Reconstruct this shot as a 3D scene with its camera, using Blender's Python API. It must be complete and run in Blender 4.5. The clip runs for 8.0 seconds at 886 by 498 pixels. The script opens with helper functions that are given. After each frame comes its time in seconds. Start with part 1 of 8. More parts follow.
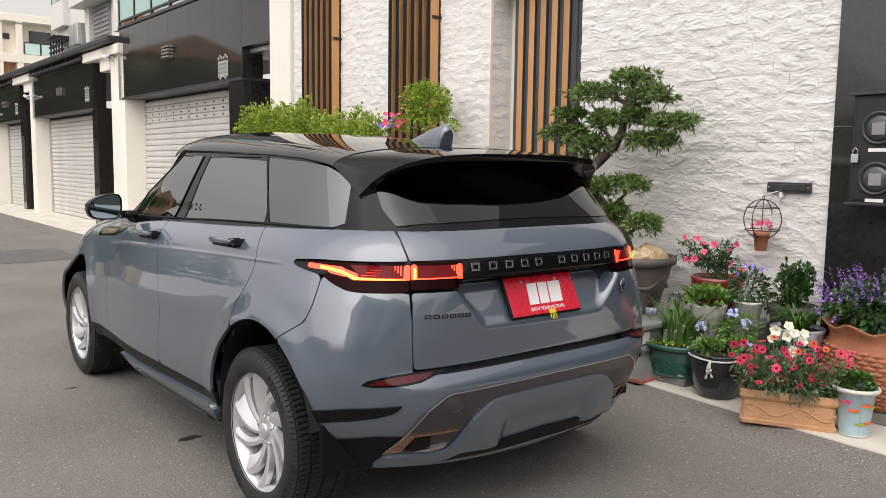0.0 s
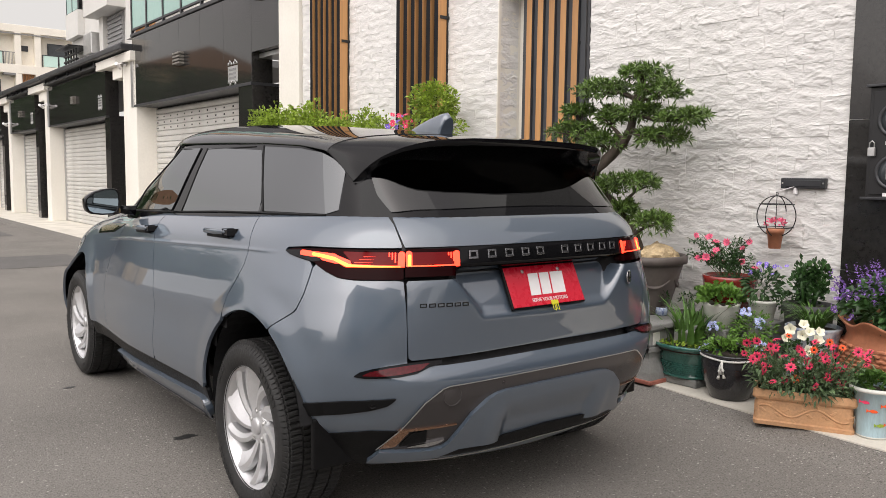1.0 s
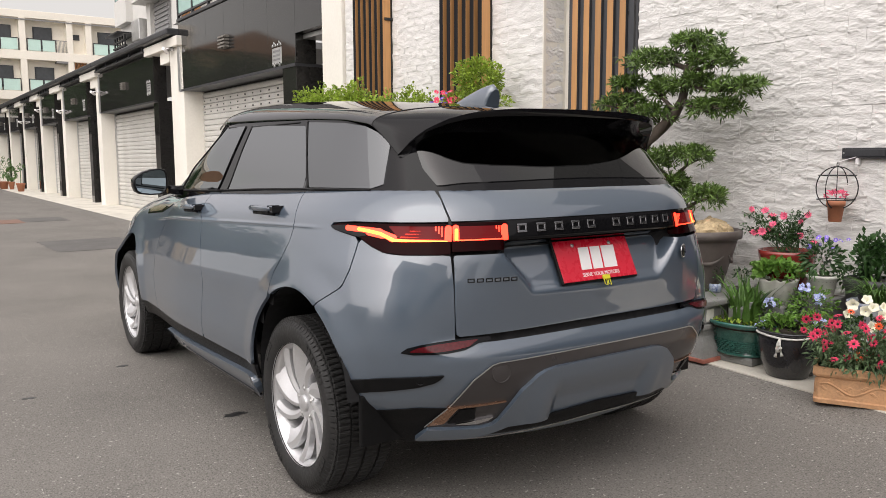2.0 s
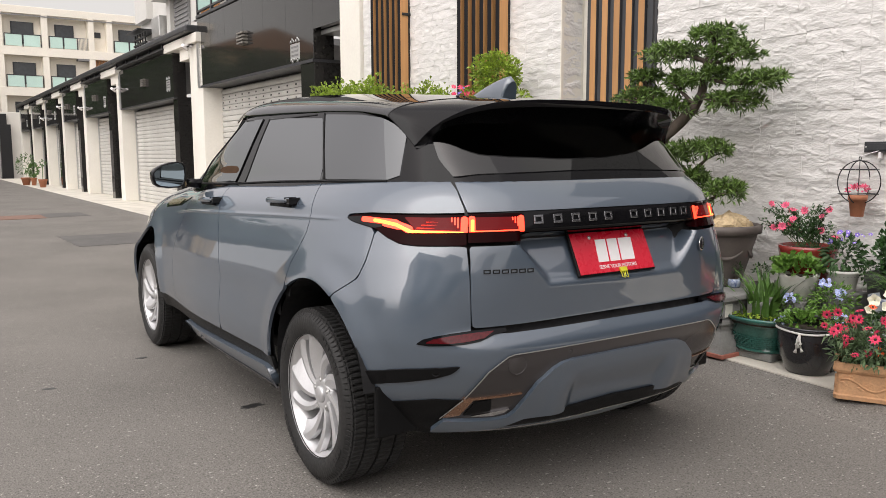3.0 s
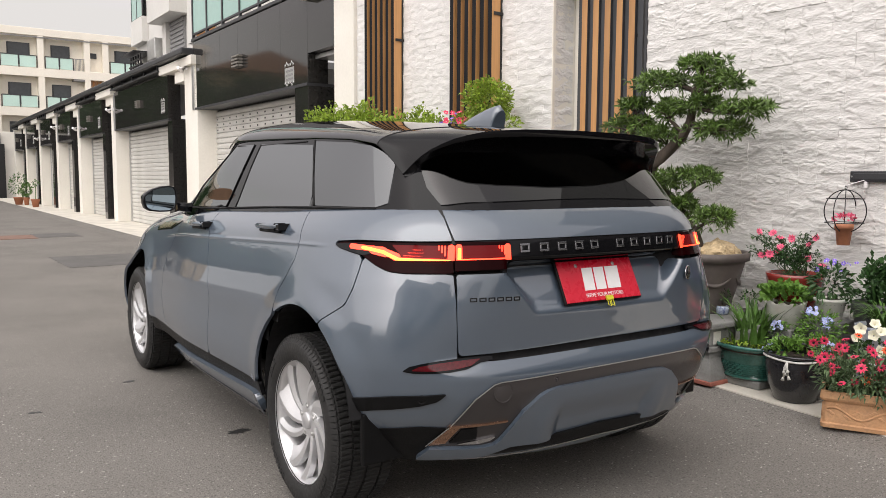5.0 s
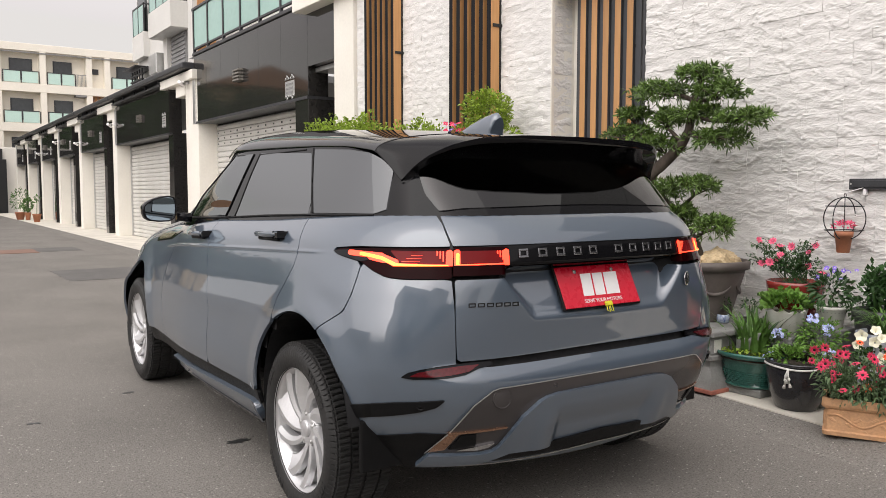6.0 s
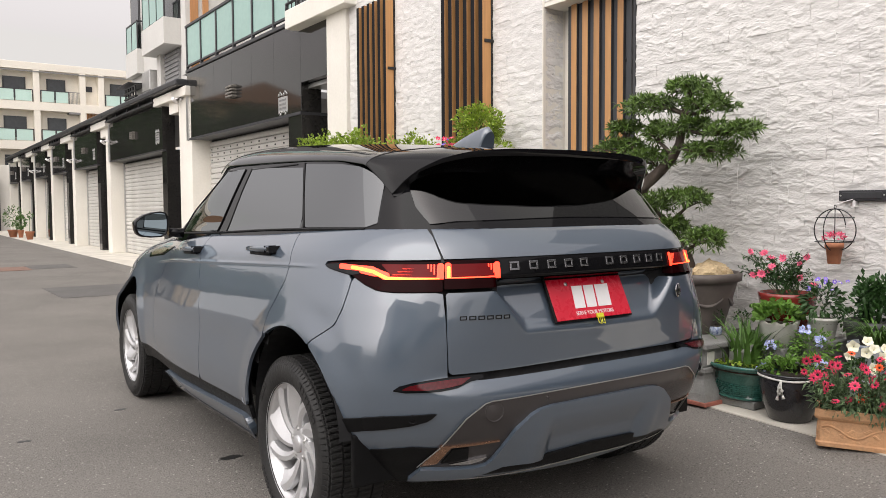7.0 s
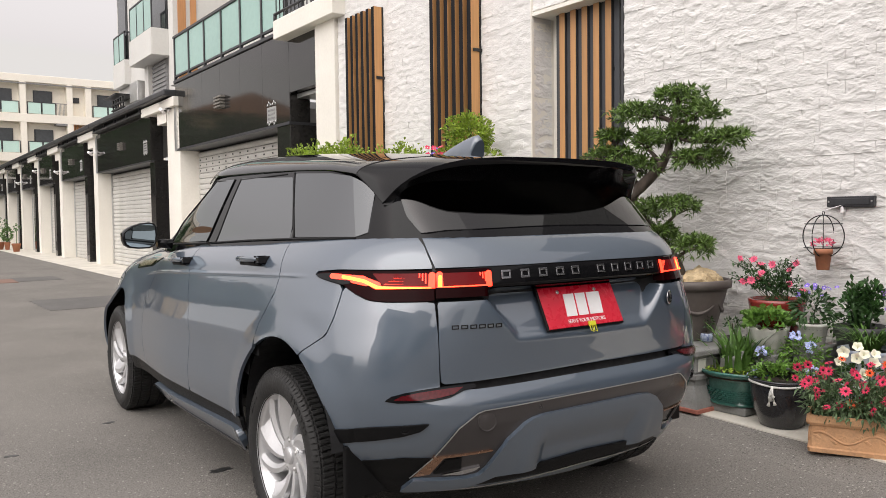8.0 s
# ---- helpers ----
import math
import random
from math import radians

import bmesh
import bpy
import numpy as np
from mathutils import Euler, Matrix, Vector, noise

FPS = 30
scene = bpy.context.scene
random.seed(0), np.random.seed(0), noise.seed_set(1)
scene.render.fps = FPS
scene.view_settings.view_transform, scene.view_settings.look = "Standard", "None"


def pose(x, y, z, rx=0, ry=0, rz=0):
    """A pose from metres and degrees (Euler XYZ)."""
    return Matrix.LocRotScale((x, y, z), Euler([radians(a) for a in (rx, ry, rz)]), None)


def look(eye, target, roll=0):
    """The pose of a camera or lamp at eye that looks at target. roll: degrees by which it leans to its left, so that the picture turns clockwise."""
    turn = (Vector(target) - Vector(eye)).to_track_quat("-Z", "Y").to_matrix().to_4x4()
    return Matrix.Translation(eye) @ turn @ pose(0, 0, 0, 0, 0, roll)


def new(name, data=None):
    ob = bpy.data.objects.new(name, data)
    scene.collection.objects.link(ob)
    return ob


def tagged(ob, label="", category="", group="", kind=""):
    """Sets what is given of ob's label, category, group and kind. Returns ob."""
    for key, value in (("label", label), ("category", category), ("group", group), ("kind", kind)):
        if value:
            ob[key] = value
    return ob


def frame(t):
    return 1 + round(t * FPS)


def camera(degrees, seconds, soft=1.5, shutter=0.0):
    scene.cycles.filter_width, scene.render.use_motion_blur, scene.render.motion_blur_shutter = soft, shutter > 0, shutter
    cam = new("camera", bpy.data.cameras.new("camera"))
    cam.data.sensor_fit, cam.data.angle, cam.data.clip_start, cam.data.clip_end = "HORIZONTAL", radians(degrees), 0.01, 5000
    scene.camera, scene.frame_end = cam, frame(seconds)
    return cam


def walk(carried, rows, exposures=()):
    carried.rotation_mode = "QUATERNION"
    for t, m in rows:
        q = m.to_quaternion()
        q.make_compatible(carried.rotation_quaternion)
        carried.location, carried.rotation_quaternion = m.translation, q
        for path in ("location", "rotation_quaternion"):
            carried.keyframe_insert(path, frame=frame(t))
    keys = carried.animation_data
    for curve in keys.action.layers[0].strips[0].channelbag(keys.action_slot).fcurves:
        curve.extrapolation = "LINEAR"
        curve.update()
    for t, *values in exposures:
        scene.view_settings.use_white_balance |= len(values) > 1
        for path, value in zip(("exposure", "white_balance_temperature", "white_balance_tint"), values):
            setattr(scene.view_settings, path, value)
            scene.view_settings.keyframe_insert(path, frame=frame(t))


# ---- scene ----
cam = camera(59.4, 8.0, soft=0.8)
PATH = [
    (0, (-2.236, -2.812, 1.39), (-0.982, -1.269, 1.177), 0.8),
    (0.5, (-2.162, -2.8, 1.35), (-0.915, -1.249, 1.154), 0.9),
    (1, (-2.126, -2.777, 1.293), (-0.899, -1.208, 1.109), 0.7),
    (1.5, (-2.115, -2.757, 1.269), (-0.937, -1.152, 1.07), 0.3),
    (2, (-2.097, -2.725, 1.263), (-0.966, -1.092, 1.03), -0.2),
    (3.5, (-2.09, -2.727, 1.234), (-1.001, -1.066, 0.998), -0.1),
    (4, (-2.086, -2.733, 1.232), (-0.982, -1.079, 1.016), 0.1),
    (4.5, (-2.087, -2.741, 1.251), (-0.976, -1.09, 1.052), 0.2),
    (5, (-2.083, -2.75, 1.263), (-0.972, -1.097, 1.08), 0.3),
    (6.5, (-2.073, -2.76, 1.225), (-0.962, -1.102, 1.097), -0.1),
    (7, (-2.068, -2.767, 1.229), (-0.945, -1.116, 1.12), -0.3),
    (7.5, (-2.06, -2.772, 1.234), (-0.924, -1.129, 1.141), -0.6),
    (8, (-2.067, -2.756, 1.228), (-0.921, -1.119, 1.142), -0.7),
]
walk(cam, [(t, look(eye, target, roll)) for t, eye, target, roll in PATH])

# ---- sky, sun ----
EXPOSURE = 0.05
scene.view_settings.exposure = EXPOSURE
world = bpy.data.worlds.new("overcast_sky")
scene.world = world
world.use_nodes = True
wn, wl = world.node_tree.nodes, world.node_tree.links
wn.clear()
sky = wn.new("ShaderNodeTexSky")
sky.sky_type, sky.sun_disc = "NISHITA", False
sky.sun_elevation, sky.sun_rotation = radians(52), radians(-115)
sky.air_density, sky.dust_density, sky.ozone_density = 1.6, 6.0, 1.0
pale = wn.new("ShaderNodeHueSaturation")
pale.inputs["Saturation"].default_value = 0.10
wback, wout = wn.new("ShaderNodeBackground"), wn.new("ShaderNodeOutputWorld")
wback.inputs["Strength"].default_value = 0.245
wl.new(sky.outputs[0], pale.inputs["Color"])
warm = wn.new("ShaderNodeVectorMath")
warm.operation = "MULTIPLY"
warm.inputs[1].default_value = (1.075, 1.0, 0.992)
wl.new(pale.outputs[0], warm.inputs[0])
deck = wn.new("ShaderNodeVectorMath")  # the cloud deck is evenly pale away from the sun
deck.operation = "MAXIMUM"
deck.inputs[1].default_value = (3.12, 3.0, 2.92)
wl.new(warm.outputs[0], deck.inputs[0])
veil = wn.new("ShaderNodeVectorMath")  # and hides the glow round it
veil.operation = "MINIMUM"
veil.inputs[1].default_value = (14.0, 13.4, 13.1)
wl.new(deck.outputs[0], veil.inputs[0])
wl.new(veil.outputs[0], wback.inputs["Color"])
wl.new(wback.outputs[0], wout.inputs["Surface"])
sun = new("sun", bpy.data.lights.new("sun", "SUN"))
sun.data.energy, sun.data.angle, sun.data.color = 0.9, radians(115), (1.0, 0.97, 0.92)
# the brightest part of the cloud stands over the street, a little behind the camera's side
sun.matrix_world = look((-7.6, -4.0, 8.8), (0, 0, 0))

# ---- materials ----


def nodes_of(mat):
    return mat.node_tree.nodes, mat.node_tree.links


def surface(name, color, rough=0.6, metal=0.0, spec=0.5, coat=0.0, vary=0.12, scale=8.0, fine=60.0, fine_amp=0.7, bump=0.0, bump_scale=80.0, dirt=None, dirt_scale=1.5, dirt_amount=0.35, random_obj=0.0, random_island=0.0, emit=0.0, stretch=(1, 1, 1)):
    """A painted, mineral or metal surface whose colour varies at two scales, with fine relief."""
    mat = bpy.data.materials.new(name)
    mat.use_nodes = True
    n, l = nodes_of(mat)
    b = n["Principled BSDF"]
    b.inputs["Roughness"].default_value, b.inputs["Metallic"].default_value = rough, metal
    b.inputs["Specular IOR Level"].default_value = spec
    b.inputs["Coat Weight"].default_value, b.inputs["Coat Roughness"].default_value = coat, 0.02
    coords = n.new("ShaderNodeTexCoord")
    mapping = n.new("ShaderNodeMapping")
    mapping.inputs["Scale"].default_value = stretch
    l.new(coords.outputs["Object"], mapping.inputs["Vector"])

    def tex(size, detail=4.0):
        t = n.new("ShaderNodeTexNoise")
        t.inputs["Scale"].default_value, t.inputs["Detail"].default_value = size, detail
        l.new(mapping.outputs[0], t.inputs["Vector"])
        return t

    def mix(kind, fac, a, bb):
        m = n.new("ShaderNodeMix")
        m.data_type, m.blend_type = "RGBA", kind
        for sock, v in (("Factor", fac), ("A", a), ("B", bb)):
            i = [s for s in m.inputs if s.name == sock and (sock == "Factor" and s.type == "VALUE" or s.type == "RGBA")][0]
            if isinstance(v, (int, float, tuple)):
                i.default_value = v
            else:
                l.new(v, i)
        return [o for o in m.outputs if o.type == "RGBA"][0]

    def span(out, low, high, f0=0.3, f1=0.7):
        r = n.new("ShaderNodeMapRange")
        r.inputs["From Min"].default_value, r.inputs["From Max"].default_value = f0, f1
        r.inputs["To Min"].default_value, r.inputs["To Max"].default_value = low, high
        l.new(out, r.inputs["Value"])
        return r.outputs[0]

    col = (*color, 1.0)
    if vary > 0:
        big, small = tex(scale), tex(fine, 6.0)
        shade = n.new("ShaderNodeMath")
        shade.operation = "ADD"
        l.new(span(big.outputs["Fac"], -vary, vary), shade.inputs[0])
        l.new(span(small.outputs["Fac"], -vary * fine_amp, vary * fine_amp), shade.inputs[1])
        total = shade.outputs[0]
        for amount, kind in ((random_obj, "o"), (random_island, "i")):
            if amount:
                src = n.new("ShaderNodeObjectInfo").outputs["Random"] if kind == "o" else n.new("ShaderNodeNewGeometry").outputs["Random Per Island"]
                add = n.new("ShaderNodeMath")
                add.operation = "ADD"
                l.new(total, add.inputs[0])
                l.new(span(src, -amount, amount, 0, 1), add.inputs[1])
                total = add.outputs[0]
        hsv = n.new("ShaderNodeHueSaturation")
        hsv.inputs["Color"].default_value = col
        one = n.new("ShaderNodeMath")
        one.operation = "ADD"
        one.inputs[1].default_value = 1.0
        l.new(total, one.inputs[0])
        l.new(one.outputs[0], hsv.inputs["Value"])
        col = hsv.outputs[0]
    if dirt:
        d = tex(dirt_scale, 8.0)
        col = mix("MIX", span(d.outputs["Fac"], 0.0, dirt_amount, 0.45, 0.75), col, (*dirt, 1.0))
    if isinstance(col, tuple):
        b.inputs["Base Color"].default_value = col
    else:
        l.new(col, b.inputs["Base Color"])
    if vary > 0 and rough > 0.15:
        rr = tex(fine * 0.5)
        l.new(span(rr.outputs["Fac"], rough * 0.85, min(1.0, rough * 1.15)), b.inputs["Roughness"])
    if bump > 0:
        bt = tex(bump_scale, 8.0)
        bp = n.new("ShaderNodeBump")
        bp.inputs["Strength"].default_value, bp.inputs["Distance"].default_value = 1.0, bump
        l.new(bt.outputs["Fac"], bp.inputs["Height"])
        l.new(bp.outputs[0], b.inputs["Normal"])
    if emit:
        b.inputs["Emission Color"].default_value = (*color, 1)
        b.inputs["Emission Strength"].default_value = emit
    return mat


def tinted_glass(name, tint, rough=0.01, gloss=(1, 1, 1), ior=1.5):
    mat = bpy.data.materials.new(name)
    mat.use_nodes = True
    n, l = nodes_of(mat)
    n.clear()
    out, mixs = n.new("ShaderNodeOutputMaterial"), n.new("ShaderNodeMixShader")
    tr, gl, fr = n.new("ShaderNodeBsdfTransparent"), n.new("ShaderNodeBsdfGlossy"), n.new("ShaderNodeFresnel")
    tr.inputs["Color"].default_value = (*tint, 1)
    gl.inputs["Color"].default_value, gl.inputs["Roughness"].default_value = (*gloss, 1), rough
    fr.inputs["IOR"].default_value = ior
    l.new(fr.outputs[0], mixs.inputs[0])
    l.new(tr.outputs[0], mixs.inputs[1])
    l.new(gl.outputs[0], mixs.inputs[2])
    l.new(mixs.outputs[0], out.inputs["Surface"])
    return mat


def car_paint(name, color, flake=0.5, coat=1.0):
    """Metallic base with fine flakes under a clear coat."""
    mat = bpy.data.materials.new(name)
    mat.use_nodes = True
    n, l = nodes_of(mat)
    b = n["Principled BSDF"]
    b.inputs["Metallic"].default_value, b.inputs["Roughness"].default_value = 0.12, 0.38
    b.inputs["Coat Weight"].default_value, b.inputs["Coat Roughness"].default_value = coat, 0.006
    b.inputs["Coat IOR"].default_value = 1.95
    tc, ns = n.new("ShaderNodeTexCoord"), n.new("ShaderNodeTexNoise")
    ns.inputs["Scale"].default_value, ns.inputs["Detail"].default_value = 900.0, 2.0
    l.new(tc.outputs["Object"], ns.inputs["Vector"])
    hs, mr = n.new("ShaderNodeHueSaturation"), n.new("ShaderNodeMapRange")
    mr.inputs["To Min"].default_value, mr.inputs["To Max"].default_value = 1 - flake * 0.4, 1 + flake * 0.4
    l.new(ns.outputs["Fac"], mr.inputs["Value"])
    hs.inputs["Color"].default_value = (*color, 1)
    l.new(mr.outputs[0], hs.inputs["Value"])
    l.new(hs.outputs[0], b.inputs["Base Color"])
    return mat


M_ASPHALT = surface("asphalt", (0.182, 0.171, 0.156), 0.88, spec=0.3, vary=0.15, scale=0.9, fine=140.0, fine_amp=3.0, bump=0.004, bump_scale=130.0, dirt=(0.19, 0.178, 0.162), dirt_scale=0.45, dirt_amount=0.5)
# pale grit and dark pits in the asphalt
gn, gl_ = nodes_of(M_ASPHALT)
g_base = gn["Principled BSDF"].inputs["Base Color"]
g_from = g_base.links[0].from_socket
g_coord = gn.new("ShaderNodeTexCoord")
for g_scale, g_low, g_high, g_colour, g_amount in ((62.0, 0.70, 0.73, (0.46, 0.44, 0.40, 1), 0.9), (150.0, 0.62, 0.68, (0.34, 0.325, 0.30, 1), 0.45), (95.0, 0.60, 0.67, (0.060, 0.056, 0.051, 1), 0.6)):
    g_noise, g_range, g_mix = gn.new("ShaderNodeTexNoise"), gn.new("ShaderNodeMapRange"), gn.new("ShaderNodeMixRGB")
    g_noise.inputs["Scale"].default_value, g_noise.inputs["Detail"].default_value = g_scale, 1.0
    g_range.inputs["From Min"].default_value, g_range.inputs["From Max"].default_value = g_low, g_high
    g_range.inputs["To Max"].default_value = g_amount
    g_mix.inputs["Color2"].default_value = g_colour
    gl_.new(g_coord.outputs["Object"], g_noise.inputs["Vector"])
    gl_.new(g_noise.outputs["Fac"], g_range.inputs["Value"])
    gl_.new(g_range.outputs[0], g_mix.inputs["Fac"])
    gl_.new(g_from, g_mix.inputs["Color1"])
    g_from = g_mix.outputs[0]
gl_.new(g_from, g_base)
M_PATCH = surface("asphalt_patch", (0.115, 0.11, 0.105), 0.85, vary=0.12, scale=3.0, fine=200.0, bump=0.004, bump_scale=150.0)
M_APRON = surface("apron_concrete", (0.66, 0.625, 0.55), 0.8, vary=0.08, scale=2.0, fine=80.0, bump=0.002, bump_scale=60.0, dirt=(0.36, 0.33, 0.28), dirt_scale=2.2, dirt_amount=0.55)
M_STONE = surface("split_stone", (0.70, 0.685, 0.665), 0.75, vary=0.04, scale=5.0, fine=40.0, bump=0.006, bump_scale=40.0, random_obj=0.025, random_island=0.025, stretch=(1, 1, 2.0))
M_WHITE = surface("white_wall_paint", (0.80, 0.77, 0.70), 0.7, vary=0.04, scale=1.0, fine=30.0, bump=0.001, bump_scale=60.0, dirt=(0.60, 0.56, 0.48), dirt_scale=0.8, dirt_amount=0.3)
M_CREAMWALL = surface("cream_render", (0.86, 0.81, 0.71), 0.75, vary=0.04, scale=0.5, fine=12.0)
M_WHITE2 = surface("white_wall_tile", (0.64, 0.63, 0.60), 0.55, vary=0.04, scale=1.0, fine=20.0, dirt=(0.5, 0.48, 0.44), dirt_scale=0.6, dirt_amount=0.35)
M_GRANITE = surface("black_granite", (0.022, 0.021, 0.020), 0.06, spec=0.65, vary=0.25, scale=30.0, fine=300.0)
M_DARKMETAL = surface("dark_metal", (0.045, 0.046, 0.05), 0.42, metal=0.3, vary=0.15, scale=6.0, fine=90.0)
M_BLACKMETAL = surface("black_metal", (0.012, 0.012, 0.013), 0.45, vary=0.2, scale=10.0, fine=90.0)
M_SHUTTER = surface("shutter_slats", (0.62, 0.61, 0.58), 0.45, metal=0.15, vary=0.06, scale=2.0, fine=40.0, random_island=0.05, dirt=(0.42, 0.40, 0.36), dirt_scale=1.2, dirt_amount=0.3)
# near-black standing for the shade in entrances, vent slots and behind slats
M_OPENINGSHADE = surface("dark_opening", (0.012, 0.012, 0.012), 0.6, vary=0.2)
M_WOOD = surface("slat_wood", (0.47, 0.245, 0.095), 0.45, vary=0.14, scale=6.0, fine=50.0, random_obj=0.10, stretch=(1, 1, 0.06), bump=0.001, bump_scale=120.0)
M_SLATGREY = surface("slat_charcoal", (0.050, 0.053, 0.060), 0.6, vary=0.15, scale=6.0, fine=60.0, stretch=(1, 1, 0.1))
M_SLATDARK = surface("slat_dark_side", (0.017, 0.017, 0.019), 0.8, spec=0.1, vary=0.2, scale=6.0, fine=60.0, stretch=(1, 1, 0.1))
M_ORANGE = surface("timber_panel", (0.52, 0.25, 0.10), 0.5, vary=0.12, scale=4.0, fine=40.0, stretch=(1, 1, 0.1))
M_GREENGLASS = surface("green_frosted_glass", (0.56, 0.76, 0.68), 0.12, spec=0.6, vary=0.05, scale=0.6, fine=10.0)
M_WINDOW = surface("window_glass", (0.045, 0.05, 0.055), 0.05, spec=0.7, vary=0.2, scale=0.5, fine=5.0)
M_GREY = surface("grey_render", (0.24, 0.24, 0.24), 0.7, vary=0.08, scale=1.5, fine=30.0)
M_OCHRE = surface("ochre_render", (0.50, 0.38, 0.22), 0.75, vary=0.08, scale=1.0, fine=25.0)
M_ROOFTILE = surface("roof_tile", (0.30, 0.17, 0.10), 0.7, vary=0.15, scale=2.0, fine=30.0)
M_STEEL = surface("steel", (0.55, 0.55, 0.54), 0.35, metal=0.8, vary=0.1, scale=10.0, fine=80.0)
M_LOUVRE = surface("weathered_louvre_metal", (0.20, 0.185, 0.165), 0.5, metal=0.2, vary=0.15, scale=10.0, fine=80.0)
M_GREENNEAR = surface("green_tinted_railing_glass", (0.30, 0.47, 0.42), 0.08, spec=0.6, vary=0.05, scale=0.6, fine=10.0)
M_RUST = surface("rusty_cover", (0.20, 0.115, 0.085), 0.8, vary=0.2, scale=8.0, fine=90.0, bump=0.003, bump_scale=60.0)

M_PAINT = car_paint("grey_blue_metallic", (0.080, 0.106, 0.141))
M_GLOSS = surface("black_gloss", (0.006, 0.006, 0.007), 0.02, spec=0.2, vary=0.0)
M_ROOF = surface("black_roof_lacquer", (0.008, 0.008, 0.009), 0.015, spec=0.7, vary=0.0)
M_TRIM = surface("black_plastic", (0.006, 0.006, 0.0065), 0.42, spec=0.17, vary=0.15, scale=20.0, fine=200.0, bump=0.0004, bump_scale=500.0)
M_GLASS = tinted_glass("tinted_window", (0.03, 0.032, 0.034), gloss=(0.95, 0.98, 1.0), ior=3.3)
M_GLASSQUARTER = tinted_glass("dark_quarter_window", (0.025, 0.026, 0.028), gloss=(0.95, 0.98, 1.0), ior=2.55)
M_GLASSREAR = tinted_glass("dark_privacy_window", (0.02, 0.021, 0.023), ior=1.62)
M_LINER = surface("dark_interior", (0.008, 0.008, 0.009), 0.8, vary=0.1)
M_SILVER = surface("satin_bronze_trim", (0.080, 0.073, 0.073), 0.26, metal=0.5, vary=0.0, scale=6.0, fine=60.0)
M_COPPER = surface("burnished_copper_trim", (0.42, 0.25, 0.17), 0.25, metal=0.9, vary=0.06, scale=10.0, fine=120.0)
M_CHROME = surface("chrome", (0.62, 0.62, 0.63), 0.10, metal=1.0, vary=0.03)
M_ALLOY = surface("silver_alloy", (0.66, 0.66, 0.67), 0.36, metal=0.6, vary=0.03, scale=12.0, fine=150.0)
M_TYRE = surface("tyre_rubber", (0.021, 0.021, 0.021), 0.58, spec=0.35, vary=0.18, scale=12.0, fine=160.0, bump=0.0006, bump_scale=300.0, dirt=(0.035, 0.032, 0.03), dirt_scale=9.0, dirt_amount=0.35)
M_LENS = surface("dark_red_lens", (0.012, 0.001, 0.0015), 0.03, spec=0.05, vary=0.0)
M_REFLECTOR = surface("red_reflector", (0.07, 0.003, 0.006), 0.12, vary=0.25, scale=90.0, fine=300.0, spec=0.4)
M_LED = surface("lit_tail_lamp", (1.0, 0.045, 0.02), 0.3, vary=0.0, emit=3.2)
M_LEDHOT = surface("lit_tail_lamp_core", (1.0, 0.24, 0.03), 0.3, vary=0.0, emit=4.2)
M_LEDFIELD = surface("glowing_red_lens", (0.09, 0.002, 0.003), 0.1, spec=0.15, vary=0.0, emit=0.7)
M_PLATERED = surface("red_plate", (0.62, 0.012, 0.035), 0.28, vary=0.012, scale=10.0, fine=80.0, coat=0.3)
M_PLATEWHITE = surface("white_print", (0.82, 0.80, 0.80), 0.4, vary=0.02)
M_BADGE = surface("dark_chrome_letters", (0.24, 0.24, 0.25), 0.2, metal=0.9, vary=0.05)
M_BADGEBLACK = surface("black_letters", (0.02, 0.02, 0.022), 0.25, metal=0.4, vary=0.05)
M_YELLOW = surface("yellow_clip", (0.65, 0.62, 0.03), 0.4, vary=0.05)
M_VENT = surface("dark_gold_vent", (0.22, 0.185, 0.075), 0.22, metal=0.85, vary=0.1)
M_MIRROR = surface("mirror_glass", (0.42, 0.50, 0.54), 0.01, metal=1.0, vary=0.0)

# ---- helpers for building ----
STREET = pose(0, 0, 0, 0, 0, 1.0)  # the house line stands one degree off the parked car


def link_mesh(name, bm, mats, smooth=False):
    me = bpy.data.meshes.new(name)
    bm.normal_update()
    bm.to_mesh(me)
    bm.free()
    for m in mats if isinstance(mats, (list, tuple)) else [mats]:
        me.materials.append(m)
    if smooth:
        me.shade_smooth()
    return new(name, me)


def part(name, bm, mats, parent, label="", smooth=False):
    ob = link_mesh(name, bm, mats, smooth)
    ob.parent = parent
    return tagged(ob, label)


def thing(name, label, category, group="", m=None, kind=""):
    ob = new(name)
    ob.empty_display_size = 0.1
    if m is not None:
        ob.matrix_basis = m
    return tagged(ob, label, category, group, kind)


def structure(name, bm, mats, label, category, smooth=False, m=STREET):
    ob = link_mesh(name, bm, mats, smooth)
    ob.matrix_basis = m
    return tagged(ob, label, category, "", "structure")


def box(bm, x0, x1, y0, y1, z0, z1, bevel=0.0, mat=0, turn=None):
    """A box between two corners, its edges rounded by bevel."""
    made = bmesh.ops.create_cube(bm, size=1.0)["verts"]
    for v in made:
        v.co = Vector(((x0 + x1) / 2 + v.co.x * (x1 - x0), (y0 + y1) / 2 + v.co.y * (y1 - y0), (z0 + z1) / 2 + v.co.z * (z1 - z0)))
        if turn is not None:
            v.co = turn @ v.co
    faces = {f for v in made for f in v.link_faces}
    for f in faces:
        f.material_index = mat
    if bevel > 0:
        edges = list({e for v in made for e in v.link_edges})
        got = bmesh.ops.bevel(bm, geom=edges, offset=bevel, segments=2, affect="EDGES", profile=0.5)
        for f in got["faces"]:
            f.material_index = mat
    return bm


def boxm(*a, **k):
    return box(bmesh.new(), *a, **k)


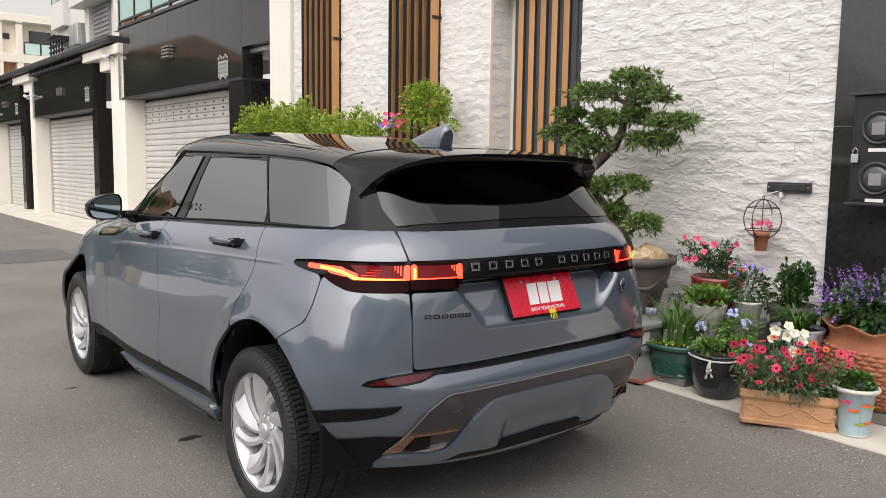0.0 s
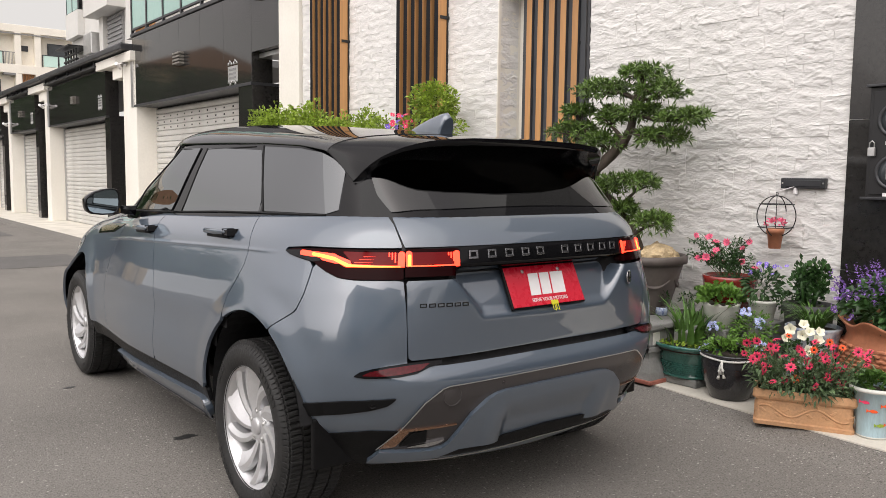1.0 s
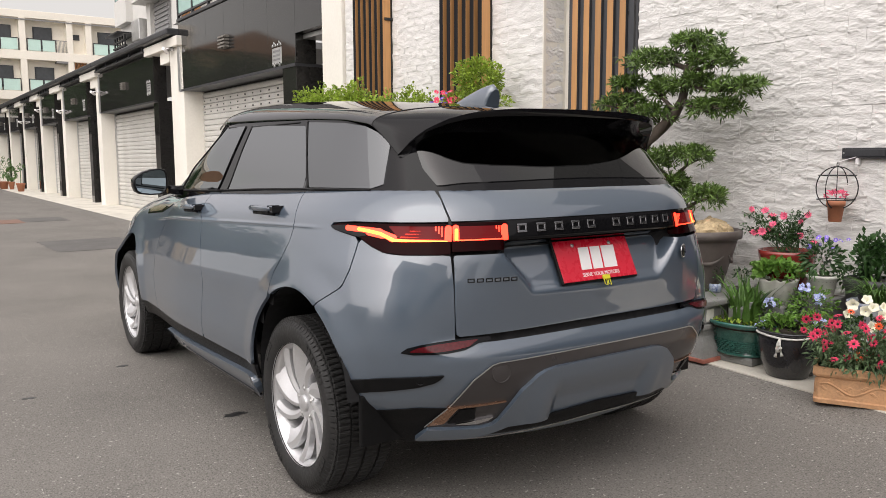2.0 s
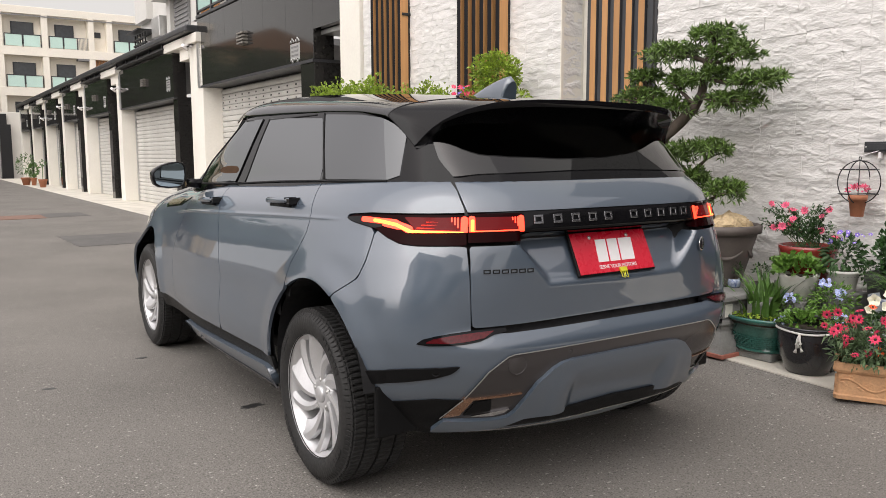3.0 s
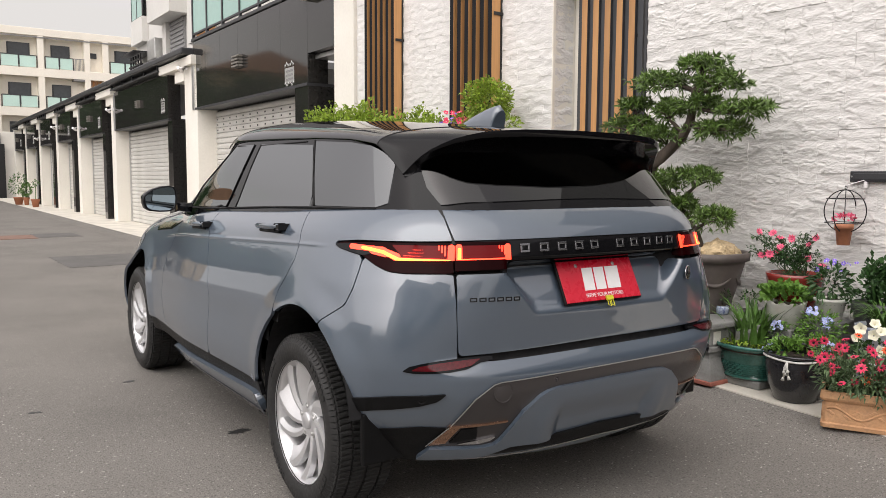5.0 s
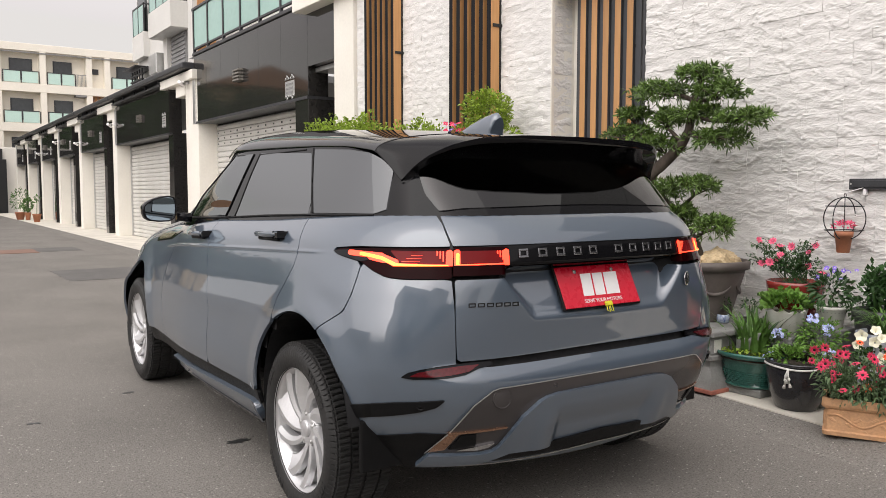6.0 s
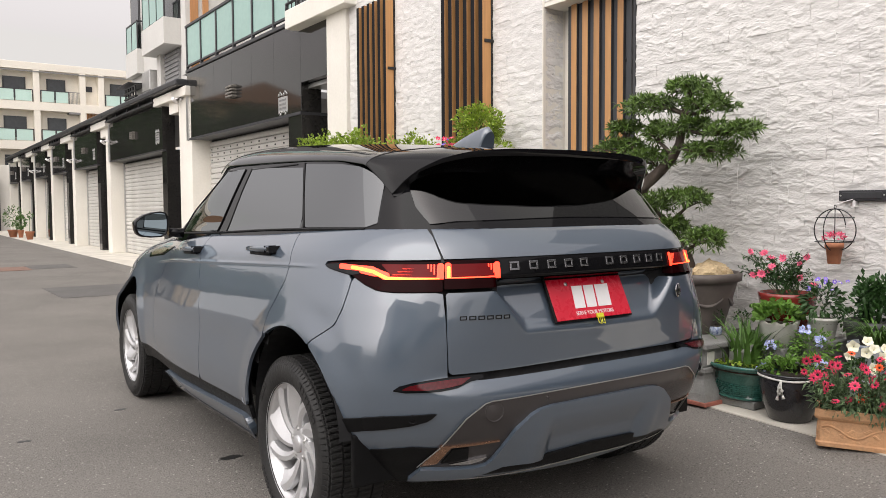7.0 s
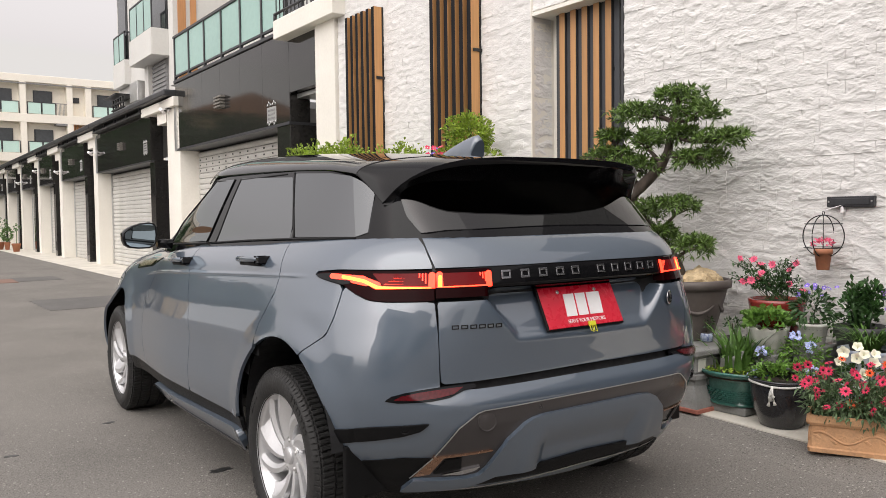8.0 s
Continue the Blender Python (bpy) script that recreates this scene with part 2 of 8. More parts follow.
def lathe(bm, profile, steps=32, mat=0, squash=(1, 1), ripple=None, centre=(0, 0)):
    """A turned shape from (radius, height) pairs; ripple(angle, i) scales the radius and lifts."""
    rings = []
    for i, (r, z) in enumerate(profile):
        ring = []
        for k in range(steps):
            a = 2 * math.pi * k / steps
            dr, dz = ripple(a, i) if ripple else (1.0, 0.0)
            ring.append(bm.verts.new((centre[0] + r * dr * math.cos(a) * squash[0], centre[1] + r * dr * math.sin(a) * squash[1], z + dz)))
        rings.append(ring)
    for r0, r1 in zip(rings, rings[1:]):
        for k in range(steps):
            f = bm.faces.new((r0[k], r0[(k + 1) % steps], r1[(k + 1) % steps], r1[k]))
            f.material_index, f.smooth = mat, True
    if profile[0][0] > 1e-4:
        f = bm.faces.new(rings[0][::-1])
        f.material_index = mat
    if profile[-1][0] > 1e-4:
        f = bm.faces.new(rings[-1])
        f.material_index = mat
    return bm


def tube(bm, pts, radius, sides=8, mat=0, radii=None, cap=True):
    """A round bar along points."""
    pts = [Vector(p) for p in pts]
    rings = []
    for i, p in enumerate(pts):
        d = (pts[min(i + 1, len(pts) - 1)] - pts[max(i - 1, 0)]).normalized()
        side = d.cross(Vector((0, 0, 1)))
        if side.length < 1e-3:
            side = d.cross(Vector((1, 0, 0)))
        side.normalize()
        up = side.cross(d)
        r = radii[i] if radii else radius
        rings.append([bm.verts.new(p + (side * math.cos(2 * math.pi * k / sides) + up * math.sin(2 * math.pi * k / sides)) * r) for k in range(sides)])
    for r0, r1 in zip(rings, rings[1:]):
        for k in range(sides):
            f = bm.faces.new((r0[k], r0[(k + 1) % sides], r1[(k + 1) % sides], r1[k]))
            f.material_index, f.smooth = mat, True
    if cap:
        for ring in (rings[0][::-1], rings[-1]):
            f = bm.faces.new(ring)
            f.material_index = mat
    return bm


def prism(bm, outline, depth, place, mat=0):
    """A flat outline (x, y pairs) given a thickness along z, set at place."""
    lo = [bm.verts.new(place @ Vector((x, y, 0))) for x, y in outline]
    hi = [bm.verts.new(place @ Vector((x, y, depth))) for x, y in outline]
    fs = [bm.faces.new(lo[::-1]), bm.faces.new(hi)]
    for i in range(len(lo)):
        j = (i + 1) % len(lo)
        fs.append(bm.faces.new((lo[i], lo[j], hi[j], hi[i])))
    for f in fs:
        f.material_index = mat
    return bm

# ---- ground, road, pavement ----
GROUND = -0.02
bm = bmesh.new()
for x0, x1, y0, y1 in ((-900, 900, -900, 900),):
    vs = [bm.verts.new((x, y, GROUND)) for x, y in ((x0, y0), (x1, y0), (x1, y1), (x0, y1))]
    bm.faces.new(vs)
structure("ground", bm, M_ASPHALT, "worn grey asphalt of the lane", "ground", m=Matrix())

bm = bmesh.new()
EDGE = [(1.72, -14), (1.72, -1.2), (1.75, -0.7), (1.80, -0.1), (1.87, 0.55), (1.87, 46)]
prism(bm, [(3.6, -14), (3.6, 46), *reversed(EDGE)], 0.068, Matrix.Translation((0, 0, -0.04)))
structure("pavement", bm, M_APRON, "pale concrete apron in front of the houses", "pavement")
bm = bmesh.new()  # the asphalt is drawn up to the apron in a shallow ramp
rows = [[bm.verts.new((x - out, y, z)) for x, y in EDGE] for out, z in ((-0.002, 0.021), (0.02, 0.019), (0.12, 0.002), (0.30, GROUND + 0.003), (0.34, GROUND - 0.01))]
for r0, r1 in zip(rows, rows[1:]):
    for k in range(len(EDGE) - 1):
        bm.faces.new((r0[k], r0[k + 1], r1[k + 1], r1[k])).smooth = True
bmesh.ops.recalc_face_normals(bm, faces=bm.faces)
structure("road_edge", bm, M_ASPHALT, "asphalt ramped up to the pale apron", "road")


def patch(name, x0, x1, y0, y1, z, mat, label, category, notch=0.06):
    """A thin repair in the road with a slightly crooked edge."""
    bm = bmesh.new()
    rng = random.Random(len(name) + int(y0 * 10))
    rim = []
    for (ax, ay), (bx, by) in (((x0, y0), (x1, y0)), ((x1, y0), (x1, y1)), ((x1, y1), (x0, y1)), ((x0, y1), (x0, y0))):
        for k in range(8):
            rim.append((ax + (bx - ax) * k / 8 + rng.uniform(-notch, notch) * 0.4, ay + (by - ay) * k / 8 + rng.uniform(-notch, notch) * 0.4))
    prism(bm, rim, z, Matrix.Translation((0, 0, GROUND)))
    return structure(name, bm, mat, label, category)


patch("asphalt_patch", -0.25, 0.95, 9.1, 10.8, 0.005, M_PATCH, "darker rectangular asphalt repair in the lane", "asphalt patch")
patch("asphalt_patch", 0.15, 1.0, 15.2, 16.4, 0.005, M_PATCH, "dark asphalt repair beside a rusty cover", "asphalt patch")
patch("manhole_cover", -0.85, 0.15, 15.0, 16.1, 0.008, M_RUST, "rusty brown steel cover set in the road", "manhole cover", 0.01)

# small stains of oil on the asphalt
M_OIL = surface("oil_stain", (0.03, 0.03, 0.03), 0.5, vary=0.15, scale=40.0, fine=200.0)


def stain(x, y, r, seed, label):
    rng = random.Random(seed)
    rim = []
    for k in range(18):
        a = 2 * math.pi * k / 18
        q = r * rng.uniform(0.65, 1.15)
        rim.append((x + q * 1.25 * math.cos(a), y + q * 0.7 * math.sin(a)))
    bm = prism(bmesh.new(), rim, 0.0015, Matrix.Translation((0, 0, GROUND)))
    ob = link_mesh("oil_stain", bm, M_OIL)
    tagged(ob, label, "oil stain", "", "structure")


stain(-0.80, 1.00, 0.05, 3, "small dark oil stain on the asphalt")
stain(-1.62, 1.9, 0.03, 4, "faint small oil spot on the asphalt")
stain(-1.05, 2.3, 0.03, 5, "faint small oil spot on the asphalt")

# ---- the stone-clad house by the plants ----
WALL = 2.65
stone_house = thing("stone_house", "house front clad in white split stone with timber fins", "house", m=STREET)
for y0, y1, x0, z0, z1 in ((2.46, 6.06, WALL + 0.017, 0, 7.0), (-0.62, 1.42, WALL + 0.017, 0, 7.0), (1.42, 2.46, WALL + 0.27, 0, 7.0), (1.42, 2.46, WALL + 0.017, 3.02, 7.0)):
    part("wall", boxm(x0, WALL + 0.5, y0, y1, z0, z1), M_WHITE, stone_house, "white mortar bed behind the stones")
bm = bmesh.new()
box(bm, WALL, WALL + 0.28, 1.40, 2.465, 2.985, 3.02, bevel=0.003)
part("reveal_trim", bm, M_WHITE, stone_house, "smooth white head of the recess")
part("corner_bead", boxm(WALL - 0.012, WALL + 0.02, 2.448, 2.462, 0.03, 5.0, bevel=0.003), M_WHITE, stone_house)
part("corner_bead", boxm(WALL - 0.006, WALL + 0.03, 1.405, 1.425, 0.03, 5.0, bevel=0.003), M_DARKMETAL, stone_house, "dark metal edge strip")
bm = bmesh.new()
box(bm, WALL - 0.02, WALL + 0.04, 5.2, 5.9, 3.92, 3.97, bevel=0.004)
box(bm, WALL - 0.02, WALL + 0.04, 5.2, 5.25, 3.97, 4.9, bevel=0.004)
box(bm, WALL - 0.02, WALL + 0.04, 5.85, 5.9, 3.97, 4.9, bevel=0.004)
box(bm, WALL + 0.01, WALL + 0.03, 5.25, 5.85, 3.97, 4.9, mat=1)
part("window", bm, [M_STEEL, M_WINDOW], stone_house, "small window with pale metal frame")


def fins(y0, y1, x_front, depth, count, z0, z1, front_mat, side_mat, label):
    """A screen of upright fins fixed to a dark board."""
    holder = thing("fin_screen", label, "slat screen", "timber screens", STREET)
    part("backing_board", boxm(x_front + depth, x_front + depth + 0.02, y0 - 0.005, y1 + 0.005, z0, z1), M_BLACKMETAL, holder)
    pitch = (y1 - y0) / count
    bm = bmesh.new()
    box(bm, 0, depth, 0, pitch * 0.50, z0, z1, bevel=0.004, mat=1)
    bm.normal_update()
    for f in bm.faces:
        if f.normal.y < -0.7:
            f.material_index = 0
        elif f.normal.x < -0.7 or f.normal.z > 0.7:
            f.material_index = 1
    first = None
    for i in range(count):
        if first is None:
            first = part("slat", bm, [side_mat, front_mat], holder)
            ob = first
        else:
            ob = new("slat", first.data)
            ob.parent = holder
        ob.location = (x_front, y0 + pitch * i, 0)
    for z in (z0 + 0.6, z0 + 1.5):
        part("bracket", boxm(x_front + 0.02, x_front + depth + 0.03, y0 - 0.014, y0 - 0.002, z, z + 0.03, bevel=0.002), M_BLACKMETAL, holder)
    return holder


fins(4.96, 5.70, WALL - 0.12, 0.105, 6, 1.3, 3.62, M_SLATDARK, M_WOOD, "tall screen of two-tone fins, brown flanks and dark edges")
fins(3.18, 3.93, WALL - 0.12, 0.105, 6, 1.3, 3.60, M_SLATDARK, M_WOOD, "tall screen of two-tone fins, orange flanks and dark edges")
recessed = fins(1.655, 2.32, WALL + 0.14, 0.09, 5, 0.9, 2.985, M_WOOD, M_SLATGREY, "tall screen of orange timber fins and charcoal boards in a recess")
for i in range(6):
    y = 1.655 + 0.133 * i
    part("dark_board", boxm(WALL + 0.165, WALL + 0.225, max(1.56, y - 0.064), min(y - 0.004, 2.40), 0.9, 2.985, bevel=0.003), M_SLATGREY, recessed, "charcoal board")

# black granite end of the house, with the meter cabinet
granite_wall = thing("granite_wall", "wall faced with polished black granite slabs", "wall", m=STREET)
for k, (y0, y1) in enumerate(((-2.1, -0.625), (-3.7, -2.105), (-8.0, -3.705), (-14.0, -8.005))):
    for z0, z1 in ((0.03, 0.765), (0.768, 1.66), (1.663, 3.2), (3.203, 4.2))[:4 if k == 0 else 3]:
        part("granite_slab", boxm(WALL - 0.015, WALL + 0.4, y0, y1, z0, z1, bevel=0.002), M_GRANITE, granite_wall)
meter = thing("meter_cabinet", "black steel meter cabinet with two round windows and a padlock", "meter cabinet", m=STREET)
mx = WALL - 0.015
part("body", boxm(mx - 0.11, mx, -1.60, -0.785, 1.20, 1.83, bevel=0.004), M_BLACKMETAL, meter)
part("door", boxm(mx - 0.122, mx - 0.108, -1.59, -0.808, 1.225, 1.805, bevel=0.003), M_BLACKMETAL, meter)
part("rain_lip", boxm(mx - 0.14, mx, -1.62, -0.77, 1.83, 1.845, bevel=0.003), M_DARKMETAL, meter)
part("rain_lip", boxm(mx - 0.14, mx, -1.62, -0.77, 1.195, 1.21, bevel=0.003), M_DARKMETAL, meter)
for z in (1.64, 1.35):
    for yy in (-0.935, -1.255):
        turn = pose(mx - 0.122, yy, z, 0, -90, 0)
        bm = bmesh.new()
        lathe(bm, [(0.098, 0.0), (0.098, 0.012), (0.082, 0.014), (0.078, 0.004)], 32)
        bm.transform(turn)
        rim = part("window", bm, M_DARKMETAL, meter)
        bm = bmesh.new()
        lathe(bm, [(0.079, 0.0), (0.079, 0.006), (0.05, 0.012), (0.0, 0.016)], 32)
        bm.transform(turn)
        part("pane", bm, M_WINDOW, rim)
        bm = boxm(mx - 0.138, mx - 0.130, yy - 0.035, yy + 0.035, z - 0.04, z + 0.03, bevel=0.003)
        part("dial", bm, M_GREY, rim)
        part("label_strip", boxm(mx - 0.1245, mx - 0.1222, yy - 0.05, yy + 0.05, z - 0.135, z - 0.115), M_PLATEWHITE, meter, "white strip with unreadable print")
bm = bmesh.new()
box(bm, mx - 0.15, mx - 0.128, -0.84, -0.80, 1.44, 1.49, bevel=0.004)
tube(bm, [(mx - 0.139, -0.807, 1.49), (mx - 0.139, -0.807, 1.515), (mx - 0.139, -0.82, 1.528), (mx - 0.139, -0.833, 1.515), (mx - 0.139, -0.833, 1.49)], 0.004)
part("padlock", bm, M_STEEL, meter, "small steel padlock")
tagged(part("seam_wire", tube(bmesh.new(), [(mx - 0.003, -0.63, 1.662), (mx - 0.003, -1.9, 1.645)], 0.002), M_STEEL, granite_wall))

# letter slot in the stone wall
slot = thing("letter_slot", "dark metal letter slot let into the stone wall", "letter slot", m=STREET)
part("frame", boxm(WALL - 0.03, WALL + 0.01, -0.512, -0.232, 1.25, 1.315, bevel=0.004), M_DARKMETAL, slot)
part("flap", boxm(WALL - 0.036, WALL - 0.028, -0.49, -0.255, 1.262, 1.303, bevel=0.003), M_DARKMETAL, slot)
for yy in (-0.50, -0.244):
    part("screw", lathe(bmesh.new(), [(0.006, 0), (0.004, 0.003)], 10), M_STEEL, slot).matrix_basis = pose(WALL - 0.03, yy, 1.283, 0, -90, 0)

# ---- the terrace of garage houses ----
FRONT, SHUT = 2.70, 3.05
PILLARS = (13.38, 20.02, 24.98, 29.21, 33.46, 37.68, 41.9)


def slatted_shutter(house, y0, y1, z1, single, holes=False):
    """A roller shutter of curved slats between side rails."""
    shutter = part("shutter", boxm(SHUT + 0.03, SHUT + 0.06, y0, y1, 0.03, z1), M_OPENINGSHADE, house, "closed roller shutter of pale metal slats")
    for y in (y0, y1 - 0.06):
        part("rail", boxm(SHUT - 0.035, SHUT + 0.03, y, y + 0.06, 0.03, z1, bevel=0.004), M_STEEL, shutter)
    pitch, count = 0.104, int((z1 - 0.03) / 0.104)
    bmj = bmesh.new()
    data = None
    for i in range(count):
        z = 0.035 + i * pitch
        bm = bmesh.new() if single else bmj
        cols = [y0 + 0.06, y1 - 0.06]
        prof = [(0.02, 0.0), (0.0, 0.008), (-0.008, pitch * 0.45), (-0.004, pitch * 0.8), (0.012, pitch * 0.9), (0.02, pitch * 0.97)]
        rows = [[bm.verts.new((SHUT + dx, y, (0 if single else z) + dz)) for y in cols] for dx, dz in prof]
        for r0, r1 in zip(rows, rows[1:]):
            bm.faces.new((r0[0], r1[0], r1[1], r0[1]))
        if single:
            if data is None:
                first = part("slat", bm, M_SHUTTER, shutter)
                data = first.data
                first.location.z = z
            else:
                bm.free()
                ob = new("slat", data)
                ob.parent, ob.location = shutter, (0, 0, z)
    if single:
        bmj.free()
    else:
        tagged(part("slats", bmj, M_SHUTTER, shutter), kind="stuff")
    if holes:
        bm = bmesh.new()
        for i in range(count - 4, count - 1):
            for k in range(13):
                y = y0 + 0.3 + k * (y1 - y0 - 0.6) / 12
                z = 0.035 + i * pitch + pitch * 0.45
                box(bm, SHUT - 0.012, SHUT - 0.006, y - 0.024, y + 0.024, z - 0.013, z + 0.013)
        # blocks coloured near-black for the shade inside each vent slot
        tagged(part("vent_grid", bm, M_OPENINGSHADE, shutter), "rows of small dark vent slots", kind="stuff")
    return shutter


def louvre(house, y, z, s=1.0):
    """A stack of overlapping plates over an air outlet."""
    bm = bmesh.new()
    for k in range(4):
        zz = z + (k - 1.5) * 0.075 * s
        box(bm, FRONT - 0.16 * s, FRONT, y - 0.20 * s, y + 0.20 * s, zz - 0.018, zz + 0.012, bevel=0.004)
    box(bm, FRONT - 0.10 * s, FRONT, y - 0.16 * s, y + 0.16 * s, z - 0.15 * s, z + 0.15 * s)
    part("vent_hood", bm, M_LOUVRE, house, "stacked metal louvre over an air outlet")


def plaque(house, y, z, s=1.0):
    """An ornate house plate; what is written on it is plain bars."""
    bm = bmesh.new()
    box(bm, FRONT - 0.022, FRONT, y - 0.17 * s, y + 0.17 * s, z - 0.11 * s, z + 0.11 * s, bevel=0.006)
    for sx in (-1, 1):
        for zz in (-0.13, 0.13):
            for k in range(3):
                a = (y + sx * (0.04 + 0.05 * k) * s, z + (zz + (0.03 if zz > 0 else -0.03) * (k % 2)) * s)
                tube(bm, [(FRONT - 0.02, a[0] - 0.02 * s, a[1]), (FRONT - 0.02, a[0], a[1] + 0.03 * s), (FRONT - 0.02, a[0] + 0.02 * s, a[1])], 0.012 * s, 6)
    body = part("plaque", bm, M_STEEL, house, "ornate silver house plate with unreadable bars")
    bm = bmesh.new()
    for k in range(3):
        zz = z + (0.06 - 0.06 * k) * s
        box(bm, FRONT - 0.026, FRONT - 0.021, y - 0.12 * s, y + 0.12 * s, zz - 0.014 * s, zz + 0.014 * s)
    part("bars", bm, M_GREY, body)


def spy_camera(house, y, z, side=-1):
    """A white security camera on a bracket."""
    bm = bmesh.new()
    box(bm, FRONT - 0.06, FRONT - 0.02, y - 0.045, y + 0.045, z - 0.045, z + 0.045, bevel=0.008)
    tube(bm, [(FRONT - 0.06, y, z), (FRONT - 0.16, y + 0.03, z - 0.02)], 0.014)
    tube(bm, [(FRONT - 0.10, y + 0.10, z - 0.08), (FRONT - 0.22, y - 0.04, z - 0.02)], 0.034, 12)
    part("security_camera", bm, M_PLATEWHITE, house, "white bullet security camera on a bracket")


def pillar(house, y_near, y_far, top):
    part("pillar", boxm(FRONT - 0.02, SHUT + 0.3, y_near, y_far, 0.028, top, bevel=0.01), M_WHITE, house, "tall cream painted pillar")


for k in range(len(PILLARS) - 1):
    y0, y1 = PILLARS[k], PILLARS[k + 1]
    near = k < 2
    house = thing("garage_house", "terraced house with black granite band over a roller shutter", "house", "terraced houses", STREET)
    pillar(house, y1 - 0.46, y1, 3.56)
    ys = y0 + 1.15
    # sheet at the back of the entrance, its shade put into the colour
    part("door_recess", boxm(SHUT + 0.02, SHUT + 0.3, y0, ys, 0.028, 3.42), M_OPENINGSHADE, house, "entrance recess, its shade a near-black sheet")
    part("door_jamb", boxm(FRONT + 0.05, SHUT + 0.1, ys - 0.03, ys + 0.32, 0.028, 2.5, bevel=0.004), M_GRANITE, house, "black granite jamb")
    slatted_shutter(house, ys + 0.3, y1 - 0.47, 2.52, single=near)
    for i in range(3):
        a, b = ys + i * (y1 - 0.46 - ys) / 3, ys + (i + 1) * (y1 - 0.46 - ys) / 3
        part("granite_panel", boxm(FRONT - 0.02, FRONT + 0.25, a + 0.002, b - 0.002, 2.50, 3.47, bevel=0.002), M_GRANITE, house)
    part("panel_trim", boxm(FRONT - 0.035, FRONT + 0.27, y1 - 0.47, y1 - 0.36, 2.47, 3.47, bevel=0.004), M_STEEL, house, "grey metal end trim")
    part("underside", boxm(FRONT - 0.025, SHUT + 0.1, ys, y1 - 0.47, 2.465, 2.497), M_DARKMETAL, house)
    part("lintel", boxm(FRONT - 0.12, SHUT + 0.1, y0 - 0.45, y0 + 1.45, 3.42, 3.60, bevel=0.008), M_WHITE, house, "white beam end over the entrance")
    part("lintel", boxm(FRONT - 0.02, SHUT + 0.1, y0, y0 + 0.62, 3.18, 3.42, bevel=0.006), M_WHITE, house)
    bm = boxm(FRONT - 0.24, FRONT + 0.05, y0 - 0.6, y1 - 0.6, 3.63, 3.76, bevel=0.03)
    box(bm, FRONT - 0.16, FRONT + 0.05, y0 + 1.4, y1 - 0.6, 3.50, 3.53, bevel=0.004)
    for i in range(5):
        yy = y0 + 1.5 + i * (y1 - y0 - 2.2) / 4
        box(bm, FRONT - 0.14, FRONT - 0.10, yy, yy + 0.04, 3.53, 3.63)
    part("gutter", bm, M_DARKMETAL, house, "dark metal gutter along the eaves")
    part("roof_slab", boxm(FRONT, 7.0, y0 - 0.6, y1 - 0.6, 3.60, 3.74), M_GREY, house)
    part("soffit_band", boxm(FRONT + 0.02, FRONT + 0.2, ys, y1 - 0.45, 3.47, 3.60), M_DARKMETAL, house)
    louvre(house, y0 + 3.6 if k == 0 else y0 + 2.9, 2.98, 0.6)
    plaque(house, y0 + 1.55, 2.78, 0.9)
    if k < 4:
        spy_camera(house, y1 - 0.35, 3.05 - 0.25 * (k % 2))

# the nearest garage house, with a taller granite front and a balcony
house = thing("garage_house", "house with tall polished black granite band, shutter and glass balcony", "house", "terraced houses", STREET)
pillar(house, 12.55, 13.33, 3.56)
part("lintel", boxm(FRONT - 0.12, FRONT + 0.3, 12.55, 13.5, 3.42, 3.60, bevel=0.008), M_WHITE, house)
joints = [6.60, 7.55, 8.5, 9.4, 10.3, 11.2, 12.0, 12.74]
for a, b in zip(joints, joints[1:]):
    low = 3.0 if b < 7.6 else 2.60
    part("granite_panel", boxm(FRONT - 0.02, FRONT + 0.3, a + 0.0025, b - 0.0025, low, 3.86, bevel=0.002), M_GRANITE, house)
part("panel_trim", boxm(FRONT - 0.04, FRONT + 0.32, 12.66, 12.80, 2.56, 3.62, bevel=0.004), M_STEEL, house, "grey metal end trim")
part("underside", boxm(FRONT - 0.03, SHUT + 0.1, 7.55, 12.74, 2.555, 2.597), M_DARKMETAL, house)
part("door_jamb", boxm(FRONT - 0.015, SHUT + 0.3, 7.55, 8.0, 0.028, 2.555, bevel=0.003), M_GRANITE, house, "black granite jamb")
part("door_jamb", boxm(FRONT - 0.015, FRONT + 0.3, 7.55, 7.63, 2.6, 3.0, bevel=0.003), M_GRANITE, house)
# the entrance's deep shade, given as a near-black sheet at its back
part("door_recess", boxm(SHUT + 0.25, SHUT + 0.3, 6.60, 7.55, 0.028, 3.0), M_OPENINGSHADE, house, "entrance recess, its shade a near-black sheet")
part("door_head", boxm(FRONT + 0.1, SHUT + 0.25, 6.60, 7.55, 2.93, 2.99), M_STEEL, house)
slatted_shutter(house, 8.0, 12.74, 2.56, single=True, holes=True)
part("pilaster", boxm(FRONT - 0.09, SHUT + 0.3, 6.065, 6.60, 0.028, 7.0, bevel=0.01), M_WHITE, house, "broad cream painted pilaster")
part("balcony_block", boxm(FRONT - 0.22, SHUT + 0.6, 5.86, 7.62, 3.73, 3.99, bevel=0.01), M_WHITE, house, "white end block of the balcony")
part("balcony_slab", boxm(FRONT - 0.05, SHUT + 0.9, 7.62, 12.74, 3.865, 3.92, bevel=0.006), M_DARKMETAL, house, "dark balcony edge")
louvre(house, 10.22, 3.20, 0.72)
plaque(house, 8.18, 2.765, 1.0)
spy_camera(house, 13.1, 3.42)
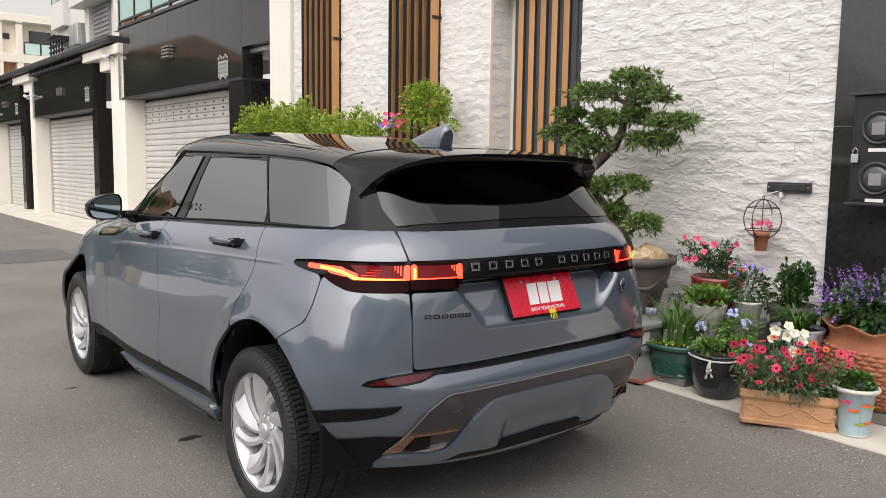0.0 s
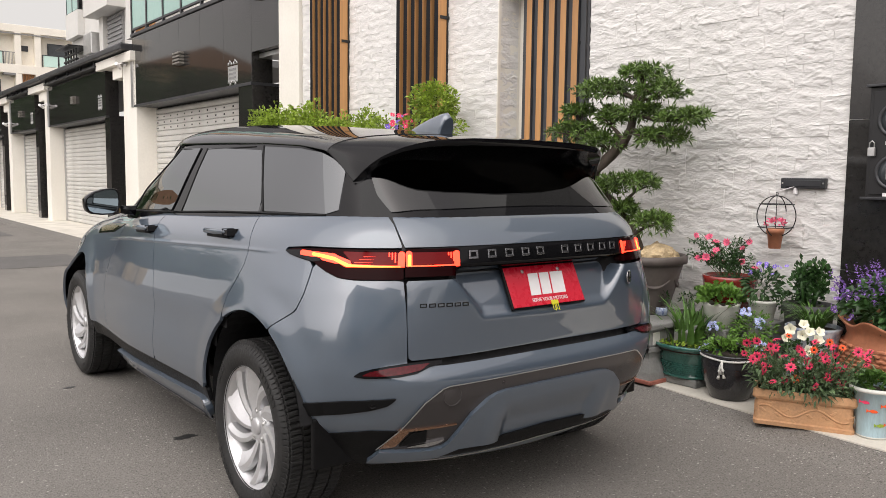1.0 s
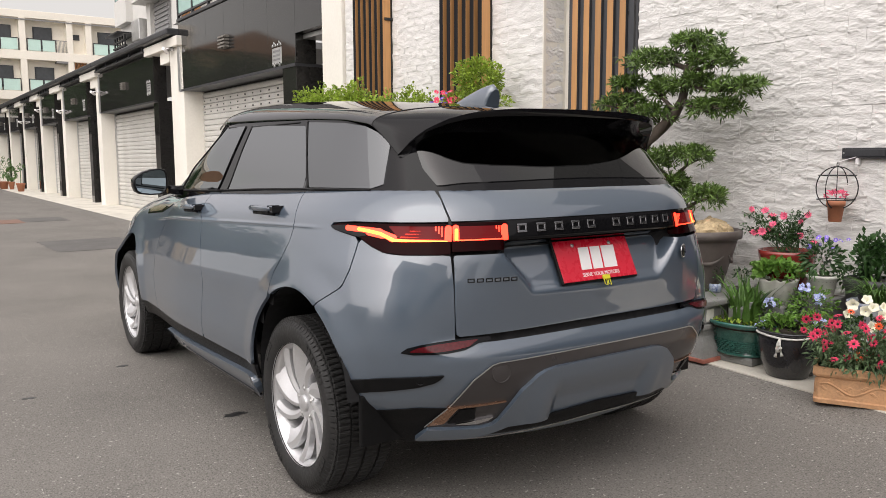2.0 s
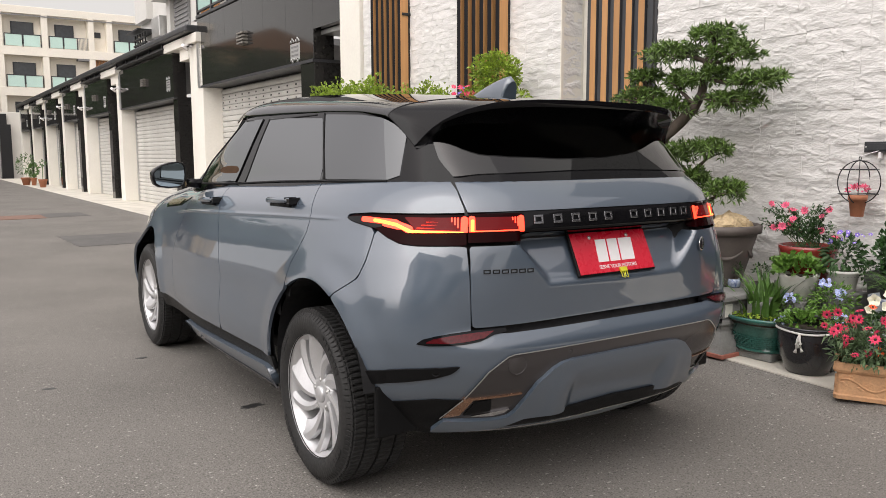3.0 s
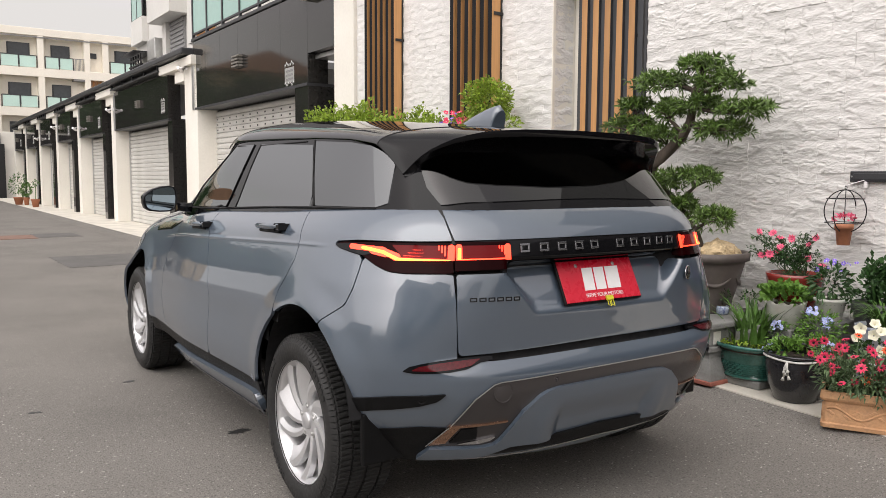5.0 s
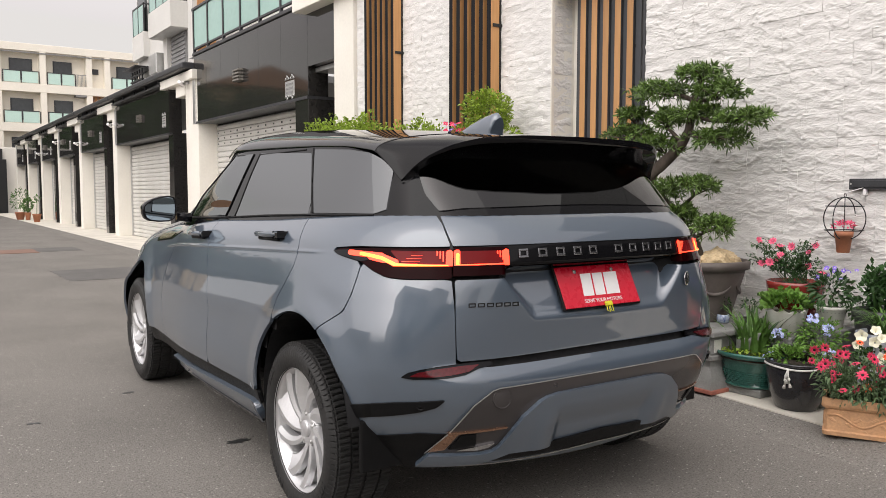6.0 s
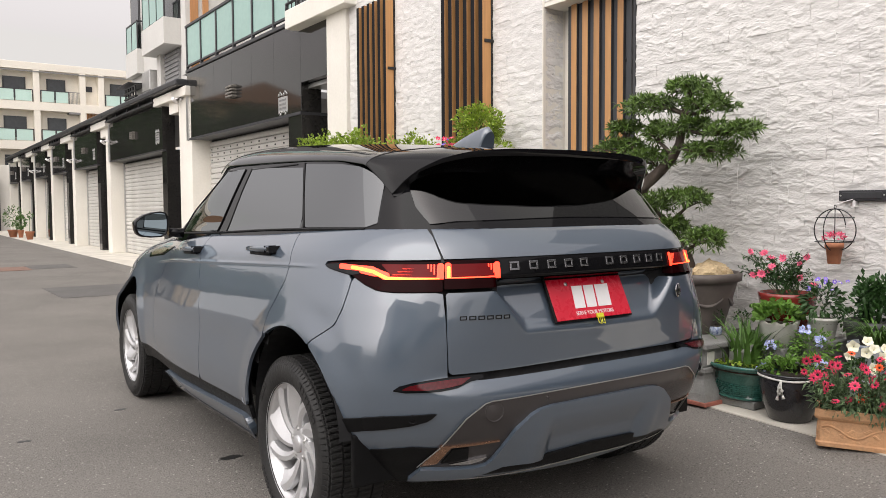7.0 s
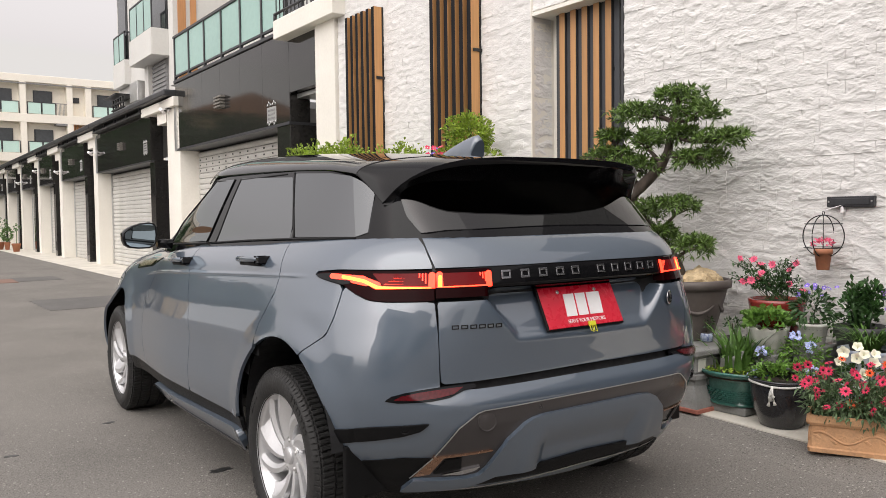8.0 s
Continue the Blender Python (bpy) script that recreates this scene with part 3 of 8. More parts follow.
railing = part("railing", boxm(FRONT - 0.03, FRONT + 0.03, 7.62, 12.80, 4.74, 4.79, bevel=0.006), M_DARKMETAL, house, "balcony railing of frosted green glass in dark metal")
part("bottom_rail", boxm(FRONT - 0.02, FRONT + 0.02, 7.62, 12.74, 3.985, 4.02, bevel=0.004), M_DARKMETAL, railing)
posts = [7.66, 8.50, 9.35, 10.2, 11.05, 11.9, 12.74]
for a, b in zip(posts, posts[1:]):
    part("pane", boxm(FRONT - 0.006, FRONT + 0.006, a + 0.03, b - 0.03, 4.03, 4.74), M_GREENNEAR, railing)
for a in posts:
    part("post", boxm(FRONT - 0.025, FRONT + 0.025, a - 0.025, a + 0.025, 3.92, 4.75, bevel=0.004), M_DARKMETAL, railing)
bm = bmesh.new()
tube(bm, [(FRONT - 0.2, 5.9, 4.08), (FRONT - 0.2, 7.6, 4.08)], 0.02)
tube(bm, [(FRONT - 0.2, 7.6, 4.08), (FRONT - 0.2, 7.6, 3.98)], 0.02)
for i in range(14):
    yy = 5.98 + i * 0.12
    tube(bm, [(FRONT - 0.2, yy, 3.98), (FRONT - 0.2, yy, 4.9)], 0.008, 6)
part("side_rail", bm, M_DARKMETAL, house)
# upper storey set back behind the balcony
bm = boxm(4.0, 4.3, 6.4, 13.6, 3.9, 9.5)
box(bm, 2.74, 4.0, 12.95, 13.25, 3.9, 9.5)
part("upper_wall", bm, M_WHITE2, house, "white upper wall set back over the balcony")
for x0, x1 in ((2.83, 2.99), (3.08, 3.20)):
    part("timber_panel", boxm(x0, x1, 12.92, 12.95, 3.95, 7.2, bevel=0.004), M_ORANGE, house, "orange upright timber panel")
for y in (7.0, 8.6, 9.7):
    w = part("window", boxm(3.96, 4.0, y, y + 0.8, 4.1, 6.4, bevel=0.004), M_DARKMETAL, house)
    part("pane", boxm(3.95, 3.965, y + 0.05, y + 0.75, 4.15, 6.35), M_WINDOW, w)

# upper floors over the farther houses
upper = thing("upper_storeys", "white upper storeys with projecting balconies and grey slat panels", "house", m=STREET)
part("wall", boxm(3.45, 3.9, 13.6, 20.2, 3.74, 9.8), M_WHITE2, upper, "white rendered wall")
part("slat_panel", boxm(3.40, 3.46, 15.65, 16.75, 3.9, 4.93), M_GREY, upper, "grey panel of horizontal slats")
for i in range(10):
    part("slat", boxm(3.375, 3.41, 15.66, 16.74, 3.93 + i * 0.1, 3.98 + i * 0.1, bevel=0.004), M_GREY, upper)
part("column", boxm(3.30, 3.46, 16.8, 17.1, 3.74, 4.95, bevel=0.006), M_WHITE2, upper)


def box_balcony(x0, y0, y1, z0, z1, glass_top):
    b = part("balcony", boxm(x0, 3.46, y0, y1, z0, z1, bevel=0.008), M_WHITE2, upper, "projecting white balcony with dark railing")
    part("rail", boxm(x0 + 0.02, x0 + 0.06, y0 + 0.02, y1 - 0.02, glass_top - 0.04, glass_top, bevel=0.005), M_DARKMETAL, b)
    part("rail", boxm(x0 + 0.02, 3.45, y0 + 0.02, y0 + 0.06, glass_top - 0.04, glass_top, bevel=0.005), M_DARKMETAL, b)
    n = max(2, int((y1 - y0) / 0.6))
    for i in range(n + 1):
        yy = y0 + 0.03 + i * (y1 - y0 - 0.08) / n
        part("post", boxm(x0 + 0.02, x0 + 0.05, yy, yy + 0.03, z1, glass_top - 0.04), M_DARKMETAL, b)
    part("pane", boxm(x0 + 0.03, x0 + 0.04, y0 + 0.06, y1 - 0.04, z1 + 0.03, glass_top - 0.05), M_GREENNEAR, b)
    w = part("window", boxm(3.42, 3.46, y0 + 0.2, y1 - 0.1, z1, z1 + 2.0), M_DARKMETAL, b)
    part("pane", boxm(3.41, 3.43, y0 + 0.28, y1 - 0.18, z1 + 0.08, z1 + 1.92), M_WINDOW, w)


box_balcony(3.0, 15.4, 17.3, 4.95, 5.55, 6.35)
box_balcony(3.28, 18.9, 20.1, 4.8, 5.45, 6.2)
part("air_conditioner", boxm(3.15, 3.44, 17.25, 17.95, 4.15, 4.65, bevel=0.02), M_STEEL, upper, "grey air conditioner hung on the wall")
part("duct", boxm(3.2, 3.44, 17.4, 17.7, 3.74, 4.15, bevel=0.02), M_GREY, upper)
bm = bmesh.new()
for i in range(5):
    box(bm, 3.12, 3.15, 18.5 + i * 0.26, 18.56 + i * 0.26, 3.76, 4.42)
for i in range(4):
    box(bm, 3.10, 3.17, 18.45, 19.65, 3.85 + i * 0.14, 3.89 + i * 0.14)
box(bm, 2.92, 3.44, 18.4, 19.7, 4.44, 4.47)
part("grille", bm, M_BLACKMETAL, upper, "black grille under a small canopy")

# low garage across the end of the lane
end_house = thing("end_garage", "low cream building with a dark band closing the lane", "house", m=STREET)
part("wall", boxm(-9.0, 4.0, 47.5, 53.0, -0.1, 3.7, bevel=0.02), M_WHITE, end_house)
part("band", boxm(-9.02, 2.6, 47.3, 47.5, 2.75, 3.6, bevel=0.01), M_BLACKMETAL, end_house, "dark sign band")
for x in (0.2, -3.6):
    part("shutter", boxm(x, x + 2.2, 47.42, 47.5, 0.05, 2.6), M_SHUTTER, end_house, "closed pale roller shutter")
part("jamb", boxm(2.2, 2.75, 46.9, 47.5, -0.1, 3.0, bevel=0.01), M_BLACKMETAL, end_house)

# ---- apartment building at the end of the lane ----
FAR = 62.0
flats = thing("apartment_building", "cream apartment block with green glass balconies beyond the lane", "apartment building", m=STREET)
part("wall", boxm(-14.0, 17.0, FAR + 0.7, FAR + 9.0, -0.1, 12.05), M_CREAMWALL, flats, "cream rendered wall")
part("roof_edge", boxm(-14.0, 17.0, FAR - 0.1, FAR + 1.5, 11.45, 12.0, bevel=0.03), M_CREAMWALL, flats, "cream roof parapet")
part("parapet_line", boxm(-14.0, 17.0, FAR - 0.16, FAR - 0.1, 11.30, 11.38), M_GREY, flats)
for x in (-10.2, -5.9, -3.2, 1.1, 3.7, 6.62, 9.78, 11.1):
    part("column", boxm(x, x + 0.42, FAR - 0.1, FAR + 1.3, -0.1, 11.45, bevel=0.02), M_CREAMWALL, flats, "cream column")
for z in (2.75, 5.6, 8.5):
    part("floor_slab", boxm(-14.0, 17.0, FAR - 0.12, FAR + 1.3, z, z + 0.62, bevel=0.02), M_CREAMWALL, flats)
for z in (3.37, 6.22, 9.12):
    for x0, x1 in ((-9.7, -6.0), (-2.7, 1.0), (1.6, 3.6), (4.2, 6.55), (7.1, 9.0), (11.6, 13.8)):
        bal = part("balcony", boxm(x0, x1, FAR - 0.12, FAR - 0.06, z + 0.84, z + 0.9), M_DARKMETAL, flats, "balcony front of green glass")
        n = 2 if x1 - x0 > 2 else 2
        for i in range(n):
            a, b = x0 + i * (x1 - x0) / n, x0 + (i + 1) * (x1 - x0) / n
            part("pane", boxm(a + 0.06, b - 0.06, FAR - 0.10, FAR - 0.07, z + 0.04, z + 0.84), M_GREENGLASS, bal)
        for i in range(n + 1):
            a = x0 + i * (x1 - x0) / n
            part("post", boxm(a - 0.03, a + 0.03, FAR - 0.12, FAR - 0.05, z, z + 0.88), M_DARKMETAL, bal)
        win = part("window", boxm(x0 + 0.5, x0 + 0.5 + min(1.5, x1 - x0 - 0.6), FAR + 0.62, FAR + 0.72, z + 0.3, z + 1.85), M_DARKMETAL, flats)
        part("pane", boxm(x0 + 0.58, x0 + 0.42 + min(1.5, x1 - x0 - 0.6), FAR + 0.58, FAR + 0.64, z + 0.37, z + 1.78), M_WINDOW, win)
    bm = bmesh.new()
    for i in range(8):
        box(bm, 9.05 + i * 0.09, 9.08 + i * 0.09, FAR - 0.1, FAR - 0.07, z, z + 0.85)
    box(bm, 9.0, 9.78, FAR - 0.1, FAR - 0.06, z + 0.85, z + 0.9)
    box(bm, 9.0, 9.78, FAR - 0.1, FAR + 1.2, z - 0.75, z - 0.02)
    part("side_balcony", bm, M_GREY, flats, "grey balcony end with bars")
for i in range(9):
    part("slat", boxm(10.22 + i * 0.1, 10.27 + i * 0.1, FAR + 0.3, FAR + 0.4, 7.2, 9.1), M_ORANGE, flats, "timber slat")
part("slat_panel_wall", boxm(10.2, 11.1, FAR + 0.5, FAR + 0.7, -0.1, 11.45), M_CREAMWALL, flats)
w = part("window", boxm(10.25, 10.75, FAR + 0.42, FAR + 0.5, 10.2, 10.6), M_DARKMETAL, flats)

# ---- the other side of the lane, seen in the polished granite and the paint ----
opposite = thing("ochre_house", "ochre house with a tiled roof across the lane", "house", m=STREET)
part("wall", boxm(-16.0, -8.6, 45.0, 57.0, -0.1, 7.8), M_OCHRE, opposite)
bm = bmesh.new()
prism(bm, [(-16.6, 7.8), (-8.0, 7.8), (-12.0, 9.2)], 13.2, pose(0, 57.6, 0, 90, 0, 0))
part("roof", bm, M_ROOFTILE, opposite, "brown tiled roof")
for y in (46.0, 49.0, 52.0):
    w = part("window", boxm(-8.6, -8.52, y, y + 1.8, 4.9, 6.4), M_DARKMETAL, opposite)
    part("pane", boxm(-8.53, -8.50, y + 0.06, y + 1.74, 4.96, 6.34), M_WINDOW, w)
behind = thing("rear_house", "plain white, ochre and grey houses across the lane", "house", m=STREET)
part("wall", boxm(-17.0, -9.5, -13.0, -3.5, -0.1, 6.2), M_WHITE2, behind)
part("wall", boxm(-9.4, 2.2, -60.0, -46.0, -0.1, 6.0), M_WHITE2, behind)
part("wall", boxm(-22.0, -16.0, 1.6, 24.0, -0.1, 3.0), M_WHITE2, behind)
part("wall", boxm(-17.0, -9.9, -24.0, -13.4, -0.1, 7.4), M_WHITE2, behind, "white house wall")
part("wall", boxm(-17.0, -9.3, -36.0, -24.4, -0.1, 6.4), M_OCHRE, behind, "ochre house wall")
part("wall", boxm(-17.0, -9.7, -46.0, -36.4, -0.1, 7.0), M_GREY, behind, "grey house wall")
for y in (-22.5, -19.0, -15.8, -34.0, -30.0, -26.5):
    w = part("window", boxm(-9.92 if y > -24 else -9.32, -9.82 if y > -24 else -9.22, y, y + 1.9, 3.8, 5.6), M_DARKMETAL, behind)
    part("pane", boxm(-9.83 if y > -24 else -9.23, -9.80 if y > -24 else -9.20, y + 0.06, y + 1.84, 3.86, 5.54), M_WINDOW, w)
    part("shutter", boxm(-9.92 if y > -24 else -9.32, -9.86 if y > -24 else -9.26, y - 0.4, y + 2.3, 0.03, 2.5), M_SHUTTER, behind, "closed pale roller shutter")
for y in (-12.0, -9.2, -6.4):
    w = part("window", boxm(-9.5, -9.42, y, y + 2.2, 3.6, 5.4), M_DARKMETAL, behind)
    part("pane", boxm(-9.43, -9.40, y + 0.06, y + 2.14, 3.66, 5.34), M_WINDOW, w)
    part("shutter", boxm(-9.5, -9.44, y - 0.4, y + 2.6, 0.03, 2.5), M_SHUTTER, behind, "closed pale roller shutter")

# ---- the parked car ----
# Its rear axle stands over the origin and its nose points along +y; its body is a rounded plan outline that changes with height.
YC, YW, YN, SIDE = 0.25, 1.0, 2.60, 1.3


def ease(t):
    t = min(1.0, max(0.0, t))
    return t * t * (3 - 2 * t)


def curve_of(pairs, blur):
    """A table of pairs as a smooth function."""
    xs = np.arange(pairs[0][0] - 0.4, pairs[-1][0] + 0.4, 0.004)
    ys = np.interp(xs, [p[0] for p in pairs], [p[1] for p in pairs])
    if blur > 0:
        k = np.arange(-int(3 * blur / 0.004), int(3 * blur / 0.004) + 1) * 0.004
        w = np.exp(-0.5 * (k / blur) ** 2)
        ys = np.convolve(np.pad(ys, len(k) // 2, mode="edge"), w / w.sum(), mode="valid")
    return lambda v: float(np.interp(v, xs, ys))


half_width = curve_of([(.20, .84), (.26, .885), (.32, .918), (.38, .936), (.44, .947), (.5, .950), (.62, .946), (.75, .932), (.88, .906), (.96, .878), (1.0, .862), (1.012, .857), (1.05, .842), (1.08, .822), (1.11, .796), (1.132, .770), (1.145, .754), (1.19, .66)], 0.012)
tail_reach = curve_of([(.20, .58), (.26, .65), (.31, .69), (.38, .715), (.45, .735), (.53, .752), (.60, .752), (.625, .742), (.66, .708), (.75, .716), (.85, .728), (.93, .730), (1.0, .722), (1.05, .710), (1.09, .690), (1.12, .667), (1.15, .636), (1.165, .618), (1.22, .50)], 0.010)
tail_plain = curve_of([(.20, .58), (.26, .65), (.31, .69), (.38, .715), (.45, .730), (.55, .736), (.66, .730), (.85, .728), (.93, .730), (1.0, .722), (1.05, .710), (1.09, .690), (1.12, .667), (1.15, .636), (1.165, .618), (1.22, .50)], 0.012)
squareness = curve_of([(.2, 2.6), (.36, 2.9), (.5, 3.7), (.65, 4.3), (.77, 4.3), (.9, 3.8), (1.0, 3.6), (1.15, 3.9)], 0.03)
belt = curve_of([(-.8, 1.174), (.1, 1.145), (1.7, 1.078), (2.2, 1.035), (2.7, .975), (3.2, .90), (3.6, .76)], 0.10)
cabin_width = curve_of([(1.05, .80), (1.14, .764), (1.2, .745), (1.3, .711), (1.4, .674), (1.5, .634)], 0.02)
cabin_tail = curve_of([(1.05, .71), (1.14, .643), (1.2, .592), (1.3, .502), (1.4, .410), (1.5, .315)], 0.02)
cabin_nose = curve_of([(1.0, 2.50), (1.09, 2.33), (1.25, 2.0), (1.44, 1.57), (1.5, 1.45)], 0.02)
ARCHES = ((-0.062, 0.40, 0.385), (2.61, 0.395, 0.385))


def rounded(psi, a, b, n):
    s, c = math.sin(psi), math.cos(psi)
    r = (abs(s / a) ** n + abs(c / b) ** n) ** (-1 / n)
    return r * s, r * c


def recess(x, z):
    """How deep the number plate's hollow in the tailgate is, 0 to 1."""
    edge = min(z - 0.780 - 0.02 * abs(x), 0.452 - 0.80 * max(0, 0.94 - z) - abs(x), 0.992 - z)
    return ease(edge / 0.045) * (0.4 + 2.6 * min(1.0, max(0.0, (z - 0.80) / 0.16)))


def body_point(s, v):
    """The left side of the lower body: s 0 at the tail's middle, 1 where the flank begins; v its height before the belt's rise."""
    k = ease((v - 0.55) / 0.4)
    a = half_width(v)
    if s <= 1:
        y, fade = -0.4, ease((s - 0.36) / 0.14)
        for _ in range(3):
            z = v - (1.145 - belt(max(y, -0.75))) * k
            x, d = rounded(s * math.pi / 2, a, tail_reach(z) + (tail_plain(z) - tail_reach(z)) * fade + YC, squareness(z))
            y = YC - d
        y += 0.032 * recess(x, z) * ease((0.64 - abs(x)) / 0.1)
    elif s <= 1 + (YN - YC) / SIDE:
        y = YC + (s - 1) * SIDE
        z = v - (1.145 - belt(y)) * k
        x = a + 0.020 * ease((y - 0.4) / 1.0) - 0.038 * ease((y - 1.3) / 0.9)
        x -= 0.007 * math.exp(-((v - 0.63) / 0.08) ** 2) * ease((y - 0.35) / 0.3) * ease((2.25 - y) / 0.3)
    else:
        psi = math.pi / 2 * (1 - (s - 1 - (YN - YC) / SIDE))
        y = 3.0
        for _ in range(3):
            z = v - (1.145 - belt(y)) * k
            x, d = rounded(max(0.0, psi), a - 0.018, 0.97 - 0.5 * (max(0, v - 0.75)) ** 1.5, 3.0)
            y = YN + d
    x += 0.0035 * math.exp(-((v - 1.004) / 0.006) ** 2) * ease((2.15 - y) / 0.15) * ease((y + 0.2) / 0.2)
    for ay, az, ar in ARCHES:
        q = math.hypot(y - ay, z - az)
        x += 0.014 * ease(1 - (q - ar) / 0.12) * (1 if s > 0.55 else 0)
    return Vector((-x, y, z))


def skid_point(s, v):
    """The skid plate: its lower middle lies hollow between two soft ridges."""
    p = body_point(s, v)
    hollow = ease((0.27 - abs(p.x)) / 0.06) * ease((0.50 - p.z) / 0.10)
    ridge = math.exp(-((abs(p.x) - 0.30) / 0.03) ** 2) * ease((0.50 - p.z) / 0.10)
    return p + Vector((0, 0.020 * hollow - 0.006 * ridge, 0))


def cabin_point(s, z):
    """The left side of the glasshouse."""
    a = cabin_width(z)
    if s <= 1:
        x, d = rounded(s * math.pi / 2, a, cabin_tail(z) + YC, 4.0)
        return Vector((-x, YC - d, z))
    y = YC + (s - 1) * SIDE
    if y <= YW:
        return Vector((-a, y, z))
    psi = math.pi / 2 * (1 - (s - 1 - (YW - YC) / SIDE))
    x, d = rounded(max(0.0, psi), a, cabin_nose(z) - YW, 5.0)
    return Vector((-x, YW + d, z))


def span_of(x, y, z=None):
    """The place along the outline of a point seen in plan."""
    if y < YC:
        return math.atan2(abs(x), YC - y) / (math.pi / 2)
    return 1 + (y - YC) / SIDE


def inside_of(poly, pts):
    """Signed distance of points to a polygon, positive inside."""
    p, q = np.asarray(pts, float), np.asarray(poly, float)
    best, odd = np.full(len(p), 1e9), np.zeros(len(p), bool)
    for a, b in zip(q, np.roll(q, -1, axis=0)):
        ab, ap = b - a, p - a
        t = np.clip((ap @ ab) / max(ab @ ab, 1e-12), 0, 1)
        best = np.minimum(best, np.hypot(*(ap - t[:, None] * ab).T))
        cross = (a[1] > p[:, 1]) != (b[1] > p[:, 1])
        at = a[0] + (p[:, 1] - a[1]) / (b[1] - a[1] if abs(b[1] - a[1]) > 1e-12 else 1e-12) * (b[0] - a[0])
        odd ^= cross & (p[:, 0] < at)
    return np.where(odd, best, -best)


LONG = 1.35  # metres along the outline for one step of s


def panel(name, point, ss, vs, mat, parent, keep, side=-1, offset=0.0, depth=0.014, label="", grow=0.0):
    """A sheet of the body: the grid of point(s, v) cut to where keep is positive, with its edges turned in.
    side -1 or 1 makes that flank, 0 both halves as one sheet, None nothing."""
    if side is None:
        return None
    grid = [[point(s, v) for v in vs] for s in ss]
    ns, nv = len(ss), len(vs)
    norm = [[None] * nv for _ in ss]
    for i in range(ns):
        for j in range(nv):
            du = grid[min(i + 1, ns - 1)][j] - grid[max(i - 1, 0)][j]
            dv = grid[i][min(j + 1, nv - 1)] - grid[i][max(j - 1, 0)]
            n = du.cross(dv)
            norm[i][j] = n.normalized() if n.length > 1e-9 else Vector((-1, 0, 0))
    if ss[0] == 0.0:
        for j in range(nv):
            n = norm[0][j]
            norm[0][j] = Vector((0, n.y, n.z)).normalized()
    flip = -1 if norm[ns // 2][nv // 2].dot(grid[ns // 2][nv // 2] - Vector((0, 0.8, 0.6))) < 0 else 1
    flat = [(ss[i] * LONG, grid[i][j].z) for i in range(ns) for j in range(nv)]
    value = np.asarray(keep(np.array(flat), [grid[i][j] for i in range(ns) for j in range(nv)])).reshape(ns, nv) + grow
    bm = bmesh.new()
    normals, corner, cut = [], {}, {}

    def add(p, n, sd):
        n = n * flip
        p = p + n * offset
        vert = bm.verts.new((p.x * -sd, p.y, p.z))
        normals.append((n.x * -sd, n.y, n.z))
        return vert

    def at(i, j, sd):
        key = (i, j, 0 if abs(grid[i][j].x) < 1e-6 else sd)
        if key not in corner:
            corner[key] = add(grid[i][j], norm[i][j], sd)
        return corner[key]

    def between(a, b, sd):
        (i0, j0), (i1, j1) = (a, b) if a < b else (b, a)
        key = (i0, j0, i1, j1, 0 if abs(grid[i0][j0].x) + abs(grid[i1][j1].x) < 1e-6 else sd)
        if key not in cut:
            f0, f1 = value[i0, j0], value[i1, j1]
            t = f0 / (f0 - f1)
            cut[key] = add(grid[i0][j0].lerp(grid[i1][j1], t), norm[i0][j0].lerp(norm[i1][j1], t).normalized(), sd)
        return cut[key]

    for sd, i in [(a, b) for a in ((-1, 1) if side == 0 else (side,)) for b in range(ns - 1)]:
        turned = (flip < 0) != (sd == 1)
        for j in range(nv - 1):
            cell = [(i, j), (i + 1, j), (i + 1, j + 1), (i, j + 1)]
            if all(value[c] <= 0 for c in cell):
                continue
            ring = []
            for a, b in zip(cell, cell[1:] + cell[:1]):
                if value[a] > 0:
                    ring.append(at(*a, sd))
                if (value[a] > 0) != (value[b] > 0):
                    ring.append(between(a, b, sd))
            if len(ring) >= 3 and len(set(ring)) == len(ring):
                bm.faces.new(ring[::-1] if turned else ring).smooth = True
    bm.verts.index_update()
    sheet = len(bm.faces)
    rim = [e for e in bm.edges if len(e.link_faces) == 1]
    inner = {}
    for e in rim:
        for v in e.verts:
            if v not in inner:
                inner[v] = Vector(normals[v.index])
    pushed = {v: bm.verts.new(v.co - n * depth) for v, n in inner.items()}
    for e in rim:
        a, b = e.verts
        if a in pushed and b in pushed:
            bm.faces.new((a, b, pushed[b], pushed[a]))
    bm.verts.index_update()
    bm.faces.index_update()
    me = bpy.data.meshes.new(name)
    bm.to_mesh(me)
    bm.free()
    me.materials.append(mat)
    split = []
    for poly in me.polygons:
        for vi in poly.vertices:
            split.append(normals[vi] if poly.index < sheet else tuple(poly.normal))
    if split:
        me.normals_split_custom_set(split)
    ob = new(name, me)
    ob.parent = parent
    return tagged(ob, label)


def steps(a, b, n):
    return [a + (b - a) * i / n for i in range(n + 1)]


def poly_sz(points):
    """Corner points given as (x, y, z) on the body, as places on the outline."""
    return [(span_of(x, y) * LONG if abs(x) > 1e-6 else -0.03, z) for x, y, z in points]


def outside_arch(pts):
    return np.array([min(math.hypot(p.y - ay, p.z - az) - ar for ay, az, ar in ARCHES) for p in pts])


car = thing("parked_car", "grey-blue metallic compact SUV with black roof and lit tail lamps", "car")
GAP = 0.0022
V_SIDE = sorted(set([round(v, 4) for v in steps(0.22, 0.98, 44) + steps(0.984, 1.024, 14) + steps(1.03, 1.18, 18)]))

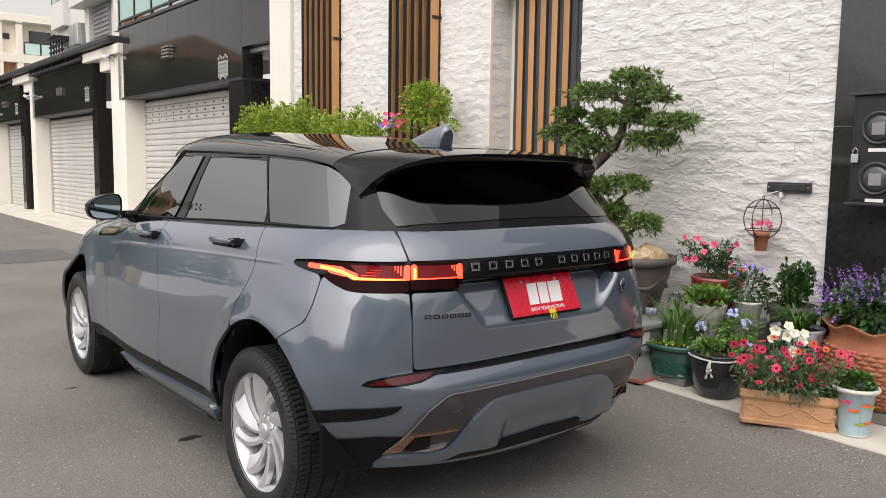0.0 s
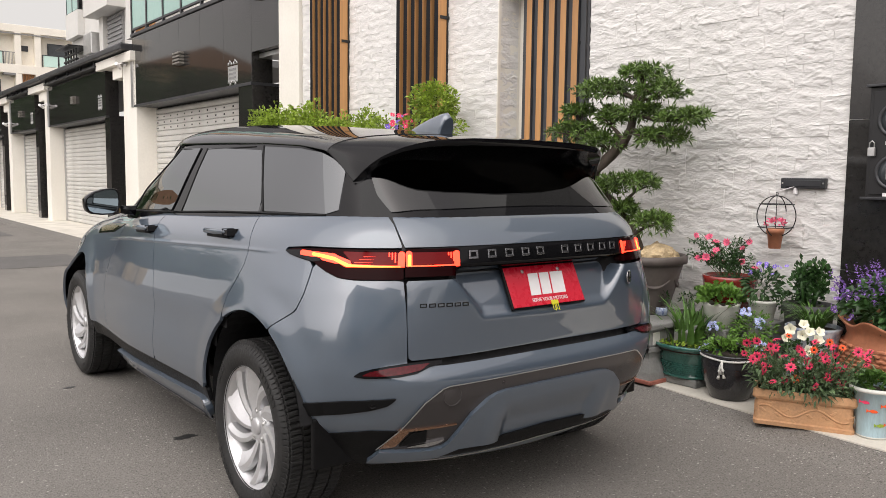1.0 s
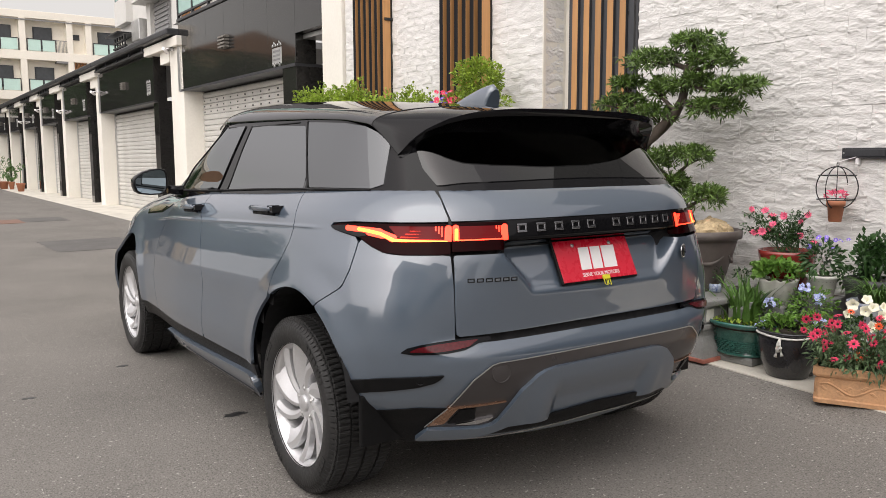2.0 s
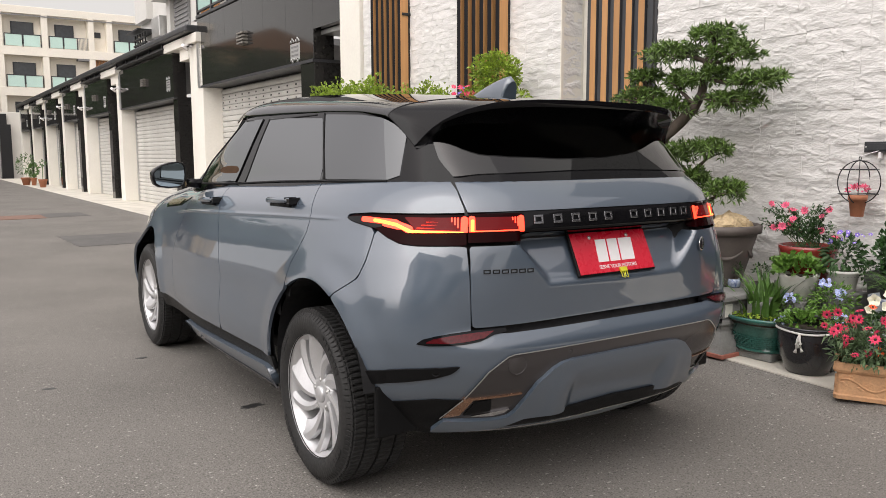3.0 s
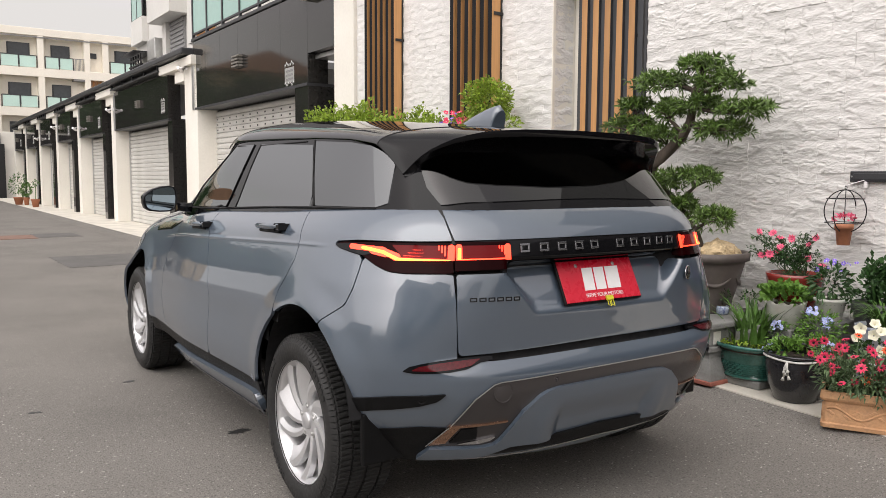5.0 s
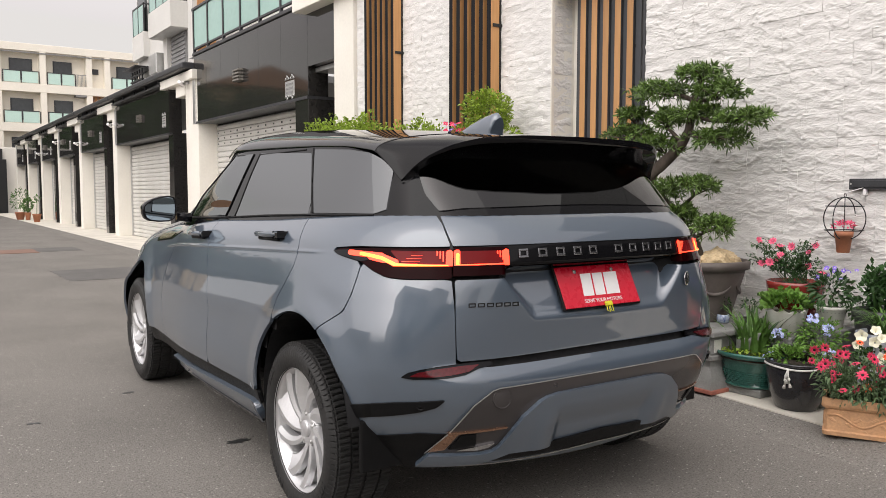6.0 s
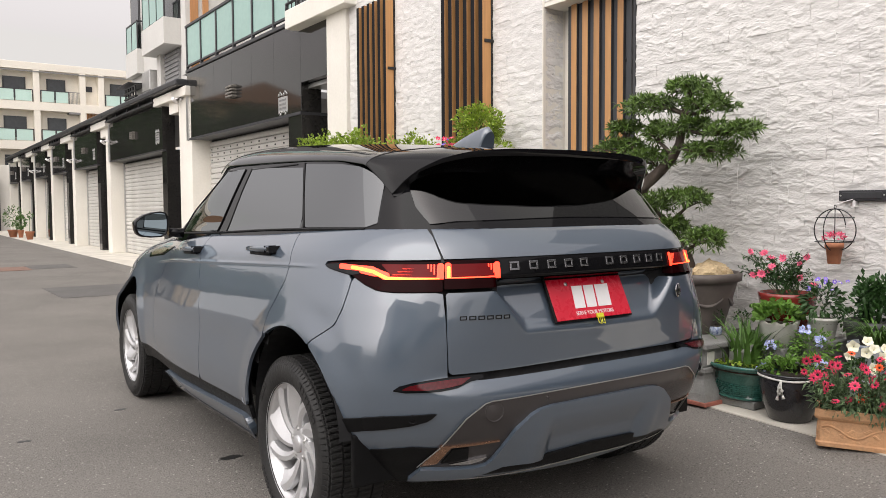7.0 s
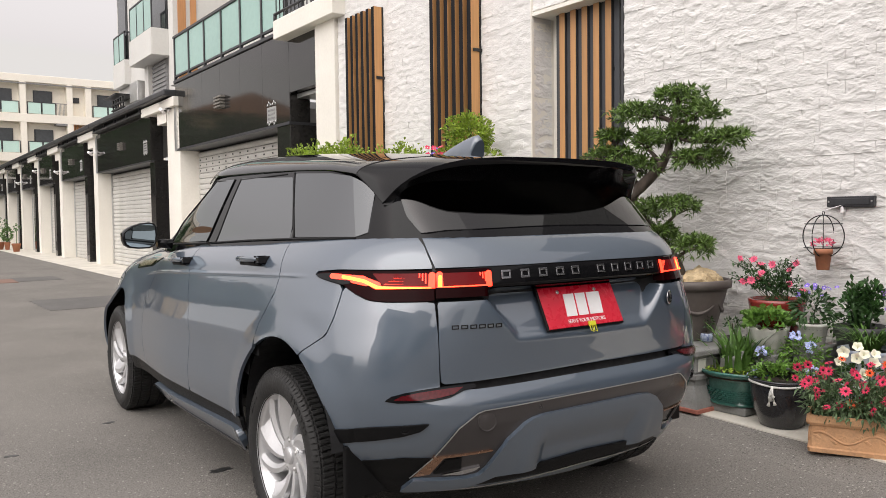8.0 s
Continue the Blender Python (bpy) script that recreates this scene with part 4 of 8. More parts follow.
# outlines shared by neighbouring panels, as (x, y, z) on the flank
DOOR_CUT = [(-.77, .166, 1.150), (-.767, .167, 1.131), (-.824, .116, 1.074), (-.861, .074, 1.0), (-.883, .07, .946), (-.906, .103, .878), (-.917, .147, .818), (-.929, .156, .70)]
FRONT_CUT = [(-.77, 1.255, 1.12), (-.786, 1.25, 1.083), (-.839, 1.231, 1.027), (-.878, 1.154, .946), (-.922, 1.038, .816), (-.945, .969, .686), (-.957, .962, .502), (-.956, .962, .405)]
BUMPER_CUT = [(-.818, -.376, .994), (-.839, -.38, .94), (-.862, -.38, .883), (-.884, -.36, .824), (-.906, -.293, .781), (-.918, -.256, .757), (-.922, -.20, .70)]
LAMP_LOW = [(-.84, -.205, 1.020), (-.841, -.249, 1.010), (-.83, -.323, 1.0), (-.816, -.372, .993), (-.804, -.437, .965), (-.787, -.491, .947), (-.754, -.539, .943), (-.626, -.647, .945)]
SEAM = [(-.626, -.648, .945), (-.624, -.662, .85), (-.626, -.67, .785), (-.622, -.668, .655)]

for side in (-1, 1):
    fine = side == -1
    both = 0 if side == -1 else None  # pressings that cross the middle are made once
    # rear quarter panel
    quarter = [*DOOR_CUT, (-.93, .156, .40), (-.93, -.20, .40), *reversed(BUMPER_CUT), *reversed(LAMP_LOW[:4]), (-.83, -.205, 1.032), (-.81, -.33, 1.043), (-.612, -.625, 1.050), (-.612, -.604, 1.079), (-.608, -.565, 1.125), (-.607, -.515, 1.162), (-.60, -.49, 1.24), (-.75, .16, 1.24)]
    pq = poly_sz(quarter)
    panel("quarter_panel", body_point, steps(0.38, 1.0, 46 if fine else 20), V_SIDE if fine else V_SIDE[::2], M_PAINT, car, lambda flat, pts: np.minimum(inside_of(pq, flat), outside_arch(pts)), side, grow=-GAP)
    # doors
    rear_door = poly_sz([*DOOR_CUT, (-.93, .30, .405), (-.95, .962, .405), *reversed(FRONT_CUT[:-1]), (-.75, 1.255, 1.2), (-.75, .166, 1.2)])
    panel("door", body_point, steps(0.84, 1.8, 54 if fine else 24), V_SIDE if fine else V_SIDE[::2], M_PAINT, car, lambda flat, pts: np.minimum(inside_of(rear_door, flat), outside_arch(pts)), side, grow=-GAP, label="grey-blue rear door")
    front_door = poly_sz([*FRONT_CUT, (-.95, 1.80, .405), (-.95, 1.93, .60), (-.93, 1.90, .83), (-.9, 1.86, .97), (-.85, 1.83, 1.05), (-.80, 1.80, 1.2), (-.75, 1.255, 1.2)])
    panel("door", body_point, steps(1.5, 2.4, 44 if fine else 20), V_SIDE if fine else V_SIDE[::2], M_PAINT, car, lambda flat, pts: np.minimum(inside_of(front_door, flat), outside_arch(pts)), side, grow=-GAP, label="grey-blue front door")
    fender = poly_sz([(-.95, 1.80, .405), (-.95, 1.93, .60), (-.93, 1.90, .83), (-.9, 1.86, .97), (-.85, 1.83, 1.05), (-.80, 1.80, 1.2), (-.8, 4.0, 1.2), (-.8, 4.0, .22), (-.9, 2.7, .22), (-.9, 2.5, .40)])
    panel("front_fender", body_point, steps(2.15, 3.80, 64 if fine else 26), V_SIDE if fine else V_SIDE[::2], M_PAINT, car, lambda flat, pts: np.minimum(inside_of(fender, flat), outside_arch(pts)), side, grow=-GAP)
    # sill: dark band, painted step, dark insert
    band = poly_sz([(-.93, .22, .405), (-.95, 1.93, .405), (-.95, 2.33, .405), (-.95, 2.33, .31), (-.95, 1.93, .33), (-.93, .22, .345)])
    panel("sill_band", body_point, steps(0.95, 2.62, 46), steps(0.31, 0.42, 8), M_TRIM, car, lambda flat, pts: np.minimum(inside_of(band, flat), outside_arch(pts)), side, offset=-0.010, label="black sill band")
    step = poly_sz([(-.93, .345, .349), (-.95, 1.0, .335), (-.95, 1.72, .322), (-.95, 1.50, .272), (-.93, .62, .255), (-.93, .37, .262), (-.93, .345, .30)])
    panel("sill", body_point, steps(0.95, 2.3, 50), steps(0.22, 0.37, 14), M_PAINT, car, lambda flat, pts: np.minimum(inside_of(step, flat), outside_arch(pts)), side, offset=0.012, depth=0.03)
    insert = poly_sz([(-.93, .34, .268), (-.93, 1.0, .280), (-.93, 1.42, .298), (-.93, 1.0, .262), (-.93, .42, .246)])
    panel("sill_insert", body_point, steps(0.98, 2.0, 50), steps(0.22, 0.32, 20), M_GLOSS, car, lambda flat, pts: inside_of(insert, flat), side, offset=0.018, label="gloss black sill insert")
    # bumper corner and bar
    bumper = poly_sz([*SEAM, (-.555, -.705, .652), (-.505, -.712, .648), (-.2, -.722, .648), (0.0, -.722, .648), (0.0, -.722, .25), (-.45, -.66, .27), (-.66, -.58, .33), (-.80, -.47, .37), (-.88, -.36, .395), (-.92, -.20, .42), *reversed(BUMPER_CUT), *LAMP_LOW[3:]])
    panel("bumper", body_point, steps(0.0, 0.86, 64 if fine else 34), steps(0.22, 1.0, 72 if fine else 40), M_PAINT, car, lambda flat, pts: np.minimum(inside_of(bumper, flat), outside_arch(pts)), both, grow=-GAP * 0.8, label="grey-blue rear bumper")
    black_low = poly_sz([(-.64, -.645, .420), (-.727, -.597, .424), (-.818, -.49, .404), (-.866, -.394, .386), (-.90, -.33, .38), (-.885, -.36, .315), (-.80, -.48, .272), (-.70, -.55, .262), (-.60, -.58, .275), (-.50, -.62, .300), (-.69, -.585, .345)])
    panel("lower_cladding", body_point, steps(0.12, 0.88, 90), steps(0.19, 0.44, 50), M_TRIM, car, lambda flat, pts: np.minimum(inside_of(black_low, flat), outside_arch(pts)), side, offset=0.004, label="black plastic lower cladding")
    strip_p = poly_sz([(-.93, -.33, .512), (-.891, -.405, .512), (-.813, -.558, .537), (-.671, -.674, .551), (-.683, -.666, .537), (-.697, -.655, .525), (-.74, -.618, .508), (-.80, -.54, .490), (-.88, -.411, .466), (-.93, -.30, .455)])
    panel("bumper_strip", body_point, steps(0.36, 0.86, 110), steps(0.44, 0.57, 50), M_TRIM, car, lambda flat, pts: np.minimum(inside_of(strip_p, flat), outside_arch(pts)), side, offset=0.007, label="black bumper strip")
    bezel = poly_sz([(-.795, -.594, .626), (-.775, -.607, .642), (-.74, -.628, .652), (-.692, -.648, .659), (-.622, -.668, .664), (-.50, -.69, .668), (-.50, -.70, .650), (-.55, -.70, .646), (-.60, -.69, .630), (-.66, -.67, .622), (-.76, -.62, .620)])
    panel("reflector_bezel", body_point, steps(0.30, 0.58, 50), steps(0.605, 0.68, 24), M_GLOSS, car, lambda flat, pts: inside_of(bezel, flat), side, offset=0.004)
    red = poly_sz([(-.772, -.611, .630), (-.745, -.625, .643), (-.692, -.648, .651), (-.60, -.68, .656), (-.548, -.695, .657), (-.585, -.69, .637), (-.64, -.67, .630), (-.70, -.65, .627)])
    panel("reflector", body_point, steps(0.30, 0.58, 60), steps(0.61, 0.68, 28), M_REFLECTOR, car, lambda flat, pts: inside_of(red, flat), side, offset=0.007, label="red rear reflector")
    # satin diffuser frame with its painted centre
    frame_p = poly_sz([(0, -.752, .580), (-.28, -.746, .580), (-.49, -.73, .578), (-.515, -.727, .572), (-.578, -.707, .528), (-.639, -.654, .429), (-.695, -.582, .346), (-.52, -.655, .335), (-.40, -.68, .34), (-.30, -.70, .48), (0, -.72, .48)])
    panel("diffuser_frame", body_point, steps(0.0, 0.56, 90), steps(0.31, 0.60, 70), M_SILVER, car, lambda flat, pts: inside_of(frame_p, flat), both, offset=0.006, label="satin bronze diffuser frame")
    skid = poly_sz([(0, -.748, .538), (-.25, -.748, .537), (-.30, -.747, .531), (-.335, -.744, .518), (-.396, -.73, .470), (-.457, -.684, .366), (-.478, -.675, .348), (-.513, -.661, .342), (-.69, -.59, .343), (-.71, -.53, .294), (-.50, -.63, .304), (-.45, -.655, .318), (-.40, -.66, .333), (-.22, -.69, .330), (-.13, -.69, .343), (0, -.69, .345)])
    panel("skid_plate", skid_point, steps(0.0, 0.58, 90), steps(0.26, 0.56, 72), M_PAINT, car, lambda flat, pts: inside_of(skid, flat), both, offset=0.022, depth=0.03, label="grey-blue skid plate")
    edge_low = poly_sz([(0, -.69, .356), (-.20, -.69, .346), (-.43, -.65, .340), (-.47, -.63, .306), (-.45, -.6, .300), (0, -.6, .304)])
    panel("lower_lip", body_point, steps(0.0, 0.42, 40), steps(0.28, 0.37, 26), M_TRIM, car, lambda flat, pts: inside_of(edge_low, flat), both, offset=0.012)
    tip = poly_sz([(-.645, -.653, .428), (-.612, -.67, .426), (-.640, -.62, .358), (-.69, -.585, .346)])
    panel("copper_trim", body_point, steps(0.36, 0.52, 70), steps(0.33, 0.44, 60), M_COPPER, car, lambda flat, pts: inside_of(tip, flat), side, offset=0.009, label="copper trim end")
    bar = poly_sz([(-.645, -.65, .431), (-.442, -.711, .437), (-.442, -.711, .431), (-.645, -.65, .424)])
    panel("copper_bar", body_point, steps(0.26, 0.52, 80), steps(0.41, 0.45, 36), M_COPPER, car, lambda flat, pts: inside_of(bar, flat), side, offset=0.011)
    hole = poly_sz([(-.606, -.67, .418), (-.505, -.69, .424), (-.535, -.66, .376), (-.634, -.63, .360)])
    panel("mesh_vent", body_point, steps(0.34, 0.52, 40), steps(0.34, 0.44, 26), M_TRIM, car, lambda flat, pts: inside_of(hole, flat), side, offset=0.012, label="black mesh vent")
    chrome = poly_sz([(-.53, -.66, .352), (-.61, -.63, .355), (-.57, -.645, .362), (-.51, -.67, .372), (-.47, -.685, .378), (-.49, -.675, .362)])
    panel("chrome_edge", body_point, steps(0.30, 0.50, 40), steps(0.335, 0.40, 24), M_CHROME, car, lambda flat, pts: inside_of(chrome, flat), side, offset=0.012)
    # tailgate, two halves of one pressing
    gate_low = poly_sz([(0, -.71, .672), (-.49, -.694, .670), (-.618, -.668, .670), (-.622, -.668, .70), (-.621, -.66, .80), (-.619, -.655, .90), (-.616, -.645, .943), (-.418, -.708, .944), (-.41, -.70, .953), (0, -.71, .949)])
    panel("tailgate", body_point, steps(0.0, 0.42, 60 if fine else 40), steps(0.64, 1.0, 56 if fine else 40), M_PAINT, car, lambda flat, pts: inside_of(gate_low, flat), both, grow=-GAP * 0.4, label="grey-blue tailgate")
    gate_high = poly_sz([(0, -.71, 1.052), (-.30, -.70, 1.053), (-.611, -.63, 1.051), (-.610, -.604, 1.082), (-.606, -.565, 1.125), (-.603, -.53, 1.162), (-.60, -.50, 1.22), (0, -.61, 1.23)])
    panel("tailgate_top", body_point, steps(0.0, 0.44, 40 if fine else 24), steps(1.03, 1.185, 28), M_PAINT, car, lambda flat, pts: inside_of(gate_high, flat), both, grow=-GAP * 0.4, label="grey-blue upper tailgate")
    # black band for the lettering, and the lamps
    band_p = poly_sz([(0, -.72, 1.049), (-.43, -.69, 1.049), (-.43, -.70, .980), (0, -.72, .976)])
    panel("lettering_band", body_point, steps(0.0, 0.30, 24), steps(0.96, 1.06, 16), M_GLOSS, car, lambda flat, pts: inside_of(band_p, flat), both, offset=0.003, label="gloss black band")
    lip = poly_sz([(0, -.72, .976), (-.41, -.70, .980), (-.418, -.70, .955), (0, -.72, .950)])
    panel("band_lip", body_point, steps(0.0, 0.30, 24), steps(0.93, 1.0, 14), M_GLOSS, car, lambda flat, pts: inside_of(lip, flat), both, offset=0.0)
    inner = poly_sz([(-.425, -.69, 1.048), (-.612, -.63, 1.048), (-.620, -.645, .947), (-.432, -.705, .950)])
    lamp = panel("inner_tail_lamp", body_point, steps(0.26, 0.42, 30), steps(0.93, 1.06, 22), M_LENS, car, lambda flat, pts: inside_of(inner, flat), side, offset=0.004, label="lit red lamp on the tailgate")
    outer = poly_sz([*LAMP_LOW, (-.619, -.632, 1.046), (-.70, -.55, 1.045), (-.79, -.40, 1.041), (-.835, -.25, 1.033)])
    lamp2 = panel("outer_tail_lamp", body_point, steps(0.36, 0.76, 56), steps(0.92, 1.06, 26), M_LENS, car, lambda flat, pts: inside_of(outer, flat), side, offset=0.004, grow=-0.001, label="lit red wrap-round tail lamp")
    dark = poly_sz([(-.84, -.205, 1.022), (-.841, -.249, 1.010), (-.83, -.323, 1.0), (-.816, -.372, .993), (-.80, -.41, 1.0), (-.815, -.36, 1.022), (-.825, -.30, 1.030)])
    panel("lamp_fin", body_point, steps(0.55, 0.76, 40), steps(0.97, 1.05, 20), M_GLOSS, lamp2, lambda flat, pts: inside_of(dark, flat), side, offset=0.0055)

    def led(name, holder, points, width, mat, off):
        """A glowing band of even width that follows points on the lens."""
        pts2 = [(span_of(x, y) * LONG, z) for x, y, z in points]

        def near(flat, pts):
            best = np.full(len(flat), 1e9)
            for a, b in zip(np.array(pts2), np.array(pts2[1:])):
                ab, ap = b - a, flat - a
                t = np.clip((ap @ ab) / (ab @ ab), 0, 1)
                best = np.minimum(best, np.hypot(*(ap - t[:, None] * ab).T))
            return width / 2 - best

        lo, hi = max(0.0, min(p[0] for p in pts2) / LONG - 0.01), max(p[0] for p in pts2) / LONG + 0.01
        zlo, zhi = min(p[1] for p in pts2) - 0.02, max(p[1] for p in pts2) + 0.02
        panel(name, body_point, steps(lo, hi, int((hi - lo) * LONG / 0.0026) + 2), steps(zlo, min(zhi, 1.055), int((zhi - zlo) / 0.0016)), mat, holder, near, side, offset=off, depth=0.001)

    for holder_, field in ((lamp2, [(-.752, -.535, .990), (-.634, -.63, .988), (-.634, -.625, 1.036), (-.775, -.49, 1.034)]), (lamp, [(-.596, -.645, .990), (-.452, -.70, .992), (-.450, -.695, 1.036), (-.596, -.64, 1.036)])):
        fp = poly_sz(field)
        panel("glowing_field", body_point, steps(0.26, 0.62, 110), steps(0.97, 1.05, 30), M_LEDFIELD, holder_, lambda flat, pts, fp=fp: inside_of(fp, flat), side, offset=0.0062, depth=0.001, label="dim red glowing lens")
    led("light_bar", lamp2, [(-.822, -.31, 1.020), (-.79, -.46, 1.016), (-.762, -.525, .984), (-.63, -.635, .983), (-.626, -.632, 1.030)], 0.018, M_LED, 0.0075)
    led("light_bar", lamp2, [(-.802, -.42, 1.013), (-.785, -.47, 1.006), (-.768, -.51, .994)], 0.027, M_LED, 0.0080)
    led("light_core", lamp2, [(-.812, -.37, 1.018), (-.802, -.415, 1.014), (-.787, -.465, 1.007), (-.764, -.52, .986), (-.634, -.632, .983)], 0.011, M_LEDHOT, 0.0095)
    for k in range(3):
        q = 0.015 + 0.0100 * k
        led("light_line", lamp2, [(-.750 + k * .012, -.535 - k * .01, .983 + q), (-.632 - q * .8, -.63 + q * .6, .983 + q), (-.630 - q * .8, -.627 + q * .6, 1.034)], 0.0034, M_LED, 0.0095)
    led("light_bar", lamp, [(-.602, -.64, 1.032), (-.604, -.645, .984), (-.442, -.70, .986), (-.440, -.695, 1.032)], 0.017, M_LED, 0.0075)
    led("light_core", lamp, [(-.603, -.645, 1.024), (-.604, -.645, .986), (-.446, -.699, .987)], 0.009, M_LEDHOT, 0.0095)
    for k in range(3):
        q = 0.015 + 0.0100 * k
        led("light_line", lamp, [(-.58 + k * .005, -.652, .984 + q), (-.442 - q, -.70, .986 + q), (-.440 - q, -.695, 1.034)], 0.0034, M_LED, 0.0095)

    led("edge_line", car, [(-.697, -.580, .344), (-.641, -.652, .430), (-.580, -.705, .529), (-.517, -.727, .574), (-.49, -.73, .580), (-.28, -.746, .582), (0, -.752, .582)], 0.0032, M_STEEL, 0.0095)
    led("edge_line", car, [(-.66, -.55, .292), (-.45, -.65, .292), (-.20, -.69, .300), (0, -.69, .304)], 0.006, M_CHROME, 0.0145)

# hollow behind the gaps
inner_shell = bmesh.new()
for side in (-1, 1):
    cols = [[body_point(s, v) for v in steps(0.33, 1.13, 18)] for s in steps(0.0, 3.80, 64)]
    rows = [[inner_shell.verts.new(((p.x + 0.03 if abs(p.x) > 0.03 else p.x) * -side, p.y + (0.03 if p.y < 0 else -0.02), p.z)) for p in c] for c in cols]
    for c0, c1 in zip(rows, rows[1:]):
        for j in range(len(c0) - 1):
            q = (c0[j].co + c1[j + 1].co) / 2
            if q.z < 0.42 and q.y < 0.1 and abs(q.x) > 0.5:
                continue
            if all(math.hypot(q.y - ay, q.z - az) > ar + 0.01 for ay, az, ar in ARCHES):
                inner_shell.faces.new((c0[j], c1[j], c1[j + 1], c0[j + 1]))
part("inner_shell", inner_shell, M_LINER, car)
part("underbody", boxm(-0.70, 0.70, -0.42, 3.3, 0.29, 0.36, bevel=0.02), M_LINER, car, "dark underbody")
for side in (-1, 1):
    part("splash_guard", boxm(side * 0.74 - 0.13, side * 0.74 + 0.13, -0.462, -0.436, 0.275, 0.46, bevel=0.008), M_TRIM, car, "black splash guard behind the wheel")
part("exhaust_box", boxm(-0.35, 0.35, -0.52, -0.25, 0.24, 0.36, bevel=0.05), M_LINER, car)

# wheel wells
for ay, az, ar in ARCHES:
    for side in (-1, 1):
        bm = bmesh.new()
        r, edge = ar + 0.006, 0.915 if ay < 1 else 0.80
        angles = steps(-30, 174, 24)
        ringo = [bm.verts.new((side * edge, ay + r * math.cos(radians(a)), az + r * math.sin(radians(a)))) for a in angles]
        ringi = [bm.verts.new((side * 0.60, ay + r * math.cos(radians(a)), az + r * math.sin(radians(a)))) for a in angles]
        for i in range(len(angles) - 1):
            bm.faces.new((ringo[i], ringo[i + 1], ringi[i + 1], ringi[i]))
        bm.faces.new(ringi)
        part("wheel_arch_liner", bm, M_LINER, car)

# ---- glasshouse ----
ZG = steps(1.04, 1.46, 26)
TOP_LINE = [(-.64, -.30, 1.345), (-.632, -.234, 1.380), (-.65, 0.0, 1.408), (-.663, .331, 1.424), (-.66, .80, 1.434), (-.66, 1.2, 1.440), (-.64, 1.50, 1.442)]
for side in (-1, 1):
    both = 0 if side == -1 else None
    shell = poly_sz([(0, -.7, 1.10), (0, -.40, 1.42), (-.45, -.38, 1.40), (-.60, -.30, 1.37), *TOP_LINE, (-.6, 1.56, 1.44), (-.7, 2.1, 1.06), (-.7, 2.1, 1.0), (0, -.7, 1.0)])
    sc = steps(0.0, 2.42, 70)
    panel("cabin_frame", cabin_point, sc, ZG, M_GLOSS, car, lambda flat, pts: inside_of(shell, flat), both, depth=0.02, label="gloss black window surround")
    wq = poly_sz([(-.77, .145, 1.146), (-.70, .235, 1.27), (-.667, .335, 1.416), (-.65, 0.0, 1.400), (-.632, -.232, 1.372), (-.646, -.335, 1.275), (-.656, -.362, 1.235), (-.68, -.372, 1.195), (-.70, -.355, 1.170), (-.727, -.305, 1.153)])
    panel("quarter_window", cabin_point, steps(0.55, 1.12, 46), steps(1.13, 1.43, 36), M_GLASSQUARTER, car, lambda flat, pts: inside_of(wq, flat), side, offset=0.003, grow=-0.002, label="dark tinted quarter glass")
    wr = poly_sz([(-.76, .160, 1.143), (-.70, .245, 1.27), (-.678, .340, 1.398), (-.664, .70, 1.412), (-.664, .97, 1.421), (-.70, 1.005, 1.30), (-.764, 1.05, 1.110)])
    panel("side_window", cabin_point, steps(0.95, 1.66, 46), steps(1.09, 1.44, 36), M_GLASS, car, lambda flat, pts: inside_of(wr, flat), side, offset=0.004, label="dark tinted rear door glass")
    wf = poly_sz([(-.77, 1.20, 1.112), (-.70, 1.13, 1.30), (-.66, 1.08, 1.422), (-.66, 1.43, 1.424), (-.70, 1.69, 1.213), (-.75, 1.68, 1.092)])
    panel("side_window", cabin_point, steps(1.6, 2.30, 46), steps(1.06, 1.44, 36), M_GLASS, car, lambda flat, pts: inside_of(wf, flat), side, offset=0.004, label="dark tinted front door glass")
    gl = poly_sz([(0, -.60, 1.186), (-.171, -.607, 1.184), (-.515, -.56, 1.176), (-.592, -.52, 1.166), (-.600, -.50, 1.185), (-.606, -.45, 1.225), (-.60, -.40, 1.29), (-.58, -.33, 1.37), (0, -.40, 1.40)])
    panel("rear_window", cabin_point, steps(0.0, 0.62, 46), steps(1.15, 1.43, 30), M_GLASSREAR, car, lambda flat, pts: inside_of(gl, flat), both, offset=0.004, label="dark tinted rear glass")
    for name, path, r in (("window_seal", [(.145, 1.143), (.237, 1.27), (.337, 1.418)], 0.0042), ("window_seal", [(.97, 1.421), (1.005, 1.30), (1.05, 1.110)], 0.0045), ("window_seal", [(1.08, 1.424), (1.13, 1.30), (1.20, 1.105)], 0.0032), ("window_seal", [(1.43, 1.428), (1.69, 1.213), (1.68, 1.085)], 0.006), ("window_seal", [(-.30, 1.150), (.15, 1.142), (.6, 1.128), (1.1, 1.106), (1.74, 1.082)], 0.005)):
        line = []
        for (ya, za), (yb, zb) in zip(path, path[1:]):
            for q in steps(0, 1, 6):
                y, z = ya + (yb - ya) * q, za + (zb - za) * q
                p = cabin_point(span_of(-0.7, y), z)
                line.append((p.x * -side + side * 0.0035, p.y if y > YW else y, z))
        part(name, tube(bmesh.new(), line, r, 6), M_TRIM, car, "black rubber window seal")
    for k, (za, zb, ya, yb) in enumerate(((1.428, 1.420, .42, .98), (1.428, 1.430, 1.12, 1.33))):
        bm = bmesh.new()
        tube(bm, [(side * (cabin_width(za) + 0.004), ya, za - 0.012), (side * (cabin_width(zb) + 0.004), yb, zb - 0.004)], 0.004, 6)
        part("window_trim", bm, M_TRIM, car)
